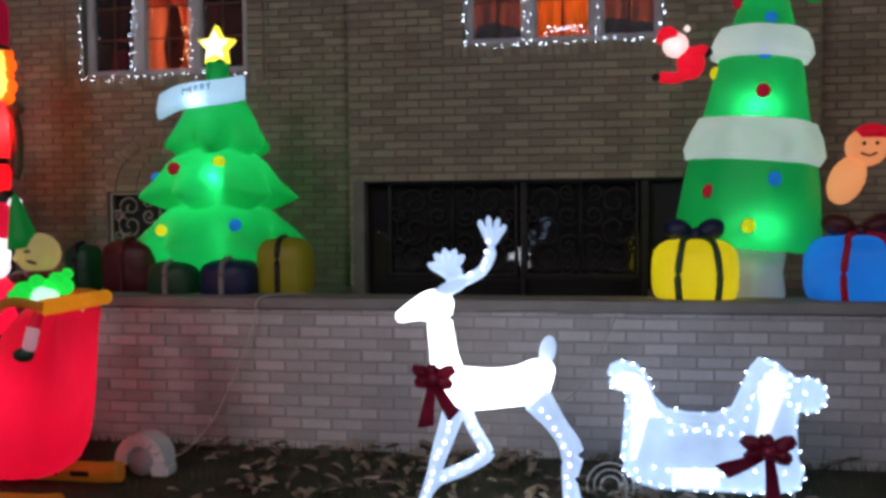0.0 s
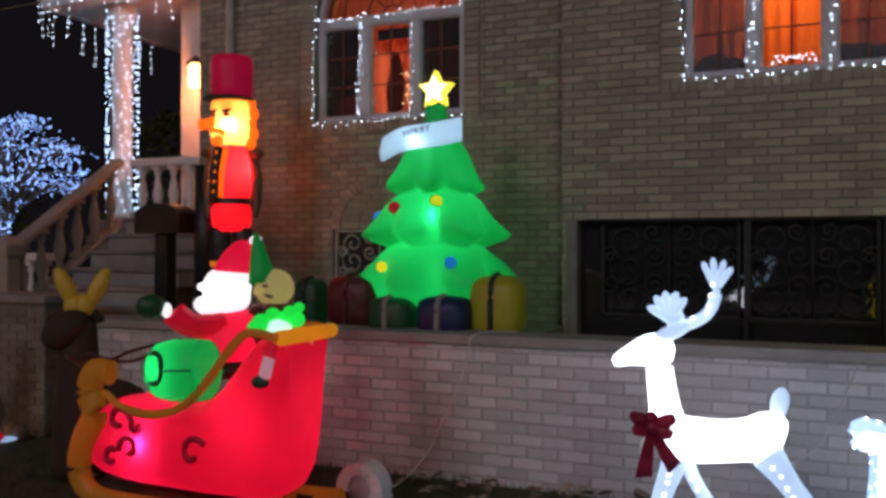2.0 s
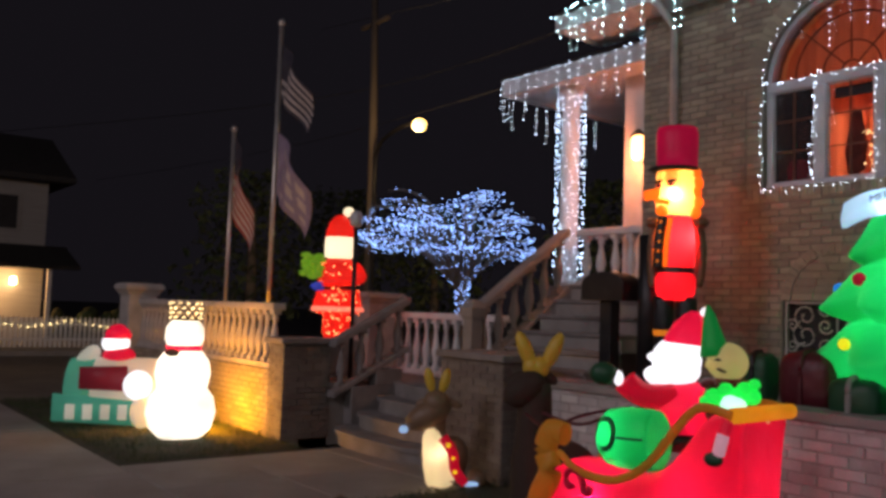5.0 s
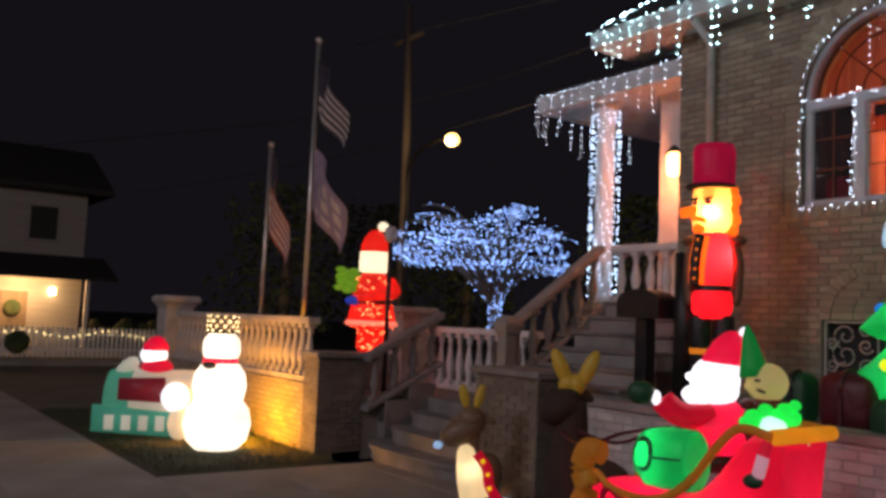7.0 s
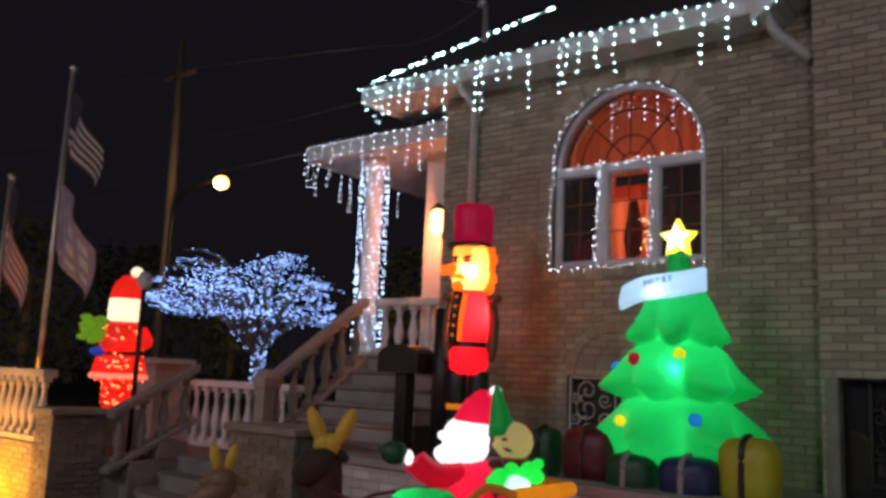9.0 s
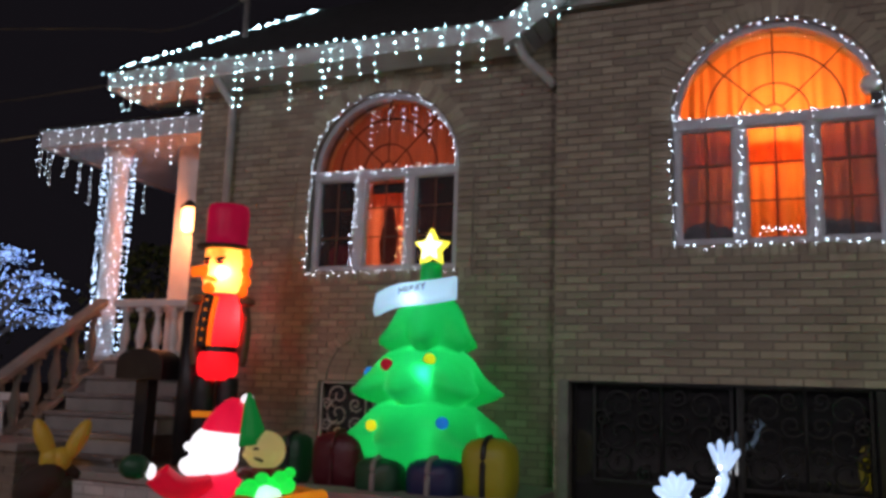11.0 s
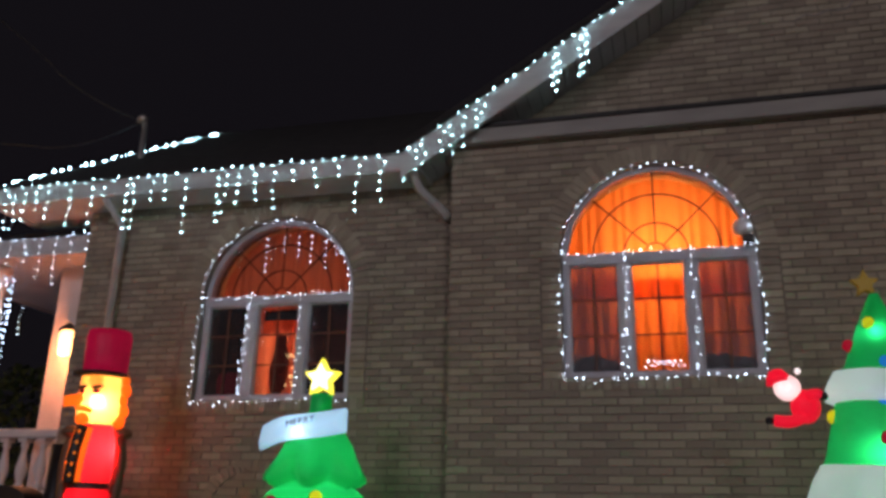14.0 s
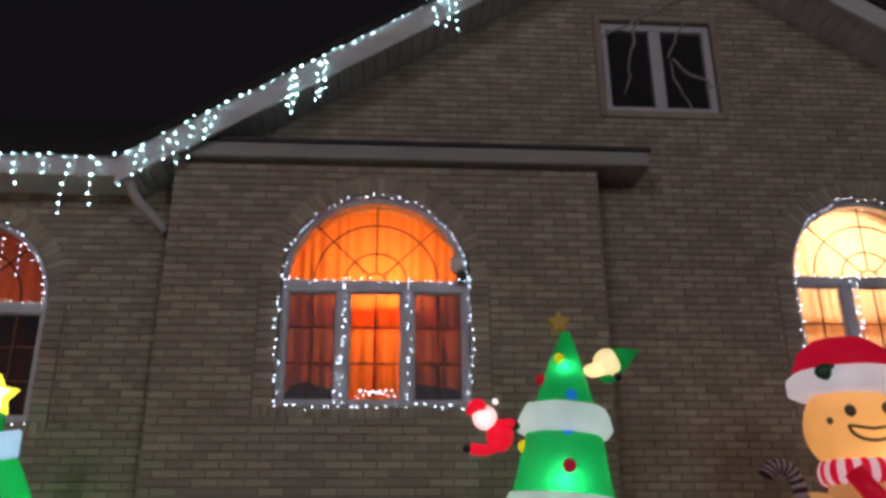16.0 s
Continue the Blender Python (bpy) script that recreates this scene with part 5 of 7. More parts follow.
U_CANE = lit_cloth("dim_cane_white", (0.55, 0.42, 0.40), 0.03, 0.2)
figure("inflatable_biscuit_figure", (2.26, 3.98, 0.93), [C_SKIN, C_RED, C_WHITE, U_BROWN, U_GREEN, C_RED, U_MAROON, U_CANE], gingerbread, "large tan biscuit inflatable with red hat and striped scarf")
lamp("biscuit_led", (2.36, 3.95, 2.50), 2.2, (1.0, 0.85, 0.6), 0.03)


def climber(bm):
    blob(bm, (0, 0, 0.12), (0.10, 0.09, 0.10), 2, 14)
    blob(bm, (-0.03, -0.06, 0.12), (0.06, 0.05, 0.05), 2, 12)
    lathe(bm, [(0.095, 0.16, 0), (0.085, 0.21, 0), (0.05, 0.26, 0), (0.015, 0.27, 0)], 14, (-0.02, 0, 0), tilt=tilt_y(-12))
    blob(bm, (0.09, 0.02, 0.25), 0.025, 2, 8)
    blob(bm, (0.12, 0.02, -0.02), (0.11, 0.09, 0.13), 0, 14)
    tube(bm, smooth_line([(0.10, -0.03, -0.10), (0.0, -0.04, -0.14), (-0.12, -0.03, -0.13)]), 0.045, 10, 0)
    blob(bm, (-0.15, -0.03, -0.13), (0.035, 0.03, 0.03), 1, 8)
    tube(bm, smooth_line([(0.13, -0.05, 0.05), (0.19, -0.08, 0.06), (0.22, -0.08, 0.04)]), 0.04, 10, 0)
    blob(bm, (0.235, -0.09, 0.04), 0.035, 1, 8)


figure("inflatable_climbing_figure", (-0.35, 3.92, 2.56), [lit_cloth("bright_red_nylon", (0.85, 0.012, 0.05), 0.75), U_BLACK, lit_cloth("bright_white_nylon", (0.95, 0.88, 0.88), 0.95)], climber, "small red and white inflatable figure clinging to the tree").scale = (0.85, 0.85, 0.85)


def elf_climber(bm):
    blob(bm, (0, 0, 0), (0.105, 0.09, 0.10), 0, 14)
    lathe(bm, [(0.10, 0.02, 1), (0.07, 0.10, 1), (0.03, 0.17, 1), (0.005, 0.22, 1)], 12, (0.04, 0, 0.0), tilt=tilt_y(65))
    blob(bm, (-0.10, 0, -0.06), (0.08, 0.07, 0.05), 0, 12)
    blob(bm, (0.0, 0, -0.12), (0.06, 0.05, 0.03), 1, 10)
    blob(bm, (0.06, -0.03, -0.11), 0.03, 2, 8)


figure("inflatable_climbing_figure", (0.57, 4.08, 3.09), [lit_cloth("cream_nylon_lit", (1.0, 0.85, 0.55), 0.9), C_GREEN, U_BLACK], elf_climber, "small inflatable figure in a green cap clinging to the tree")


def biscuit_climber(bm):
    blob(bm, (0.06, 0, 0.16), (0.135, 0.09, 0.125), 0, 16)
    lathe(bm, [(0.11, 0.22, 1), (0.10, 0.28, 1), (0.05, 0.31, 1)], 14, (0.09, 0, 0))
    blob(bm, (-0.06, 0, -0.05), (0.11, 0.08, 0.17), 0, 14, tilt_y(25))
    for x in (0.02, 0.10):
        blob(bm, (x, -0.085, 0.18), (0.014, 0.008, 0.014), 2, 8)
    tube(bm, [(0.0, -0.085, 0.12), (0.05, -0.09, 0.10), (0.10, -0.085, 0.12)], 0.008, 6, 2)


figure("inflatable_climbing_figure", (0.80, 3.95, 1.80), [lit_cloth("biscuit_nylon_lit", (1.0, 0.55, 0.25), 0.55), C_RED, U_BROWN], biscuit_climber, "small tan inflatable biscuit figure clinging to the tall tree")


# ---- big inflatable sled on the lawn ----
def sled():
    base = thing("inflatable_sled", (-4.30, 2.14, 0.04), "large red inflatable sled with gold rim and runners, lit from inside", "inflatable sled")
    # side outline of the body in x and z
    top = [(-0.72, 0.40), (-0.71, 0.52), (-0.62, 0.62), (-0.42, 0.62), (-0.15, 0.60), (0.06, 0.64), (0.20, 0.74), (0.34, 0.90), (0.46, 1.02), (0.60, 1.055), (0.72, 1.03)]
    bot = [(-0.74, 0.30), (-0.68, 0.20), (-0.50, 0.13), (-0.25, 0.11), (0.0, 0.10), (0.25, 0.10), (0.50, 0.11), (0.67, 0.18), (0.735, 0.36), (0.74, 0.66), (0.72, 0.95)]
    bm = bmesh.new()
    n = len(top)
    rings = []
    for i in range(n):
        (xa, za), (xb, zb) = bot[i], top[i]
        half = 0.34 * (0.72 + 0.28 * math.sin(math.pi * min(1, (i + 0.6) / 4)))
        ring = []
        for k in range(20):
            a = 2 * math.pi * k / 20
            c, s = math.cos(a), math.sin(a)
            q = 0.62
            yy = half * math.copysign(abs(c) ** q, c)
            f = 0.5 + 0.5 * math.copysign(abs(s) ** q, s)
            bulge = 0.06 * math.sin(math.pi * f)
            ring.append(bm.verts.new((xa + (xb - xa) * f + (-0.05 if i < 3 else 0.03) * math.sin(math.pi * f), yy * (1 + bulge), za + (zb - za) * f)))
        rings.append(ring)
    for i in range(n - 1):
        for k in range(20):
            bm.faces.new((rings[i][k], rings[i][(k + 1) % 20], rings[i + 1][(k + 1) % 20], rings[i + 1][k])).smooth = True
    bm.faces.new(rings[0][::-1]), bm.faces.new(rings[-1])
    bmesh.ops.recalc_face_normals(bm, faces=bm.faces[:])
    bmesh.ops.subdivide_edges(bm, edges=bm.edges[:], cuts=1, smooth=0.6, use_grid_fill=True)
    part("body", bm, C_RED, base, smooth=True)
    for sy in (-1, 1):
        bm = bmesh.new()
        pts = smooth_line([(-0.70, sy * 0.30, 0.56), (-0.58, sy * 0.33, 0.67), (-0.42, sy * 0.35, 0.60), (-0.15, sy * 0.36, 0.58), (0.05, sy * 0.36, 0.64), (0.20, sy * 0.36, 0.75), (0.34, sy * 0.36, 0.91), (0.48, sy * 0.36, 1.05), (0.58, sy * 0.36, 1.075), (0.73, sy * 0.36, 1.05)], 5)
        tube(bm, pts, 0.025, 10)
        part("rim", bm, C_GOLD, base, "gold rim")
        bm = bmesh.new()
        pts = smooth_line([(-0.50, sy * 0.36, 0.80), (-0.62, sy * 0.36, 0.80), (-0.68, sy * 0.36, 0.68), (-0.63, sy * 0.36, 0.55), (-0.72, sy * 0.36, 0.38), (-0.76, sy * 0.36, 0.20), (-0.66, sy * 0.36, 0.08), (-0.4, sy * 0.36, 0.05), (0.1, sy * 0.36, 0.05), (0.62, sy * 0.36, 0.05), (0.80, sy * 0.36, 0.06)], 5)
        tube(bm, pts[30 if sy > 0 else 0:], [0.075 if i < 5 else 0.085 if i < 22 else 0.085 - 0.0025 * (i - 22) if i < 32 else 0.06 for i in range(len(pts))][30 if sy > 0 else 0:], 12)
        part("runner", bm, C_GOLD, base, "mustard runner")
        for k in range(6):
            bm = bmesh.new()
            box(bm, -0.5 + k * 0.2, -0.38 + k * 0.2, sy * 0.36 - 0.064, sy * 0.36 + 0.064, 0.035, 0.065, 0.004)
            part("dash_print", bm, U_BLACK, base)
    bm = bmesh.new()
    tube(bm, [(0.73, -0.36, 1.05), (0.73, 0.36, 1.05)], 0.042, 10)
    part("back_rim", bm, lit_cloth("bright_gold_nylon", (0.90, 0.42, 0.02), 0.50), base, "bright gold back rim")
    for cx, cz, r, st, wy in ((-0.44, 0.52, 0.095, 0.2, 1), (-0.36, 0.36, 0.085, 3.3, -1), (-0.50, 0.30, 0.06, 1.0, 1), (-0.30, 0.50, 0.05, 2.2, 1), (0.13, 0.38, 0.10, 0.6, 1)):
        pts = [(x, -0.353 - 0.004, z) for x, _, z in scroll(cx, cz, r, 0.8, st, wy)]
        bm = bmesh.new()
        tube(bm, pts, 0.019, 6)
        part("scroll_print", bm, C_MAROON, base, "dark red scroll print")
    bm = bmesh.new()
    tube(bm, smooth_line([(0.70, -0.36, 1.02), (0.69, -0.39, 0.95)]), 0.034, 10, 2)
    tube(bm, smooth_line([(0.69, -0.39, 0.95), (0.68, -0.40, 0.90), (0.66, -0.39, 0.85)]), 0.036, 10, 0)
    blob(bm, (0.625, -0.385, 0.815), (0.058, 0.045, 0.036), 1, 12)
    part("hanging_mitten", bm, [lit_cloth("pale_pink_nylon", (0.85, 0.55, 0.65), 0.30), U_GREEN, C_RED], base, "white cuff and green mitten")
    bm = bmesh.new()
    lathe(bm, [(0.06, -0.225), (0.12, -0.215), (0.165, -0.16), (0.18, -0.05), (0.18, 0.10), (0.172, 0.19), (0.15, 0.205), (0.05, 0.20)], 24, (-0.03, -0.24, 0.83), tilt=tilt_y(86))
    bag = part("sack", bm, C_GREEN, base, "glowing green gift sack")
    bm = bmesh.new()
    arc = [(-0.135 + 0.075 * math.cos(a), 0.85 + 0.088 * math.sin(a)) for a in [2 * math.pi * k / 20 for k in range(21)]]
    tube(bm, [(x, -0.245 - math.sqrt(0.175 ** 2 - (z - 0.83) ** 2) + 0.9 * max(0, -0.14 - x), z) for x, z in arc], 0.015, 8)
    part("bow_loop", bm, U_GREEN, bag)
    bm = bmesh.new()
    tube(bm, [(-0.06, -0.424, 0.84), (0.16, -0.420, 0.855)], 0.007, 6)
    part("seam", bm, U_GREEN, bag)
    bm = bmesh.new()
    for sy in (-1, 1):
        tube(bm, smooth_line([(-0.10, sy * 0.15, 1.0), (-0.45, sy * 0.2, 0.92), (-0.8, sy * 0.2, 0.80), (-1.1, sy * 0.1, 0.85)]), 0.012, 6)
    part("rein", bm, U_MAROON, base)
    return base


sled().scale = (0.95, 0.78, 1)
lamp("sled_led", (-4.62, 1.95, 0.42), 4.5, (0.95, 0.75, 1.0), 0.02)
lamp("sled_led", (-3.95, 2.2, 0.6), 4.5, (1.0, 0.8, 0.8), 0.06)
lamp("sack_led", (-4.42, 1.92, 0.88), 1.8, (0.8, 1.0, 0.85), 0.03)


def driver(bm):
    # 0 red 1 white 2 black 3 face
    blob(bm, (0.02, 0, 0.19), (0.19, 0.17, 0.21), 0, 18)
    lathe(bm, [(0.165, 0.05, 2), (0.17, 0.0, 2), (0.15, -0.05, 2)][::-1], 18, (0.03, 0, 0.02))
    blob(bm, (0.0, 0, 0.50), (0.13, 0.13, 0.14), 1, 18)
    blob(bm, (-0.085, -0.05, 0.40), (0.085, 0.09, 0.062), 1, 16, tilt_y(15))
    blob(bm, (0.0, -0.02, 0.44), (0.125, 0.125, 0.10), 1, 16)
    blob(bm, (-0.125, -0.04, 0.515), (0.028, 0.03, 0.026), 1, 10)
    lathe(bm, [(0.145, 0.545, 1), (0.155, 0.57, 1), (0.145, 0.60, 0), (0.135, 0.64, 0), (0.10, 0.72, 0), (0.05, 0.78, 0), (0.02, 0.80, 0)], 18, (0.02, 0, 0), tilt=tilt_y(5))
    blob(bm, (0.15, -0.02, 0.79), 0.035, 1, 10)
    tube(bm, smooth_line([(-0.02, -0.08, 0.30), (-0.16, -0.14, 0.29), (-0.26, -0.16, 0.37)]), 0.07, 12, 0)
    blob(bm, (-0.29, -0.17, 0.385), (0.026, 0.045, 0.045), 1, 12)
    blob(bm, (-0.365, -0.18, 0.41), (0.075, 0.06, 0.07), 4, 12)


figure("inflatable_driver_figure", (-4.26, 2.27, 0.83), [C_RED, glowing("white_beard_nylon", (0.92, 0.92, 1.0), 1.0), U_BLACK, C_SKIN, U_GREEN], driver, "plump inflatable driver in red with a white beard").rotation_euler.z = radians(36)
bpy.data.objects["inflatable_driver_figure"].scale = (1.14, 1.14, 1.0)
lamp("driver_led", (-4.20, 2.33, 1.02), 2.0, (1.0, 0.9, 0.9), 0.02)


def helper(bm):
    # 0 red 1 tan 2 green hat 3 bright green 4 white core
    blob(bm, (0, 0, 0.12), (0.14, 0.12, 0.17), 0, 16)
    blob(bm, (0, 0, 0.36), (0.125, 0.11, 0.115), 1, 18)
    blob(bm, (-0.10, -0.06, 0.34), (0.035, 0.04, 0.028), 1, 10)
    blob(bm, (-0.055, -0.092, 0.375), (0.022, 0.018, 0.009), 5, 8)
    blob(bm, (-0.035, -0.098, 0.315), (0.032, 0.014, 0.009), 5, 10, tilt_y(18))
    for k in range(7):
        a = 2 * math.pi * k / 7
        blob(bm, (0.12 * math.cos(a), 0.11 * math.sin(a), 0.23), (0.05, 0.05, 0.03), 0, 8)
    lathe(bm, [(0.092, 0.40, 2), (0.078, 0.46, 2), (0.056, 0.55, 2), (0.034, 0.64, 2), (0.008, 0.70, 2)], 16, (-0.01, 0, 0), tilt=tilt_y(-9))
    blob(bm, (0.03, -0.17, 0.12), (0.08, 0.08, 0.07), 4, 12)
    for x, z, r in ((-0.13, 0.10, 0.08), (-0.05, 0.15, 0.06), (0.08, 0.16, 0.06), (0.13, 0.12, 0.07), (-0.19, 0.08, 0.05), (0.15, 0.19, 0.045), (0.03, 0.12, 0.07)):
        blob(bm, (x * 0.8 + 0.03, -0.16, z + 0.06), (r * 0.8, 0.05, r * 0.7), 3, 10)
    blob(bm, (0.19, -0.10, 0.05), (0.05, 0.05, 0.05), 1, 10)


figure("inflatable_helper_figure", (-3.85, 2.18, 1.0), [U_RED, lit_cloth("pale_elf_nylon", (0.80, 0.66, 0.30), 0.38), lit_cloth("elf_green_nylon", (0.01, 0.30, 0.06), 0.42), lit_cloth("bright_green_nylon", (0.02, 0.75, 0.10), 0.9), glowing("mint_glow_nylon", (0.45, 1.0, 0.75), 1.0), U_BROWN], helper, "inflatable elf figure in a pointed green hat holding bright green leaves").rotation_euler.z = radians(34)
bpy.data.objects["inflatable_helper_figure"].scale = (0.92, 0.92, 0.96)


def dark_deer(bm):
    lathe(bm, [(0.15, 0, 0), (0.17, 0.1, 0), (0.16, 0.5, 0), (0.13, 0.75, 0), (0.12, 0.95, 0), (0.11, 1.05, 0)], 18)
    blob(bm, (-0.08, -0.04, 1.0), (0.17, 0.12, 0.12), 0, 16, tilt_y(-35))
    blob(bm, (0.16, 0.05, 0.45), (0.30, 0.17, 0.2), 0, 16)
    for sx in (-1, 1):
        blob(bm, (sx * 0.10 + 0.02, 0, 1.28), (0.055, 0.05, 0.15), 1, 12, tilt_y(sx * 24))
        blob(bm, (sx * 0.03, 0, 1.16), (0.07, 0.06, 0.08), 1, 12)
        blob(bm, (sx * 0.12 - 0.02, 0.03, 1.08), (0.07, 0.03, 0.04), 0, 10, tilt_y(sx * 30))


figure("inflatable_deer_figure", (-5.55, 2.35, 0.03), [U_DARK, U_GOLD], dark_deer, "dark unlit brown inflatable deer with mustard antlers").rotation_euler.z = radians(45)


def bib_deer(bm):
    lathe(bm, [(0.11, 0.0, 1), (0.15, 0.06, 1), (0.145, 0.22, 1), (0.12, 0.38, 1), (0.085, 0.52, 1), (0.04, 0.57, 1)], 18, (0.08, -0.08, 0.0), tilt=tilt_y(-14))
    blob(bm, (-0.02, 0.04, 0.56), (0.12, 0.11, 0.20), 0, 14)
    blob(bm, (0.18, 0.16, 0.24), (0.16, 0.14, 0.22), 0, 16)
    blob(bm, (-0.08, 0, 0.68), (0.25, 0.14, 0.13), 0, 16, tilt_y(-28))
    blob(bm, (0.0, 0, 0.80), (0.14, 0.13, 0.13), 0, 16)
    blob(bm, (-0.32, -0.02, 0.53), (0.05, 0.05, 0.04), 4, 10)
    for sx in (-1, 1):
        blob(bm, (sx * 0.075, 0, 1.02), (0.05, 0.045, 0.13), 3, 12, tilt_y(sx * 14))
        blob(bm, (sx * 0.15 + 0.02, 0.02, 0.80), (0.09, 0.03, 0.04), 0, 10, tilt_y(sx * 20))
    tube(bm, smooth_line([(0.07, -0.22, 0.50), (0.17, -0.24, 0.36), (0.20, -0.24, 0.20), (0.29, -0.20, 0.06)]), 0.05, 10, 2)
    for k, (x, z) in enumerate(((0.13, 0.43), (0.18, 0.31), (0.20, 0.18))):
        blob(bm, (x, -0.275, z), 0.026, 5, 8)
    blob(bm, (0.42, -0.05, 0.09), (0.10, 0.08, 0.09), 0, 10, tilt_y(40))
    blob(bm, (0.34, -0.17, 0.05), (0.10, 0.05, 0.025), 4, 10)


figure("inflatable_deer_figure", (-7.12, 2.66, 0.03), [lit_cloth("tan_brown_nylon_unlit", (0.24, 0.15, 0.09), 0.012, 0.2), lit_cloth("cream_bib_nylon", (0.95, 0.82, 0.55), 0.42), C_RED, U_GOLD, lit_cloth("pale_blue_nylon", (0.55, 0.75, 1.0), 0.5), C_YELLOW], bib_deer, "small inflatable deer with a glowing cream chest and red scarf").rotation_euler.z = radians(52)
bpy.data.objects["inflatable_deer_figure.001"].scale = (0.9, 0.9, 0.9)
lamp("deer_led", (-7.02, 2.60, 0.32), 0.5, (1.0, 0.9, 0.7), 0.02)


# ---- lit white deer, bow and sleigh ----
def white_deer(bm):
    # 0 white wrap 1 pale blue mesh 2 wire
    y = 0.0
    head = smooth_line([(-0.40, 0, 1.03), (-0.32, 0, 1.065), (-0.24, 0, 1.09), (-0.16, 0, 1.10)], 4)
    tube(bm, head, [0.020, 0.030, 0.036, 0.042, 0.048, 0.055, 0.062, 0.068, 0.074, 0.078, 0.078, 0.076, 0.07], 14, 0)
    blob(bm, (-0.185, 0, 1.10), (0.085, 0.07, 0.075), 0, 18)
    tube(bm, smooth_line([(-0.175, 0, 1.10), (-0.17, 0, 0.98), (-0.15, 0, 0.84), (-0.13, 0, 0.74)], 4), [0.072, 0.066, 0.064, 0.064, 0.065, 0.067, 0.069, 0.071, 0.074, 0.078, 0.082, 0.088, 0.095], 14, 0)
    tube(bm, smooth_line([(-0.16, 0, 0.67), (-0.06, 0, 0.685), (0.10, 0, 0.69), (0.25, 0, 0.71), (0.34, 0, 0.735), (0.405, 0, 0.72)], 4), [0.97 * q for q in [0.07, 0.10, 0.115, 0.118, 0.115, 0.11, 0.108, 0.105, 0.102, 0.10, 0.10, 0.10, 0.102, 0.105, 0.107, 0.11, 0.11, 0.108, 0.10, 0.085, 0.05]], 16, 0)
    # legs
    tube(bm, smooth_line([(-0.08, -0.06, 0.62), (-0.16, -0.06, 0.40), (-0.22, -0.06, 0.22), (-0.30, -0.06, 0.02)], 4), [0.065, 0.06, 0.055, 0.05, 0.046, 0.042, 0.038, 0.036, 0.034, 0.032, 0.03, 0.03, 0.028], 10, 1)
    tube(bm, smooth_line([(-0.06, 0.06, 0.62), (-0.02, 0.06, 0.50), (0.06, 0.06, 0.37), (0.055, 0.06, 0.335), (-0.06, 0.06, 0.27), (-0.19, 0.06, 0.215), (-0.24, 0.06, 0.17)], 4), 0.034, 10, 1)
    tube(bm, smooth_line([(0.33, -0.06, 0.66), (0.42, -0.06, 0.55), (0.485, -0.06, 0.42), (0.49, -0.06, 0.25), (0.50, -0.06, 0.02)], 4), [0.075, 0.07, 0.064, 0.058, 0.052, 0.047, 0.043, 0.04, 0.038, 0.036, 0.034, 0.032, 0.03, 0.03, 0.03, 0.03, 0.028], 10, 1)
    tube(bm, smooth_line([(0.36, 0.06, 0.66), (0.44, 0.06, 0.52), (0.53, 0.06, 0.38), (0.50, 0.06, 0.22), (0.56, 0.06, 0.03)], 4), 0.036, 10, 1)
    blob(bm, (0.385, 0, 0.885), (0.042, 0.02, 0.072), 1, 12, tilt_y(12))
    blob(bm, (-0.11, -0.03, 1.185), (0.10, 0.02, 0.035), 1, 10, tilt_y(-22))
    # antlers
    beam = smooth_line([(-0.12, 0.02, 1.20), (-0.04, 0.02, 1.22), (0.05, 0.02, 1.27), (0.095, 0.02, 1.36), (0.09, 0.02, 1.44)], 4)
    tube(bm, beam, [0.018] + [0.029] * 14 + [0.030, 0.030], 10, 1, flat=0.6)
    for a in (122, 95, 66, 42):
        c, s = math.cos(radians(a)), math.sin(radians(a))
        tube(bm, [(0.095 + 0.02 * c, 0.02, 1.39 + 0.02 * s), (0.09 + 0.095 * c, 0.02, 1.40 + 0.115 * s), (0.09 + 0.108 * c, 0.02, 1.40 + 0.135 * s)], [0.015, 0.016, 0.006], 8, 1)
    for a in (160, 130, 102, 72, 45):
        c, s = math.cos(radians(a)), math.sin(radians(a))
        tube(bm, [(-0.12, 0.0, 1.24), (-0.12 + 0.09 * c, -0.03, 1.26 + 0.10 * s), (-0.12 + 0.115 * c, -0.03, 1.26 + 0.12 * s)], [0.020, 0.021, 0.008], 8, 1)
    blob(bm, (-0.10, 0, 1.25), (0.05, 0.03, 0.05), 1, 10)
    # bulbs shining through the mesh of the legs and antlers
    for line in ([(-0.09, -0.12, 0.60), (-0.22, -0.10, 0.22), (-0.30, -0.09, 0.02)], [(0.36, -0.12, 0.63), (0.485, -0.10, 0.42), (0.50, -0.09, 0.02)], [(-0.02, 0.02, 0.50), (0.06, 0.02, 0.36), (-0.19, 0.02, 0.215)], [(-0.10, -0.02, 1.21), (0.05, -0.02, 1.27), (0.09, -0.02, 1.44)]):
        for p in along(line, 0.052, 0.012):
            blob(bm, p, 0.0085, 0, 6)
    tube(bm, [(-0.22 - 0.04 * math.sin(math.pi * k / 10), -0.05, 0.72 - 0.2 * k / 10) for k in range(11)], 0.005, 5, 2)


deer_at = (-1.492, 2.15, -0.005)
d = figure("lit_deer_statue", deer_at, [M_DEER, M_DEER_B, M_CABLE], white_deer, "white wire-frame deer wrapped in bright white lights", "lit yard figures")
tagged(d, category="deer statue")
d.scale = (0.945, 1, 1)


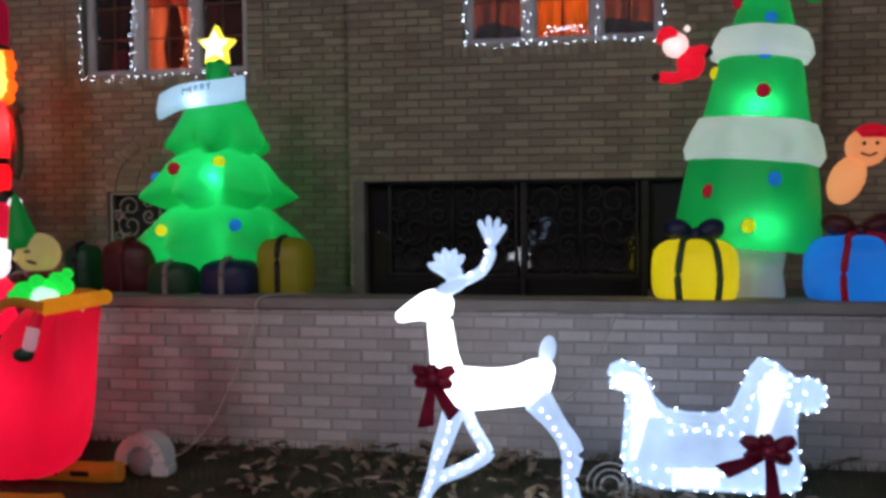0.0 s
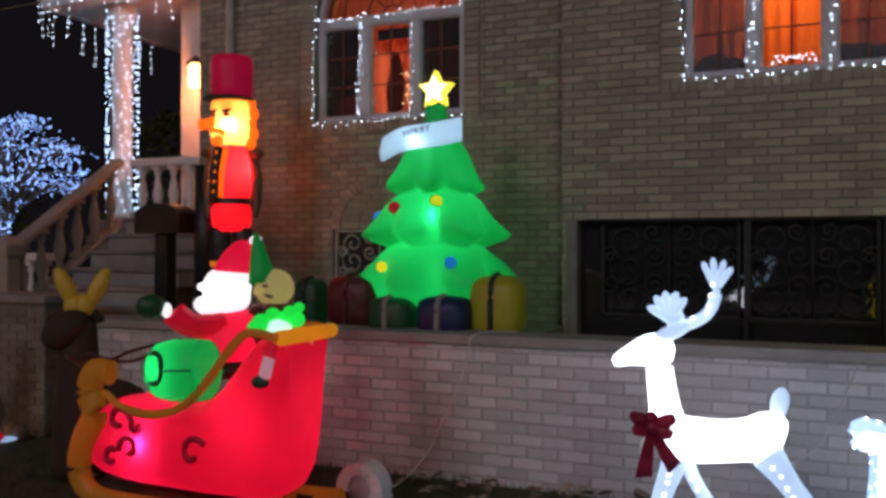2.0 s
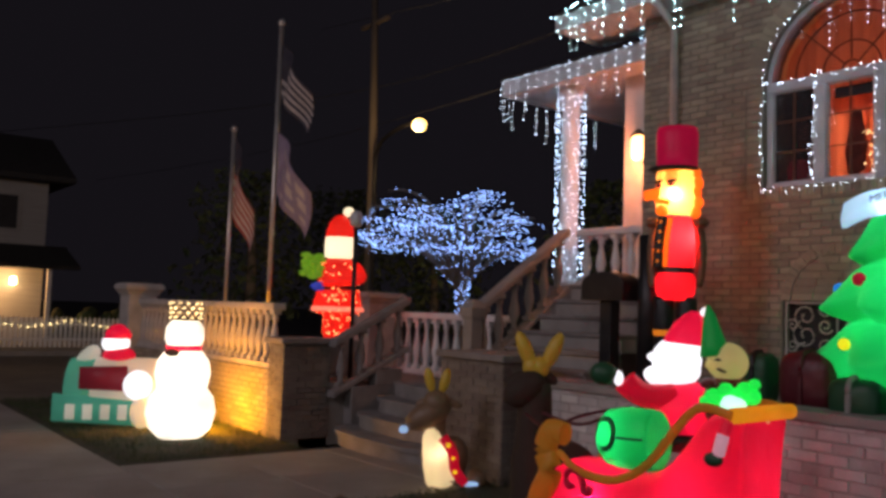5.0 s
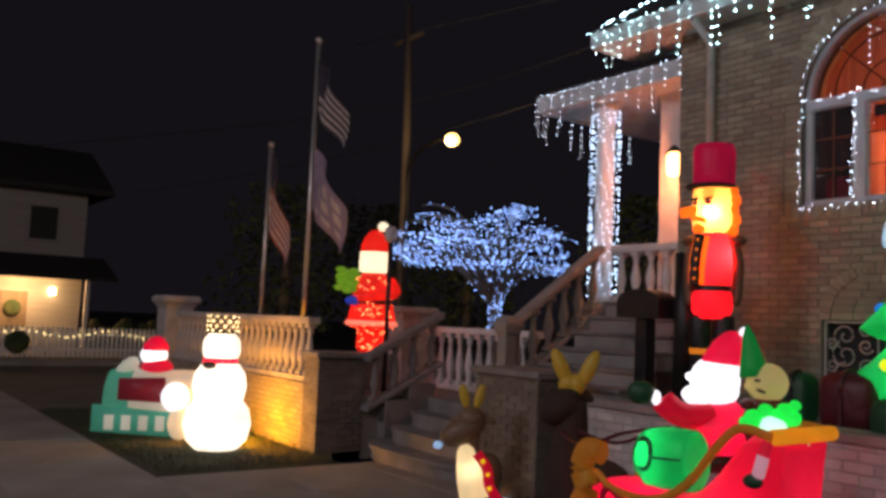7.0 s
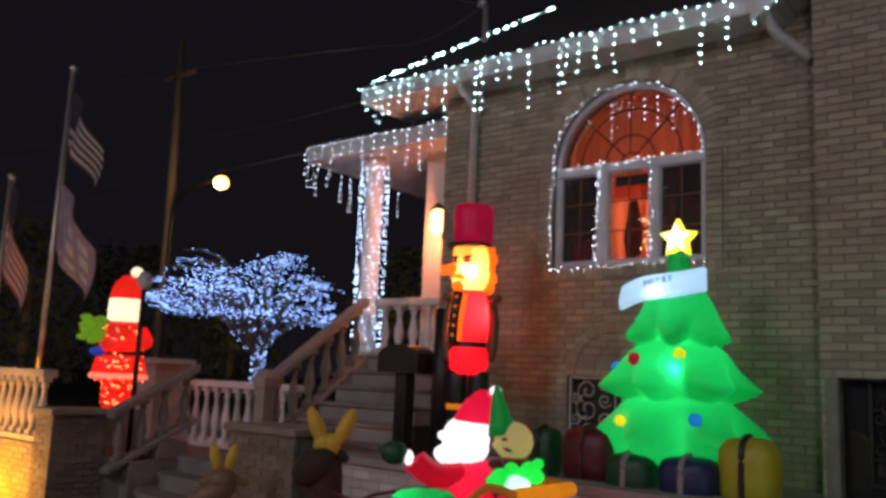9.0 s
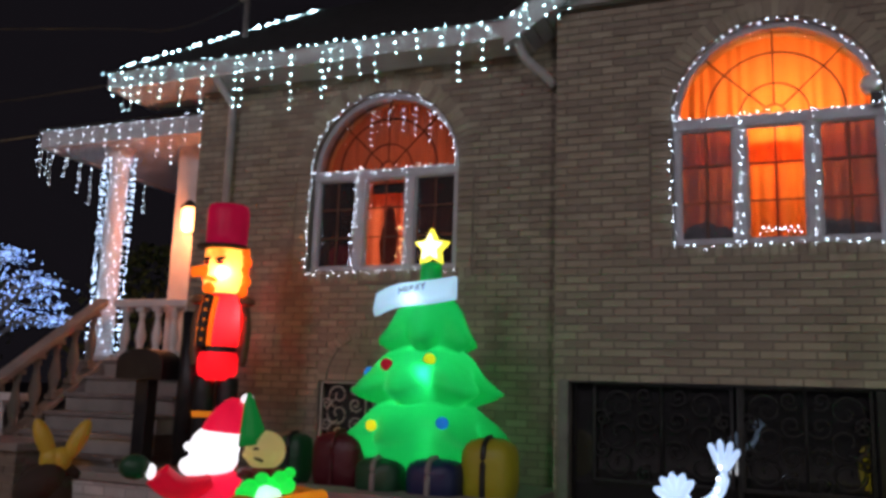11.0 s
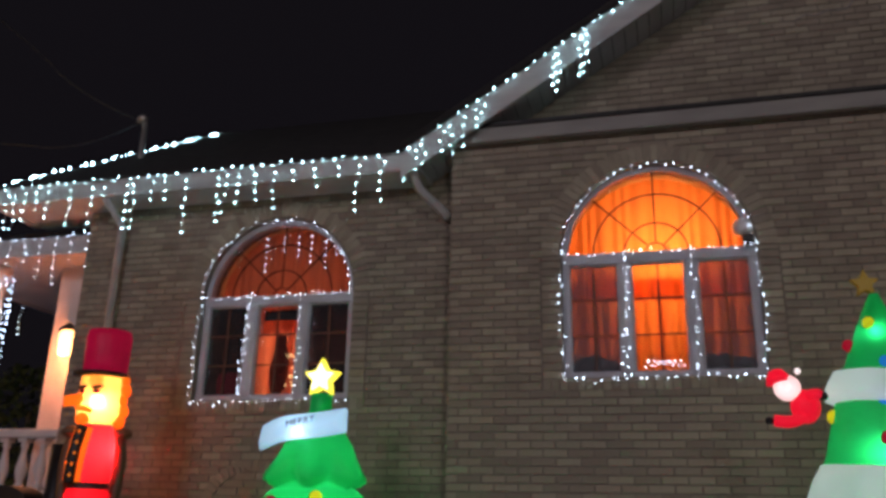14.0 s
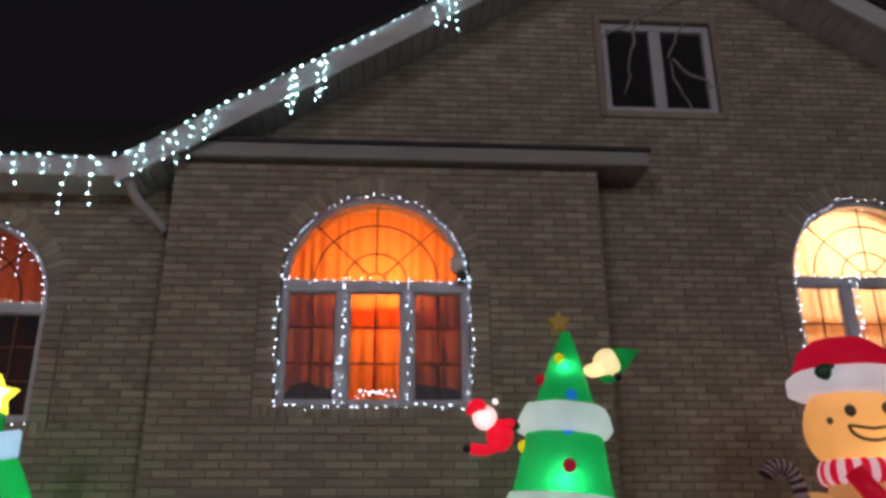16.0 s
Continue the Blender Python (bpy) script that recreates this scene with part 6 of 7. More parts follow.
def ribbon_bow(loc, s, label, tails):
    base = thing("ribbon_bow", loc, label, "bow", "maroon bows")
    for k, (a, l) in enumerate(((155, 1.0), (25, 1.0), (200, 0.85), (-22, 0.85), (100, 0.6))):
        c, sn = math.cos(radians(a)), math.sin(radians(a))
        bm = bmesh.new()
        rows = []
        for i in range(9):
            t = i / 8
            r = 0.135 * l * s * t
            w = 0.040 * s * (0.22 + 0.78 * math.sin(math.pi * min(1.0, 0.08 + t * 0.80)))
            row = []
            for j in range(7):
                q = j / 3 - 1
                puff = 0.045 * s * math.sin(math.pi * min(1, t * 0.9)) * (1 - q * q * 0.8) + 0.008 * s * math.sin(5 * q + 7 * t)
                row.append(bm.verts.new((r * c - w * q * sn, -0.02 * s - puff, r * sn + w * q * c)))
            rows.append(row)
        for i in range(8):
            for j in range(6):
                bm.faces.new((rows[i][j], rows[i + 1][j], rows[i + 1][j + 1], rows[i][j + 1])).smooth = True
        bmesh.ops.solidify(bm, geom=bm.faces[:], thickness=0.004)
        part("loop", bm, M_BOW, base)
    for a, l in tails:
        c, sn = math.cos(radians(a)), math.sin(radians(a))
        bm = bmesh.new()
        n = 8
        left, right = [], []
        for i in range(n + 1):
            t = i / n
            w = (0.02 + 0.024 * t) * s
            x, z = l * s * t * c, l * s * t * sn
            y = -0.03 * s - 0.02 * s * math.sin(4 * t)
            left.append(bm.verts.new((x - w * sn, y, z + w * c)))
            right.append(bm.verts.new((x + w * sn + (0.03 * s * c if i == n else 0), y - 0.01 * s, z - w * c + (0.03 * s * sn if i == n else 0))))
        for i in range(n):
            bm.faces.new((left[i], left[i + 1], right[i + 1], right[i])).smooth = True
        bmesh.ops.solidify(bm, geom=bm.faces[:], thickness=0.004)
        part("tail", bm, M_BOW, base)
    bm = bmesh.new()
    blob(bm, (0, -0.055 * s, 0), (0.034 * s, 0.025 * s, 0.034 * s), 0, 10)
    part("knot", bm, M_BOW, base)
    return base


ribbon_bow((-1.665, 2.04, 0.755), 0.85, "shiny maroon ribbon bow tied on the white deer", ((-100, 0.27), (-62, 0.23)))


def white_sleigh():
    base = thing("lit_sleigh", (-0.32, 2.6, 0.03), "white mesh sleigh outlined with bright white bulbs", "sleigh", "lit yard figures")
    side = [(-0.43, 0.20), (-0.40, 0.60), (-0.47, 0.61), (-0.505, 0.64), (-0.49, 0.68), (-0.44, 0.705), (-0.36, 0.69), (-0.31, 0.64), (-0.27, 0.52), (-0.20, 0.45), (-0.08, 0.43), (0.06, 0.43), (0.15, 0.47), (0.20, 0.58), (0.24, 0.68), (0.28, 0.735), (0.37, 0.71), (0.43, 0.65), (0.42, 0.55), (0.40, 0.45), (0.41, 0.28), (0.44, 0.22), (0.42, 0.13), (0.30, 0.105), (-0.28, 0.11), (-0.38, 0.14)]
    for k, yy in enumerate((-0.14, 0.14)):
        bm = bmesh.new()
        prism(bm, [(x, z) for x, z in side], yy - 0.006, yy + 0.006)
        p = part("side_panel", bm, M_SLEIGH, base, "pale blue-white mesh side")
        bm = bmesh.new()
        tube(bm, [(x, yy - 0.01, z) for x, z in side + side[:1]], 0.009, 6)
        part("edge_wire", bm, M_SLEIGH, p)
        loop = [(x, yy - 0.02, z) for x, z in side + side[:1]]
        bulbs("light_string", along(loop, 0.062, 0.016) + along([(-0.36, yy - 0.02, 0.20), (0.36, yy - 0.02, 0.20)], 0.07, 0.012) + along([(-0.2, yy - 0.02, 0.40), (0.16, yy - 0.02, 0.40)], 0.06, 0.01), 0.0055, M_BULB, p)
    bm = bmesh.new()
    for k in range(len(side)):
        if k in (8, 9, 10, 11, 12, 13, 14):
            a, b = side[k], side[k + 1]
            q = [bm.verts.new((x, y, z)) for (x, z), y in ((a, -0.13), (b, -0.13), (b, 0.13), (a, 0.13))]
            bm.faces.new(q)
    bmesh.ops.remove_doubles(bm, verts=bm.verts[:], dist=0.0005)
    bmesh.ops.solidify(bm, geom=bm.faces[:], thickness=0.006)
    part("seat", bm, M_DEER_B, base)
    bm = bmesh.new()
    box(bm, -0.28, 0.30, -0.13, 0.13, 0.105, 0.112)
    part("floor_panel", bm, M_DEER_B, base)
    for trim in ([(-0.40, 0.24), (-0.395, 0.59), (-0.47, 0.605), (-0.50, 0.64), (-0.485, 0.675), (-0.44, 0.70), (-0.36, 0.685), (-0.315, 0.64), (-0.275, 0.52), (-0.24, 0.475), (-0.31, 0.47), (-0.34, 0.36), (-0.37, 0.25)],
                 [(0.31, 0.725), (0.36, 0.69), (0.335, 0.56), (0.26, 0.355), (0.21, 0.36), (0.24, 0.535), (0.216, 0.62), (0.26, 0.71)],
                 [(-0.19, 0.115), (0.04, 0.115), (0.04, 0.215), (-0.19, 0.205)]):
        bm = bmesh.new()
        prism(bm, trim, -0.158, -0.150)
        part("fabric_band", bm, glowing("lit_white_fabric", (0.86, 0.92, 1.0), 1.05), base, "bright white fabric band")
    bm = bmesh.new()
    prism(bm, [(0.455 + 0.105 * math.cos(a) * 0.9, 0.60 + 0.09 * math.sin(a)) for a in [2 * math.pi * k / 20 for k in range(20)]], -0.15, -0.135)
    part("end_curl", bm, M_SLEIGH, base, "round lit curl")
    bulbs("light_string", [(0.455 + 0.095 * math.cos(a), -0.16, 0.60 + 0.09 * math.sin(a)) for a in [2 * math.pi * k / 12 for k in range(12)]], 0.0055, M_BULB, base)
    for dx in (0.0, 0.05, 0.1):
        bm = bmesh.new()
        r = 0.12 - dx * 0.7
        tube(bm, [(-0.50 + r * math.cos(a), -0.14, 0.10 + r * math.sin(a)) for a in [-0.3 + math.pi * 1.2 * k / 14 for k in range(15)]], 0.005, 5)
        part("wire_curl", bm, M_WHITE, base)
    bm = bmesh.new()
    tube(bm, [(-0.42, -0.14, 0.10), (-0.42, -0.14, 0.005), (0.40, -0.14, 0.005), (0.40, -0.14, 0.12)], 0.006, 5)
    tube(bm, [(-0.42, 0.14, 0.10), (-0.42, 0.14, 0.005), (0.40, 0.14, 0.005), (0.40, 0.14, 0.12)], 0.006, 5)
    part("runner_wire", bm, M_WHITE, base)


white_sleigh()
ribbon_bow((-0.06, 2.42, 0.36), 1.05, "maroon satin bow on the white sleigh", ((-84, 0.30), (-152, 0.22)))

# blower and cables
blow = thing("blower_fan", (-3.50, 2.62, 0.0), "round white plastic blower standing on the lawn", "blower")
bm = bmesh.new()
arc_bar(bm, 0, 0.12, 0.085, 0.155, -0.4, math.pi + 0.25, -0.07, 0.07, 22)
part("housing", bm, M_WHITE, blow)
bm = bmesh.new()
lathe(bm, [(0.02, -0.05), (0.09, -0.05), (0.09, 0.05), (0.02, 0.05)], 18, (0, 0, 0.12), tilt=tilt_x(90))
part("drum", bm, M_VINYL, blow)
for k in range(7):
    bm = bmesh.new()
    a = k * 0.45
    tube(bm, [(0.1 * math.cos(a), -0.074, 0.12 + 0.1 * math.sin(a)), (0.15 * math.cos(a), -0.074, 0.12 + 0.15 * math.sin(a))], 0.006, 5)
    part("rib", bm, M_WHITE, blow)
bm = bmesh.new()
box(bm, 0.06, 0.17, -0.06, 0.06, 0.03, 0.09, 0.01)
part("foot", bm, M_WHITE, blow)


def cable(pts, r, mat, label, nm="power_cable"):
    bm = bmesh.new()
    tube(bm, smooth_line(pts, 8), r, 6)
    return solo(nm, bm, mat, (0, 0, 0), label, "cable", "cables")


cable([(-2.86, 3.70, 1.0), (-3.06, 3.36, 1.005), (-3.10, 3.33, 0.86), (-3.16, 3.31, 0.66), (-3.26, 3.28, 0.42), (-3.34, 3.2, 0.22), (-3.42, 2.95, 0.07), (-3.46, 2.75, 0.10)], 0.006, M_CABLE, "thin pale cable hanging over the garden wall to the blower")
cable([(-1.08, 2.2, 0.60), (-0.95, 2.6, 0.63), (-0.85, 3.0, 0.76), (-0.75, 3.34, 0.93), (-0.7, 3.5, 1.005)], 0.004, M_CABLE, "thin pale lead from the lit deer up to the wall")


# ---- light strings on the house ----
def window_lights(cx, sill, spring, face, right=True):
    y = face - 0.025
    base = thing("string_lights", (cx, y, sill), "cool white fairy lights strung round the arched window", "string lights", "window light strings")
    e = H - 0.02
    arc = [(e * math.cos(a), 0, spring - sill + e * math.sin(a)) for a in [math.pi * k / 26 for k in range(27)]]
    lines = [arc, [(-e, 0, spring - sill), (-e - 0.03, -0.01, (spring - sill) * 0.5), (-e, 0, -0.03)], [(-e, 0, -0.02), (-0.3, -0.01, -0.035), (0.3, -0.01, -0.01), (e, 0, -0.02)],
             [(-e, -0.03, spring - sill - 0.02), (e, -0.03, spring - sill - 0.02)], [(-0.272, -0.02, spring - sill), (-0.26, -0.02, 0.5), (-0.272, -0.02, 0)], [(0.272, -0.02, spring - sill), (0.29, -0.02, 0.5), (0.272, -0.02, 0)],
             [(-0.235, -0.02, spring - sill), (-0.31, -0.02, 0)]]
    if right:
        lines.append([(e, 0, spring - sill), (e + 0.03, -0.01, 0.5), (e, 0, -0.02)])
    bm = bmesh.new()
    for l in lines:
        tube(bm, l, 0.0025, 4)
    part("wire", bm, M_CABLE, base)
    spots = []
    for k, l in enumerate(lines):
        spots += along(l, 0.074, 0.024)
    bulbs("light_string", [(p.x, p.y - 0.01, p.z) for p in spots], 0.0050, M_BULB, base)


random.seed(11)
window_lights(W1[0], W1[1], W1[2], MAIN, right=False)
window_lights(W2[0], W2[1], W2[2], BAY)
window_lights(W3[0], W3[1], W3[2], MAIN)
# strands of bulbs against the rose fanlight's curtain, standing in for reflected icicle lights
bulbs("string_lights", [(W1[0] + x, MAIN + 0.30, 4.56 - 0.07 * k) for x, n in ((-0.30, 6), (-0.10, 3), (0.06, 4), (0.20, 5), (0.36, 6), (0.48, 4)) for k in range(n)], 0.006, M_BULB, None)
tagged(bpy.data.objects["string_lights.003"], "small bulbs standing in for icicle lights mirrored in the rose fanlight", "string lights", "window light strings")


def icicles(name, a, b, drops, label, mat=M_BULB_TEAL, r=0.0064):
    """Icicle lights hung from the line a-b; drops: (share of the way, bulbs)."""
    a, b = Vector(a), Vector(b)
    base = thing(name, a, label, "icicle lights", "icicle lights")
    bm = bmesh.new()
    d = b - a
    tube(bm, [(0, 0, 0), d * 0.5 + Vector((0, 0, -0.01)), d], 0.004, 4)
    spots = along([(0, -0.01, 0), d + Vector((0, -0.01, 0))], 0.105, 0.018)
    for f, n in drops:
        top = d * f
        q = [top + Vector((random.uniform(-0.02, 0.02), -0.015, -0.092 * k)) for k in range(n + 1)]
        tube(bm, q, 0.0025, 4)
        spots += [p + Vector((random.uniform(-0.012, 0.012), -0.01, random.uniform(-0.01, 0.01))) for p in q[1:]]
    part("wire", bm, M_CABLE, base)
    bulbs("light_string", spots, r, mat, base)
    return base


icicles("icicle_lights", (-7.9, 4.825, 5.03), (-3.2, 4.825, 5.03), [(0.02, 3), (0.055, 5), (0.075, 5), (0.10, 4), (0.13, 3), (0.16, 4), (0.215, 5), (0.27, 6), (0.30, 2), (0.36, 6), (0.375, 6), (0.42, 3), (0.45, 3), (0.50, 7), (0.575, 6), (0.59, 5), (0.62, 4), (0.66, 4), (0.70, 5), (0.74, 2), (0.79, 3), (0.84, 2), (0.88, 6), (0.93, 5), (0.98, 3)], "teal-white icicle lights dripping from the gutter")
icicles("icicle_lights", (-7.98, 4.84, 5.05), (-7.98, 9.3, 7.84), [(0.05, 1), (0.3, 1)], "dense teal lights along the roof verge")
hip = bpy.data.objects["icicle_lights.001"]
bulbs("light_string", [p + Vector((random.uniform(-0.05, 0.05), 0, random.uniform(-0.03, 0.03))) for p in along([(0, 0.2, 0.12), (0, 4.4, 2.75)], 0.06) if noise.noise(p * 2.2) > -0.12], 0.016, M_BULB_TEAL, hip)
icicles("icicle_lights", (-3.25, 4.765, 5.06), (-0.95, 4.765, 6.51), [(0.03, 3), (0.06, 3), (0.13, 3), (0.17, 4), (0.22, 4), (0.27, 3), (0.30, 2), (0.575, 4), (0.585, 4), (0.595, 5), (0.685, 5), (0.70, 5), (0.71, 4)], "icicle lights bunched along the gable's rake board")
icicles("icicle_lights", (-0.95, 4.765, 6.51), (1.5, 4.765, 8.05), [(0.13, 3), (0.18, 4), (0.22, 5), (0.40, 4), (0.44, 3), (0.5, 4), (0.8, 4)], "icicle lights along the upper rake board")
icicles("icicle_lights", (-9.5, 5.465, 4.70), (-7.0, 5.465, 4.70), [(0.0, 4), (0.06, 6), (0.12, 3), (0.20, 5), (0.27, 2), (0.33, 2), (0.42, 4), (0.50, 6), (0.56, 3), (0.64, 3), (0.72, 5), (0.80, 6), (0.88, 3), (0.96, 4)], "blue-white icicle lights along the porch fascia", M_BULB)
icicles("icicle_lights", (-9.54, 5.5, 4.55), (-9.54, 7.6, 4.55), [(0.02, 4), (0.1, 5), (0.2, 3), (0.32, 5), (0.42, 6), (0.5, 4), (0.6, 5), (0.7, 6), (0.8, 4), (0.9, 5)], "icicle lights along the porch roof's side", M_BULB)
spots = []
for k in range(330):
    a = k * 0.62 + random.uniform(-0.2, 0.2)
    z = 2.42 * k / 330
    rr = 0.185
    spots.append((-8.60 + rr * math.cos(a), 5.86 + rr * math.sin(a), 2.0 + z + random.uniform(-0.02, 0.02)))
M_BULB_COL = glowing("column_bulb", (0.48, 0.70, 1.0), 9)
wrap = thing("string_lights", (0, 0, 0), "blue-white lights wound densely round the porch column", "string lights", "column light strings")
bulbs("light_string", spots, 0.0085, M_BULB_COL, wrap)
bm = bmesh.new()
tube(bm, [Vector(p) for p in spots[::2]], 0.003, 4)
part("wire", bm, M_CABLE, wrap)

# security lamp on the bay window's edge
sec = thing("flood_lamp", (-0.42, BAY - 0.02, 4.16), "round white floodlight beside the fanlight", "lamp")
bm = bmesh.new()
lathe(bm, [(0.02, 0.02), (0.06, 0.01), (0.085, -0.06), (0.08, -0.065), (0.05, -0.03), (0.01, -0.02)], 18, tilt=tilt_x(100))
part("head", bm, M_WHITE, sec)
bm = bmesh.new()
box(bm, -0.01, 0.07, -0.02, 0.06, -0.16, -0.07, 0.006)
part("bracket", bm, M_BLACK, sec)

# ---- forecourt and left side ----
def tinsel_figure(bm):
    # 0 red 1 white 2 green 3 blue
    lathe(bm, [(0.16, 0, 0), (0.19, 0.1, 0), (0.18, 0.35, 0), (0.34, 0.42, 0), (0.31, 0.60, 0), (0.28, 0.75, 0), (0.27, 0.95, 0), (0.24, 1.12, 0), (0.14, 1.22, 0)], 22, sy=0.8)
    lathe(bm, [(0.30, 0.74, 4), (0.31, 0.76, 4), (0.305, 0.81, 4), (0.28, 0.82, 4)], 20, sy=0.8)
    lathe(bm, [(0.34, 0.41, 5), (0.36, 0.43, 5), (0.35, 0.48, 5), (0.31, 0.49, 5)], 20, sy=0.8)
    lathe(bm, [(0.12, 1.20, 1), (0.20, 1.24, 1), (0.205, 1.36, 1), (0.20, 1.52, 1), (0.19, 1.54, 1)], 20, sy=0.85)
    lathe(bm, [(0.195, 1.535, 0), (0.19, 1.62, 0), (0.15, 1.76, 0), (0.07, 1.86, 0), (0.02, 1.88, 0)], 20, sy=0.85)
    blob(bm, (0.10, 0, 1.93), 0.075, 1, 12)
    for k in range(16):
        blob(bm, (-0.33 + 0.10 * math.sin(k * 2.4), -0.14 + 0.05 * math.cos(k * 1.7), 0.93 + 0.021 * k), (0.075, 0.07, 0.05), 2, 8)
    blob(bm, (-0.22, -0.14, 0.78), (0.13, 0.09, 0.07), 3, 12)
    tube(bm, smooth_line([(0.22, -0.05, 1.10), (0.30, -0.12, 0.92), (0.05, -0.24, 0.86), (-0.15, -0.2, 0.85)]), 0.085, 10, 0)


fx, fy = -11.15, 4.0
fig = solo("lit_yard_figure", (lambda b: (tinsel_figure(b), b)[1])(bmesh.new()), [lit_cloth("red_tinsel", (0.85, 0.03, 0.02), 0.55), glowing("cream_tinsel", (1.0, 0.85, 0.55), 1.0), lit_cloth("green_tinsel", (0.22, 0.42, 0.03), 0.5), lit_cloth("blue_tinsel", (0.05, 0.1, 0.7), 0.4), U_BLACK, lit_cloth("pink_tinsel", (1.0, 0.45, 0.3), 0.8)],
           (fx, fy, 0.66 + 0.48), "lit red tinsel yard figure holding a green parcel", "yard figure", "lit yard figures", smooth=True)
fig.rotation_euler.z, fig.scale = radians(50), (1.03, 1.03, 0.91)
spots = []
for _ in range(260):
    a, z = random.uniform(0, 6.28), random.uniform(0.05, 1.15)
    rr = 0.24 if z < 0.38 else 0.39 - 0.08 * (z - 0.4)
    spots.append((fx + 0.88 * rr * math.cos(a), fy + 0.72 * rr * math.sin(a), 1.14 + 0.91 * z))
bulbs("string_lights", spots, 0.010, glowing("red_mini_bulb", (1.0, 0.18, 0.05), 7), None)
tagged(bpy.data.objects["string_lights.005"], "tiny red-orange lights all over the tinsel figure", "string lights", "figure light strings")
bm = bmesh.new()
box(bm, -0.25, 0.25, -0.25, 0.25, 0, 0.48, 0.02)
solo("plinth", bm, M_STEP, (fx, fy, 0.66), "low stone plinth under the tinsel figure", "plinth")
lampost = thing("garden_lamp", (-10.35, 3.75, 0.66), "slim dark garden lamp post", "lamp post")
bm = bmesh.new()
tube(bm, [(0, 0, 0), (0, 0, 1.95)], 0.03, 8)
part("post", bm, M_BLACK, lampost)
bm = bmesh.new()
lathe(bm, [(0.03, 1.95), (0.08, 1.99), (0.09, 2.10), (0.05, 2.16)], 10)
part("globe", bm, M_VINYL, lampost)


def snow_figure(bm):
    # 0 white 1 red 2 brown
    lathe(bm, [(0.26, 0.0, 0), (0.37, 0.10, 0), (0.42, 0.28, 0), (0.38, 0.46, 0), (0.30, 0.55, 0), (0.31, 0.60, 0), (0.335, 0.72, 0), (0.31, 0.86, 0), (0.24, 0.96, 0), (0.205, 0.985, 1), (0.215, 1.03, 1), (0.205, 1.045, 0), (0.235, 1.12, 0), (0.225, 1.25, 0), (0.16, 1.325, 0), (0.02, 1.34, 0)], 30)
    blob(bm, (-0.10, -0.25, 0.97), (0.09, 0.03, 0.045), 2, 10)
    lathe(bm, [(0.20, 1.33, 2), (0.20, 1.345, 2)], 18)


figure("lit_snow_figure", (-10.64, 1.67, 0.03), [lit_cloth("lit_white_tinsel", (1.0, 0.88, 0.70), 1.35, 0.0), C_RED, U_BROWN], snow_figure, "glowing white snow figure with a red neckband", "lit yard figures").rotation_euler.z = radians(60)
bpy.data.objects["lit_snow_figure"].scale = (0.93, 0.93, 1)
hat = thing("string_lights", (-10.64, 1.67, 1.38), "warm lights on a dark wire top hat", "string lights", "figure light strings")
bulbs("light_string", [(0.18 * math.cos(a), 0.18 * math.sin(a), 0.01 + z * 0.055) for z in range(4) for a in [2 * math.pi * (k + z * 0.5) / 11 for k in range(11)]], 0.011, M_BULB_WARM, hat)
bm = bmesh.new()
for z in (0.0, 0.17):
    tube(bm, [(0.18 * math.cos(a), 0.18 * math.sin(a), z) for a in [2 * math.pi * k / 18 for k in range(19)]], 0.005, 5)
part("hoop", bm, M_WIRE, hat)
# added lamp with no fitting, gives the forecourt wall its amber light
lamp("amber_wall_fill", (-10.98, 1.98, 0.28), 125, (1.0, 0.37, 0.0), 0.2)


def roller(bm):
    # 0 white tube 1 green 2 maroon 3 white face 4 red 5 gold
    m = Matrix.Rotation(math.pi / 2, 3, "Y") @ Matrix.Rotation(math.pi / 2, 3, "Z")
    lathe(bm, [(0.30, -0.62, 1), (0.36, -0.60, 1), (0.38, -0.3, 0), (0.38, 0.4, 0), (0.36, 0.60, 0), (0.28, 0.62, 0)], 24, (0, 0, 0.44), tilt=tilt_y(90))
    prism(bm, [(-0.70, 0.08), (0.45, 0.02), (0.45, 0.30), (-0.70, 0.40)], -0.43, -0.36, 1)
    prism(bm, [(-0.42, 0.46), (0.15, 0.44), (0.12, 0.74), (-0.42, 0.72)], -0.41, -0.34, 2)
    blob(bm, (-0.10, 0, 1.0), (0.17, 0.15, 0.14), 3, 14)
    lathe(bm, [(0.165, 1.06, 4), (0.15, 1.14, 4), (0.08, 1.22, 4), (0.01, 1.24, 4)], 16, (-0.08, 0, 0))
    blob(bm, (-0.05, 0, 0.84), (0.20, 0.17, 0.12), 4, 14)
    blob(bm, (-0.42, -0.05, 0.78), (0.12, 0.10, 0.22), 0, 12, tilt_y(35))
    blob(bm, (-0.50, -0.05, 0.62), (0.09, 0.07, 0.07), 5, 10)
    blob(bm, (0.27, -0.46, 0.52), (0.17, 0.13, 0.18), 3, 14)
    blob(bm, (0.34, -0.46, 0.20), (0.15, 0.13, 0.20), 0, 12)
    for k in range(5):
        box(bm, -0.55 + k * 0.2, -0.44 + k * 0.2, -0.445, -0.431, 0.10, 0.28, 0.004, 0)


figure("inflatable_candy_tube", (-11.95, 1.40, 0.03), [lit_cloth("dim_white_nylon", (0.75, 0.70, 0.62), 0.34), lit_cloth("teal_print_nylon", (0.10, 0.42, 0.30), 0.36), lit_cloth("maroon_print_nylon", (0.35, 0.03, 0.05), 0.15), glowing("white_head_nylon", (0.95, 0.95, 1.0), 0.95), C_RED, C_GOLD], roller, "long white inflatable with green print and red riding figure").rotation_euler.z = radians(62)


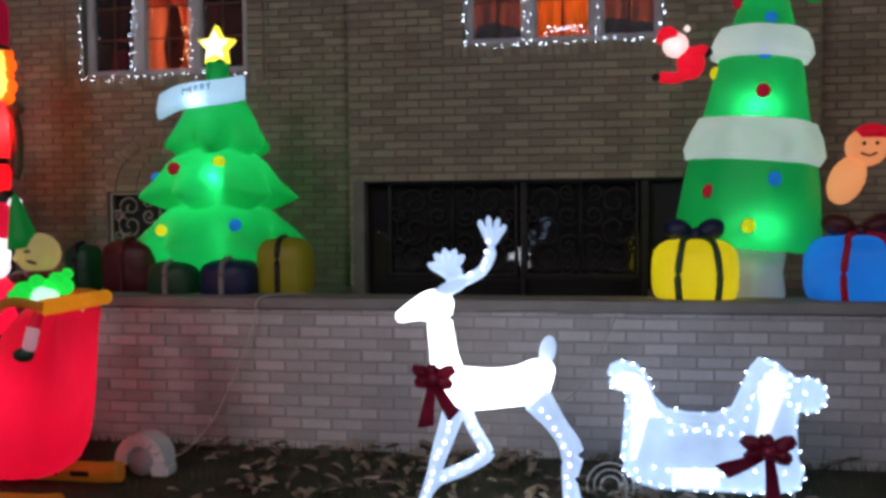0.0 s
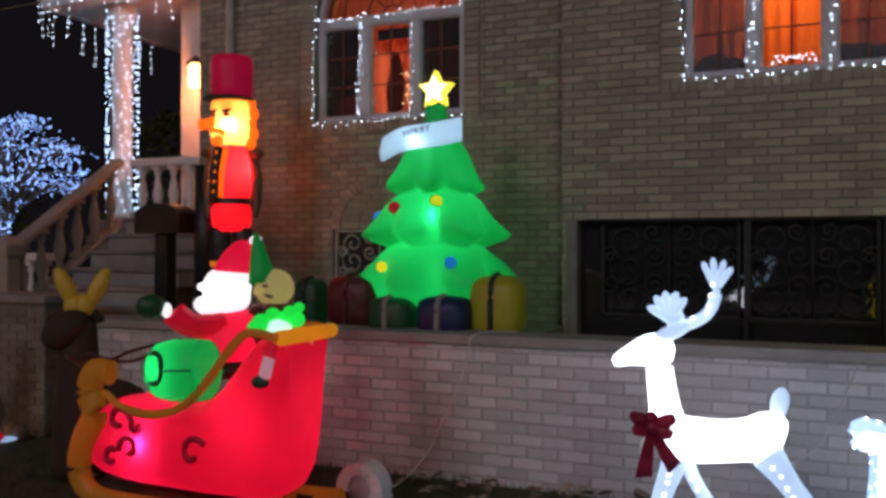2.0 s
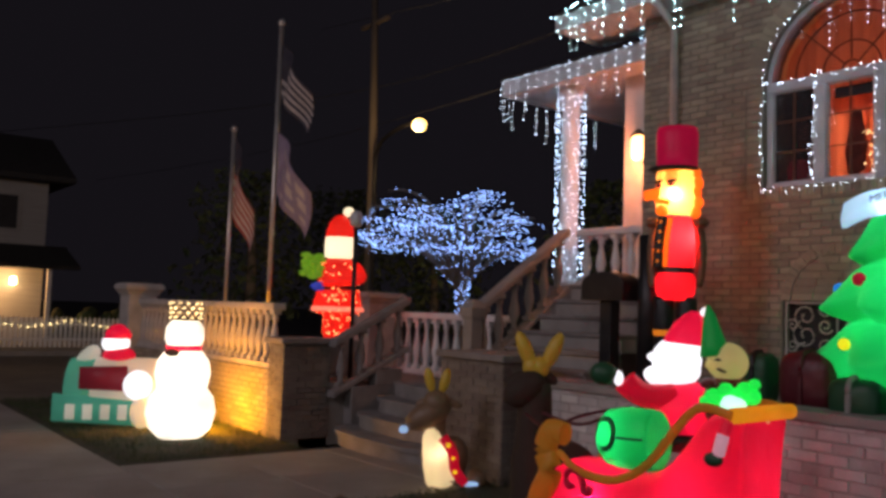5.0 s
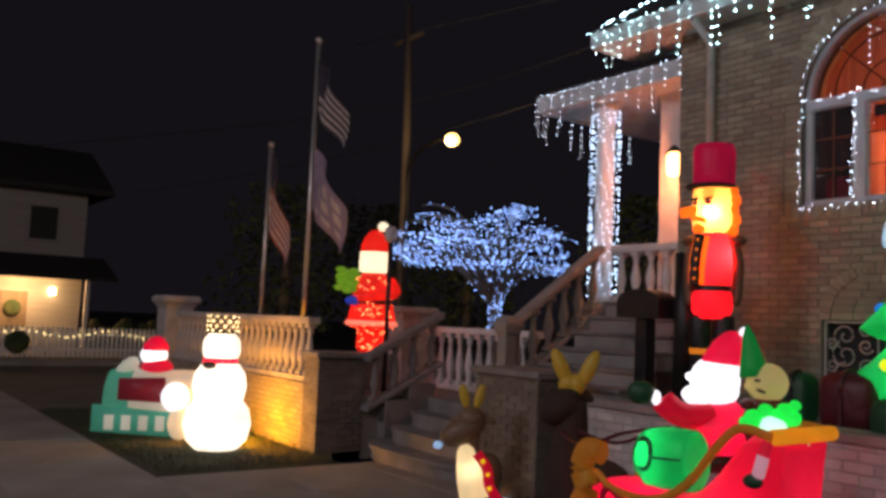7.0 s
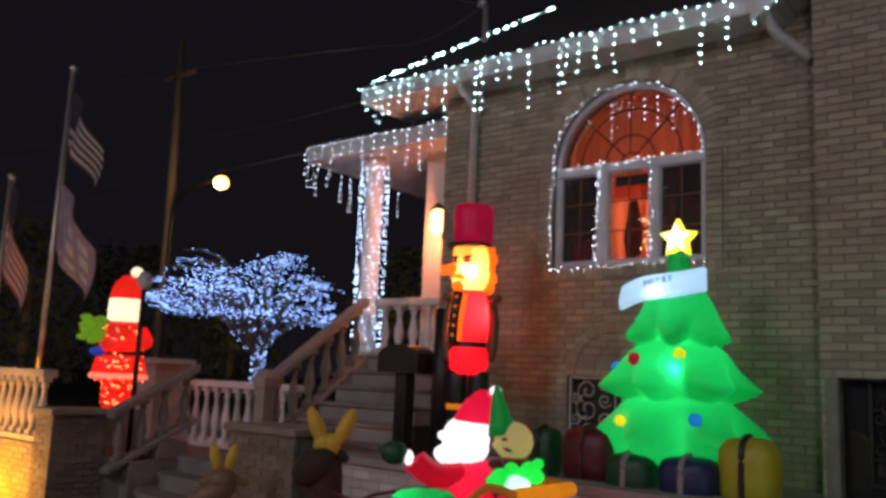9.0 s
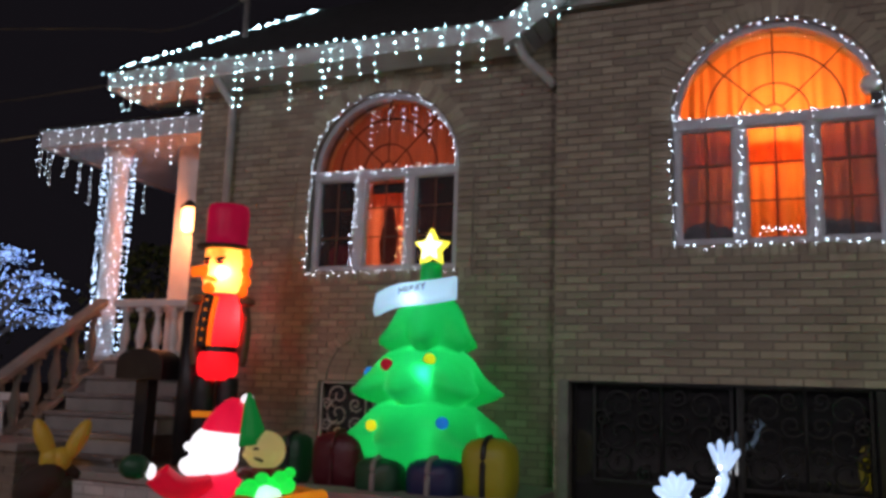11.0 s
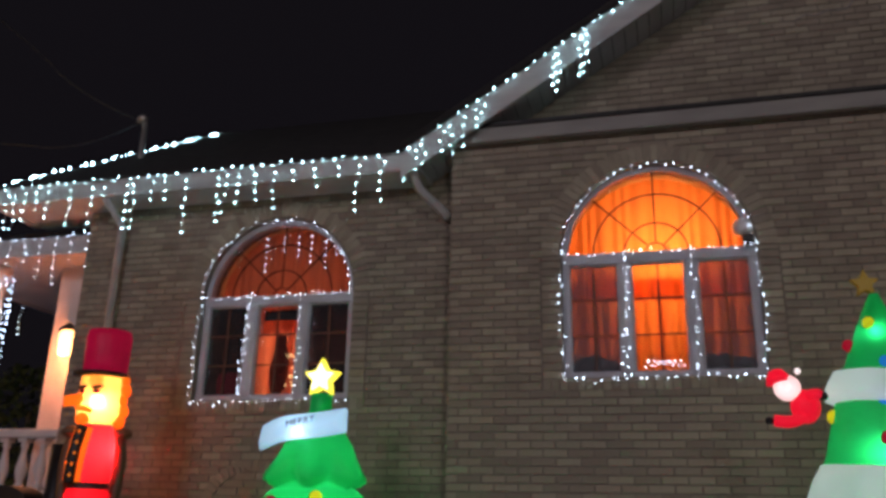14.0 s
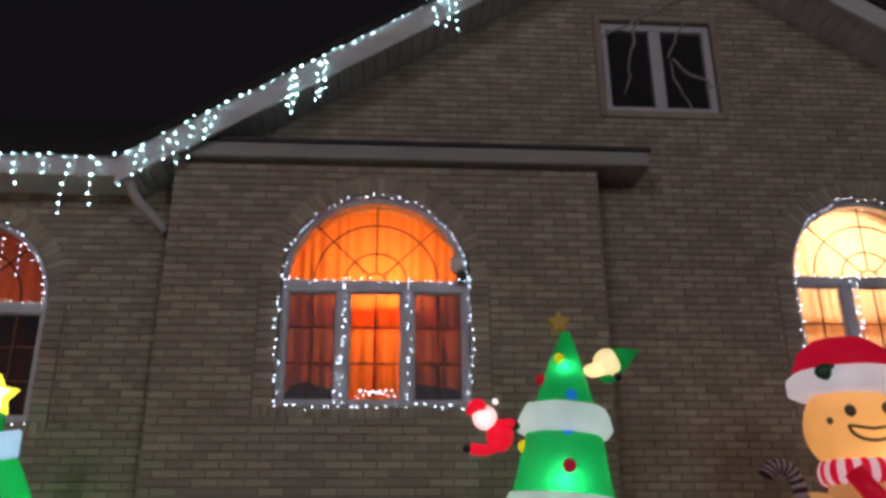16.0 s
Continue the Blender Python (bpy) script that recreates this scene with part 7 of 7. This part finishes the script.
def flag(name, loc, height, cloths, label):
    base = thing(name, loc, label, "flagpole", "flagpoles")
    bm = bmesh.new()
    tube(bm, [(0, 0, 0), (0, 0, height)], 0.032, 10)
    part("pole", bm, M_STEEL, base)
    bm = bmesh.new()
    blob(bm, (0, 0, height + 0.035), 0.05, 0, 12)
    part("finial", bm, M_STEEL, base)
    for kind, top, drop, w, droop in cloths:
        nU, nV = 26, 22
        mats = [surface(kind + "_red_cloth" + name, (0.36, 0.09, 0.10), (0.44, 0.12, 0.12), 6, 0.85, 0.1), surface(kind + "_white_cloth" + name, (0.55, 0.52, 0.52), (0.65, 0.62, 0.62), 6, 0.85, 0.1),
                surface(kind + "_dark_cloth" + name, (0.05, 0.05, 0.075), (0.08, 0.08, 0.11), 6, 0.85, 0.1), surface(kind + "_violet_cloth" + name, (0.30, 0.27, 0.40), (0.38, 0.34, 0.50), 6, 0.85, 0.1)]
        bm = bmesh.new()
        grid = []
        for i in range(nU + 1):
            u = i / nU
            col = []
            for j in range(nV + 1):
                v = j / nV
                x = w * (u * (1.0 - 0.12 * v)) * 0.9
                z = top - drop * v - droop * w * u * (0.55 + 0.45 * u) * (1 - 0.25 * v)
                y = 0.10 * math.sin(7 * u + 2.0 * v) * (0.25 + u)
                col.append(bm.verts.new((x + 0.03, y, z)))
            grid.append(col)
        for i in range(nU):
            for j in range(nV):
                u, v = i / nU, j / nV
                f = bm.faces.new((grid[i][j], grid[i][j + 1], grid[i + 1][j + 1], grid[i + 1][j]))
                f.smooth = True
                if kind == "striped":
                    mi = 2 if (u < 0.42 and v < 0.52) else (0 if int(v * 11) % 2 == 0 else 1)
                elif kind == "mono":
                    mi = 2 if (u < 0.42 and v < 0.52) else (2 if int(v * 11) % 2 == 0 else 1)
                else:
                    mi = 1 if (0.15 < v < 0.33 or 0.45 < v < 0.62 or 0.74 < v < 0.86) and 0.18 < u < 0.85 and int(u * 13) % 3 else 3
                f.material_index = mi
        bmesh.ops.solidify(bm, geom=bm.faces[:], thickness=0.003)
        part("flag", bm, mats, base)
    return base


flag("flagpole", (-11.38, 3.07, 0.66), 4.72, [("mono", 4.45, 0.75, 0.85, 0.95), ("lettered", 3.25, 0.85, 0.95, 0.95)], "tall metal flagpole with two drooping dark flags")
flag("flagpole", (-12.95, 3.15, 0.66), 3.50, [("striped", 3.42, 1.0, 0.66, 1.75)], "shorter metal flagpole with a drooping striped flag")

# far tree wrapped in lights
tree = thing("wrapped_tree", (-14.55, 9.0, 0.0), "bare spreading tree wrapped in blue-white lights", "tree")
random.seed(21)
bm = bmesh.new()
tube(bm, smooth_line([(0.1, 0, 0), (0.05, 0, 1.0), (0.0, 0, 1.9), (-0.05, 0, 2.35)], 4), [0.14] * 9 + [0.12] * 3 + [0.10], 10)
part("trunk", bm, M_WOOD, tree)
spots = []
for z in [1.45 + 0.012 * k for k in range(90)]:
    for q in range(2):
        a, w = random.uniform(0, 6.28), 0.14 + 0.75 * max(0, z - 2.0) ** 1.5
        spots.append((w * math.cos(a), w * math.sin(a), z))
# a flat, wide crown: limbs rise steeply, then bend out level into strands of lights
for k in range(64):
    a = 2 * math.pi * k * 0.381966 + random.uniform(-0.2, 0.2)
    lev = random.random() ** 1.25
    reach = 2.25 * (0.98 - 0.42 * lev ** 2.2) * random.uniform(0.72, 1.0)
    ex, ey, ez = reach * math.cos(a) - 0.22, reach * math.sin(a) - 0.38, 2.80 + 1.16 * lev + 0.12 * math.sin(3 * a + 1)
    pts = smooth_line([(0, 0, 1.9), (ex * 0.12, ey * 0.12, 2.25), (ex * 0.42, ey * 0.42, 2.45 + (ez - 2.45) * 0.80), (ex * 0.75, ey * 0.75, 2.5 + (ez - 2.5) * 1.02), (ex, ey, ez)], 5)
    bm = bmesh.new()
    tube(bm, pts, [0.045 - 0.0018 * i for i in range(len(pts))], 6)
    part("limb", bm, M_WOOD, tree)
    spots += along(pts[3:], 0.18, 0.05)
    # twig strands running round the crown
    for f in range(7):
        i = random.randint(10, len(pts) - 1)
        p = pts[i]
        rad, a0 = math.hypot(p.x, p.y), math.atan2(p.y, p.x)
        sweep, dz = random.uniform(0.25, 0.6) * random.choice((-1, 1)), random.uniform(-0.10, 0.12)
        arc = [(rad * math.cos(a0 + sweep * t / 5), rad * math.sin(a0 + sweep * t / 5), p.z + dz * t / 5) for t in range(6)]
        if not (0.1 < a0 + 2.2 < 0.8 and p.z > 3.3):
            spots += along(arc, 0.165, 0.04)
bulbs("light_string", spots, 0.0112, M_BULB_BLUE, tree)

# far street lamp, pole and wires
sl = thing("street_lamp", (-20.4, 12.0, -0.14), "glowing amber street lamp on a tall curved arm", "street lamp")
bm = bmesh.new()
tube(bm, smooth_line([(-3.6, 0.9, 0), (-3.6, 0.9, 5.5), (-3.3, 0.8, 6.9), (-1.6, 0.4, 7.2), (-0.2, 0.05, 7.1)], 5), 0.06, 8)
part("arm", bm, M_BLACK, sl)
bm = bmesh.new()
blob(bm, (0, 0, 7.0), (0.21, 0.21, 0.19), 0, 16)
part("globe", bm, glowing("street_lamp_glass", (1.0, 0.60, 0.18), 3.2), sl)
lamp("street_lamp_light", (-20.4, 11.6, 6.5), 220, (1.0, 0.62, 0.25), 0.3)
up = thing("utility_pole", (-24.3, 13.0, -0.14), "weathered wooden utility pole with a crossarm", "utility pole")
bm = bmesh.new()
tube(bm, [(0, 0, 0), (0, 0, 6), (-0.3, 0, 12.5)], [0.17, 0.15, 0.11], 10)
part("pole", bm, M_WOOD, up)
bm = bmesh.new()
box(bm, -1.0, 0.6, -0.06, 0.06, 11.2, 11.32, 0.01)
part("crossarm", bm, M_WOOD, up)
cable([(-60, 14, 9.5), (-40, 13.3, 8.2), (-24.6, 13, 7.6), (-12, 13.5, 8.2), (2, 15, 10.5)], 0.012, M_WIRE, "sagging dark overhead street cable", "overhead_cable")
cable([(-45, 3, 8.6), (-24.6, 13, 8.9), (-8, 13.5, 9.6)], 0.015, M_WIRE, "thin dark overhead street cable", "overhead_cable")
bm = bmesh.new()
tube(bm, [(0, 0, 0), (0, 0, 1.06)], 0.035, 8)
blob(bm, (-0.03, -0.03, 1.09), (0.08, 0.06, 0.06), 0, 10)
solo("service_mast", bm, M_STEEL, (-7.45, 6.6, 5.6), "thin metal service mast standing on the roof", "mast")
cable([(-7.5, 6.55, 6.66), (-9.0, 6.9, 7.6), (-12.2, 7.6, 10.2), (-30, 11.0, 24.0)], 0.012, M_WIRE, "dark service cable rising from the roof mast", "overhead_cable")
cable([(-7.5, 6.55, 6.62), (-9.2, 7.2, 6.75), (-12.6, 8.4, 7.75), (-30, 14.0, 12.5)], 0.010, M_WIRE, "thin dark cable leaving the roof mast", "overhead_cable")

# house across the side street
far = thing("house_across", (-37.5, 2.9, -0.1), "pale two-storey house with a lit porch across the street", "house")
bm = bmesh.new()
box(bm, -8, 0, -9, 3.2, 0, 6.2)
M_SIDING = surface("pale_siding", (0.30, 0.29, 0.28), (0.38, 0.37, 0.36), 2, 0.8, 0.2, streak=(0.2, 0.2, 8))
part("wall", bm, M_SIDING, far)
bm = bmesh.new()
prism(bm, [(-8.6, 6.2), (1.0, 6.2), (1.0, 6.4), (-3.5, 8.6), (-8.6, 6.4)], -9.5, 4.0)
part("roof", bm, M_ROOF, far)
bm = bmesh.new()
prism(bm, [(0.002, 3.7), (2.4, 2.85), (2.4, 2.70), (0.002, 2.9)], -9.2, 4.0)
part("porch_roof", bm, M_ROOF, far)
for y in (-1.5, 1.6):
    w = bmesh.new()
    box(w, 0.002, 0.10, y - 0.62, y + 0.62, 4.2, 5.7, 0.01)
    win = part("window", w, M_SIDING, far)
    w = bmesh.new()
    box(w, 0.101, 0.11, y - 0.5, y + 0.5, 4.3, 5.6)
    part("pane", w, M_DARK, win)
bm = bmesh.new()
box(bm, 0.002, 0.08, 0.2, 1.25, 0.1, 2.2, 0.01)
dr = part("door", bm, M_WOOD, far)
bm = bmesh.new()
lathe(bm, [(0.16, -0.04), (0.30, -0.04), (0.32, 0.0), (0.30, 0.04), (0.16, 0.04)], 18, (0.13, 0.72, 1.55), tilt=tilt_y(90))
part("wreath", bm, M_GRASS, dr)
for y in (-0.6, 2.1):
    bm = bmesh.new()
    lathe(bm, [(0.06, 2.0), (0.12, 2.05), (0.10, 2.3)], 8, (0.18, y, 0.1))
    part("porch_lamp", bm, glowing("far_lamp_glass", (1.0, 0.62, 0.25), 18), far)
lamp("far_porch_light", (-36.4, 3.8, 2.2), 260, (1.0, 0.52, 0.2), 0.2)
for k, y in enumerate((2.9, -4.0)):
    bm = bmesh.new()
    box(bm, 2.0, 2.15, y, y + 0.15, 0, 2.72, 0.01)
    part("porch_post", bm, M_WHITE, far)
random.seed(31)
bm = bmesh.new()
for _ in range(60):
    blob(bm, (random.uniform(-0.8, 0.8), random.uniform(-1.5, 1.5), random.uniform(0.2, 1.1)), random.uniform(0.15, 0.32), 0, 6)
solo("hedge", bm, M_GRASS, (-34.0, 7.5, -0.1), "clipped dark hedge before the far house", "hedge")

fence = thing("picket_fence", (-29.6, -3.0, -0.1), "white picket fence across the street hung with a wreath", "fence")
bm = bmesh.new()
prism(bm, [(-0.045, 0.08), (0.045, 0.08), (0.045, 0.98), (0.0, 1.06), (-0.045, 0.98)], -0.012, 0.012)
pk = mesh_of("picket", bm, M_WHITE)
rot = Matrix.Rotation(math.pi / 2, 4, "Z")
for k in range(76):
    ob = new("picket", pk)
    ob.parent = fence
    ob.matrix_local = Matrix.Translation((0, k * 0.145, 0)) @ rot
for z in (0.30, 0.78):
    bm = bmesh.new()
    box(bm, -0.06, -0.02, 0, 11.0, z, z + 0.08)
    part("rail", bm, M_WHITE, fence)
bm = bmesh.new()
lathe(bm, [(0.15, -0.05), (0.33, -0.06), (0.36, 0.0), (0.33, 0.06), (0.15, 0.05)], 18, (0.1, 5.6, 0.55), tilt=tilt_y(90))
part("wreath", bm, M_GRASS, fence)
bulbs("string_lights", along([(-29.5, -2.5 + k * 1.3, 0.85 - 0.25 * (k % 2)) for k in range(9)], 0.22, 0.02), 0.022, M_BULB_WARM, None)
tagged(bpy.data.objects["string_lights.007"], "warm lights draped along the picket fence", "string lights", "fence light strings")
slab_field("far_pavement", -33.5, -27.5, -12.0, 14.0, 2, 12, 0.0, "pale far pavement before the picket fence", "pavement")

# dark mass of bare trees behind the forecourt
random.seed(41)
for bx, by, s in ((-26.0, 17.0, 1.0), (-31.0, 12.0, 1.2), (-20.0, 20.0, 1.1), (-36.0, 19.0, 1.3)):
    t = thing("tree", (bx, by, -0.14), "dark evergreen tree far behind the forecourt", "tree", "far trees")
    bm = bmesh.new()
    tube(bm, [(0, 0, 0), (0.1, 0, 2.0 * s), (0, 0, 4.5 * s)], [0.22 * s, 0.17 * s, 0.06], 8)
    part("trunk", bm, M_WOOD, t)
    vs, fs = [], []
    for _ in range(1500):
        a, z = random.uniform(0, 6.28), random.uniform(1.0, 5.6) * s
        rr = 2.3 * s * math.sqrt(max(0.02, 1 - ((z / s - 3.0) / 2.8) ** 2)) * random.uniform(0.3, 1.0) * (1 + 0.25 * math.sin(3 * a + z))
        c = Vector((rr * math.cos(a), rr * math.sin(a), z))
        k = len(vs)
        for _q in range(3):
            vs.append(tuple(c + Vector([random.uniform(-0.2, 0.2) for _w in range(3)])))
        fs.append((k, k + 1, k + 2))
    me = bpy.data.meshes.new("crown")
    me.from_pydata(vs, [], fs)
    me.materials.append(M_GRASS)
    ob = new("crown", me)
    ob.parent = t
    tagged(ob, kind="stuff")


# ---- last details ----
# what hangs inside the rose window
bm = bmesh.new()
box(bm, -0.20, 0.20, 0, 0.01, 0, 0.10)
solo("blind", bm, M_DARK, (W1[0], MAIN + 0.20, 3.66), "rolled dark blind at the top of the window", "blind")
bm = bmesh.new()
prism(bm, [(-0.02, 0.62), (0.05, 0.58), (0.10, 0.30), (0.08, 0.05), (0.02, 0.0), (-0.07, 0.02), (-0.10, 0.22)], 0, 0.03, 0, 0.01)
solo("hanging_stocking", bm, surface("dark_red_felt", (0.10, 0.02, 0.012), (0.16, 0.03, 0.02), 8, 0.9, 0.3), (W1[0] - 0.02, MAIN + 0.22, 2.93), "dark red stocking hanging inside the window", "stocking")
random.seed(51)
bulbs("string_lights", [(W1[0] + 0.13 + random.gauss(0, 0.035), MAIN + 0.22, 2.96 + random.random() * 0.36) for _ in range(26)], 0.006, M_BULB_WARM, None)
tagged(bpy.data.objects["string_lights.008"], "cluster of tiny warm lights inside the window", "string lights", "window light strings")
# tiny bulbs behind the glass take the place of reflected sparkles
bulbs("string_lights", [(W2[0] - 0.14 + 0.024 * k, BAY + 0.25, 3.06 + 0.05 * abs(math.sin(k * 1.7))) for k in range(14)], 0.006, M_BULB, None)
tagged(bpy.data.objects["string_lights.009"], "short row of tiny bulbs imitating sparkles reflected low in the glass", "string lights", "window light strings")
# dark rounded lumps, made up to darken the foot of the side lights
for dx in (-0.53, 0.53):
    bm = bmesh.new()
    random.seed(60 + int(dx * 10))
    for _ in range(14):
        blob(bm, (random.uniform(-0.19, 0.19), random.uniform(-0.02, 0.02), random.uniform(0.0, 0.07) + 0.18 * max(0, dx * random.uniform(-0.19, 0.19))), random.uniform(0.08, 0.12), 0, 12)
    solo("cushion", bm, M_DARK, (W2[0] + dx, BAY + 0.27, 2.99), "made-up dark rounded lumps darkening the foot of the side light", "cushion", "sill cushions")

# a bare street tree whose twigs reach before the gable
random.seed(71)
bare = thing("bare_tree", (4.6, 0.9, 0.0), "bare grey street tree with thin twigs before the gable", "tree")
bm = bmesh.new()
tube(bm, smooth_line([(0, 0, 0), (0.05, 0, 1.6), (-0.1, 0.1, 3.2), (-0.5, 0.3, 4.6), (-0.9, 0.5, 6.0)], 4), [0.17 - 0.007 * i for i in range(17)], 10)
part("trunk", bm, M_WOOD, bare)
M_TWIG = surface("grey_bark", (0.22, 0.20, 0.19), (0.32, 0.30, 0.28), 8, 0.85, 0.3)
for pts in ([(-0.5, 0.3, 4.6), (-1.6, 1.0, 5.2), (-2.9, 1.8, 5.5), (-3.8, 2.1, 5.35), (-3.98, 2.1, 5.0), (-4.05, 2.1, 4.65)],
            [(-2.9, 1.8, 5.5), (-3.5, 2.1, 5.35), (-3.72, 2.1, 4.95), (-3.60, 2.1, 4.55), (-3.58, 2.1, 4.2)],
            [(-3.8, 2.1, 5.35), (-4.25, 2.1, 5.05), (-4.55, 2.1, 4.85), (-4.9, 2.1, 4.82)],
            [(-0.9, 0.5, 6.0), (-2.6, 1.4, 6.8), (-4.4, 2.0, 6.6), (-5.6, 2.2, 6.1), (-6.1, 2.2, 6.15)],
            [(-3.72, 2.1, 4.95), (-3.45, 2.1, 4.75), (-3.35, 2.1, 4.80)]):
    bm = bmesh.new()
    line = smooth_line([(x, y, z) for x, y, z in pts], 6)
    line = [p + Vector([random.uniform(-0.018, 0.018) for _ in range(3)]) for p in line]
    n = len(line)
    tube(bm, line, [(0.022 if pts[0][0] > -1 else 0.007) * (1 - i / n) + 0.0032 for i in range(n)], 6)
    part("limb", bm, M_TWIG, bare)
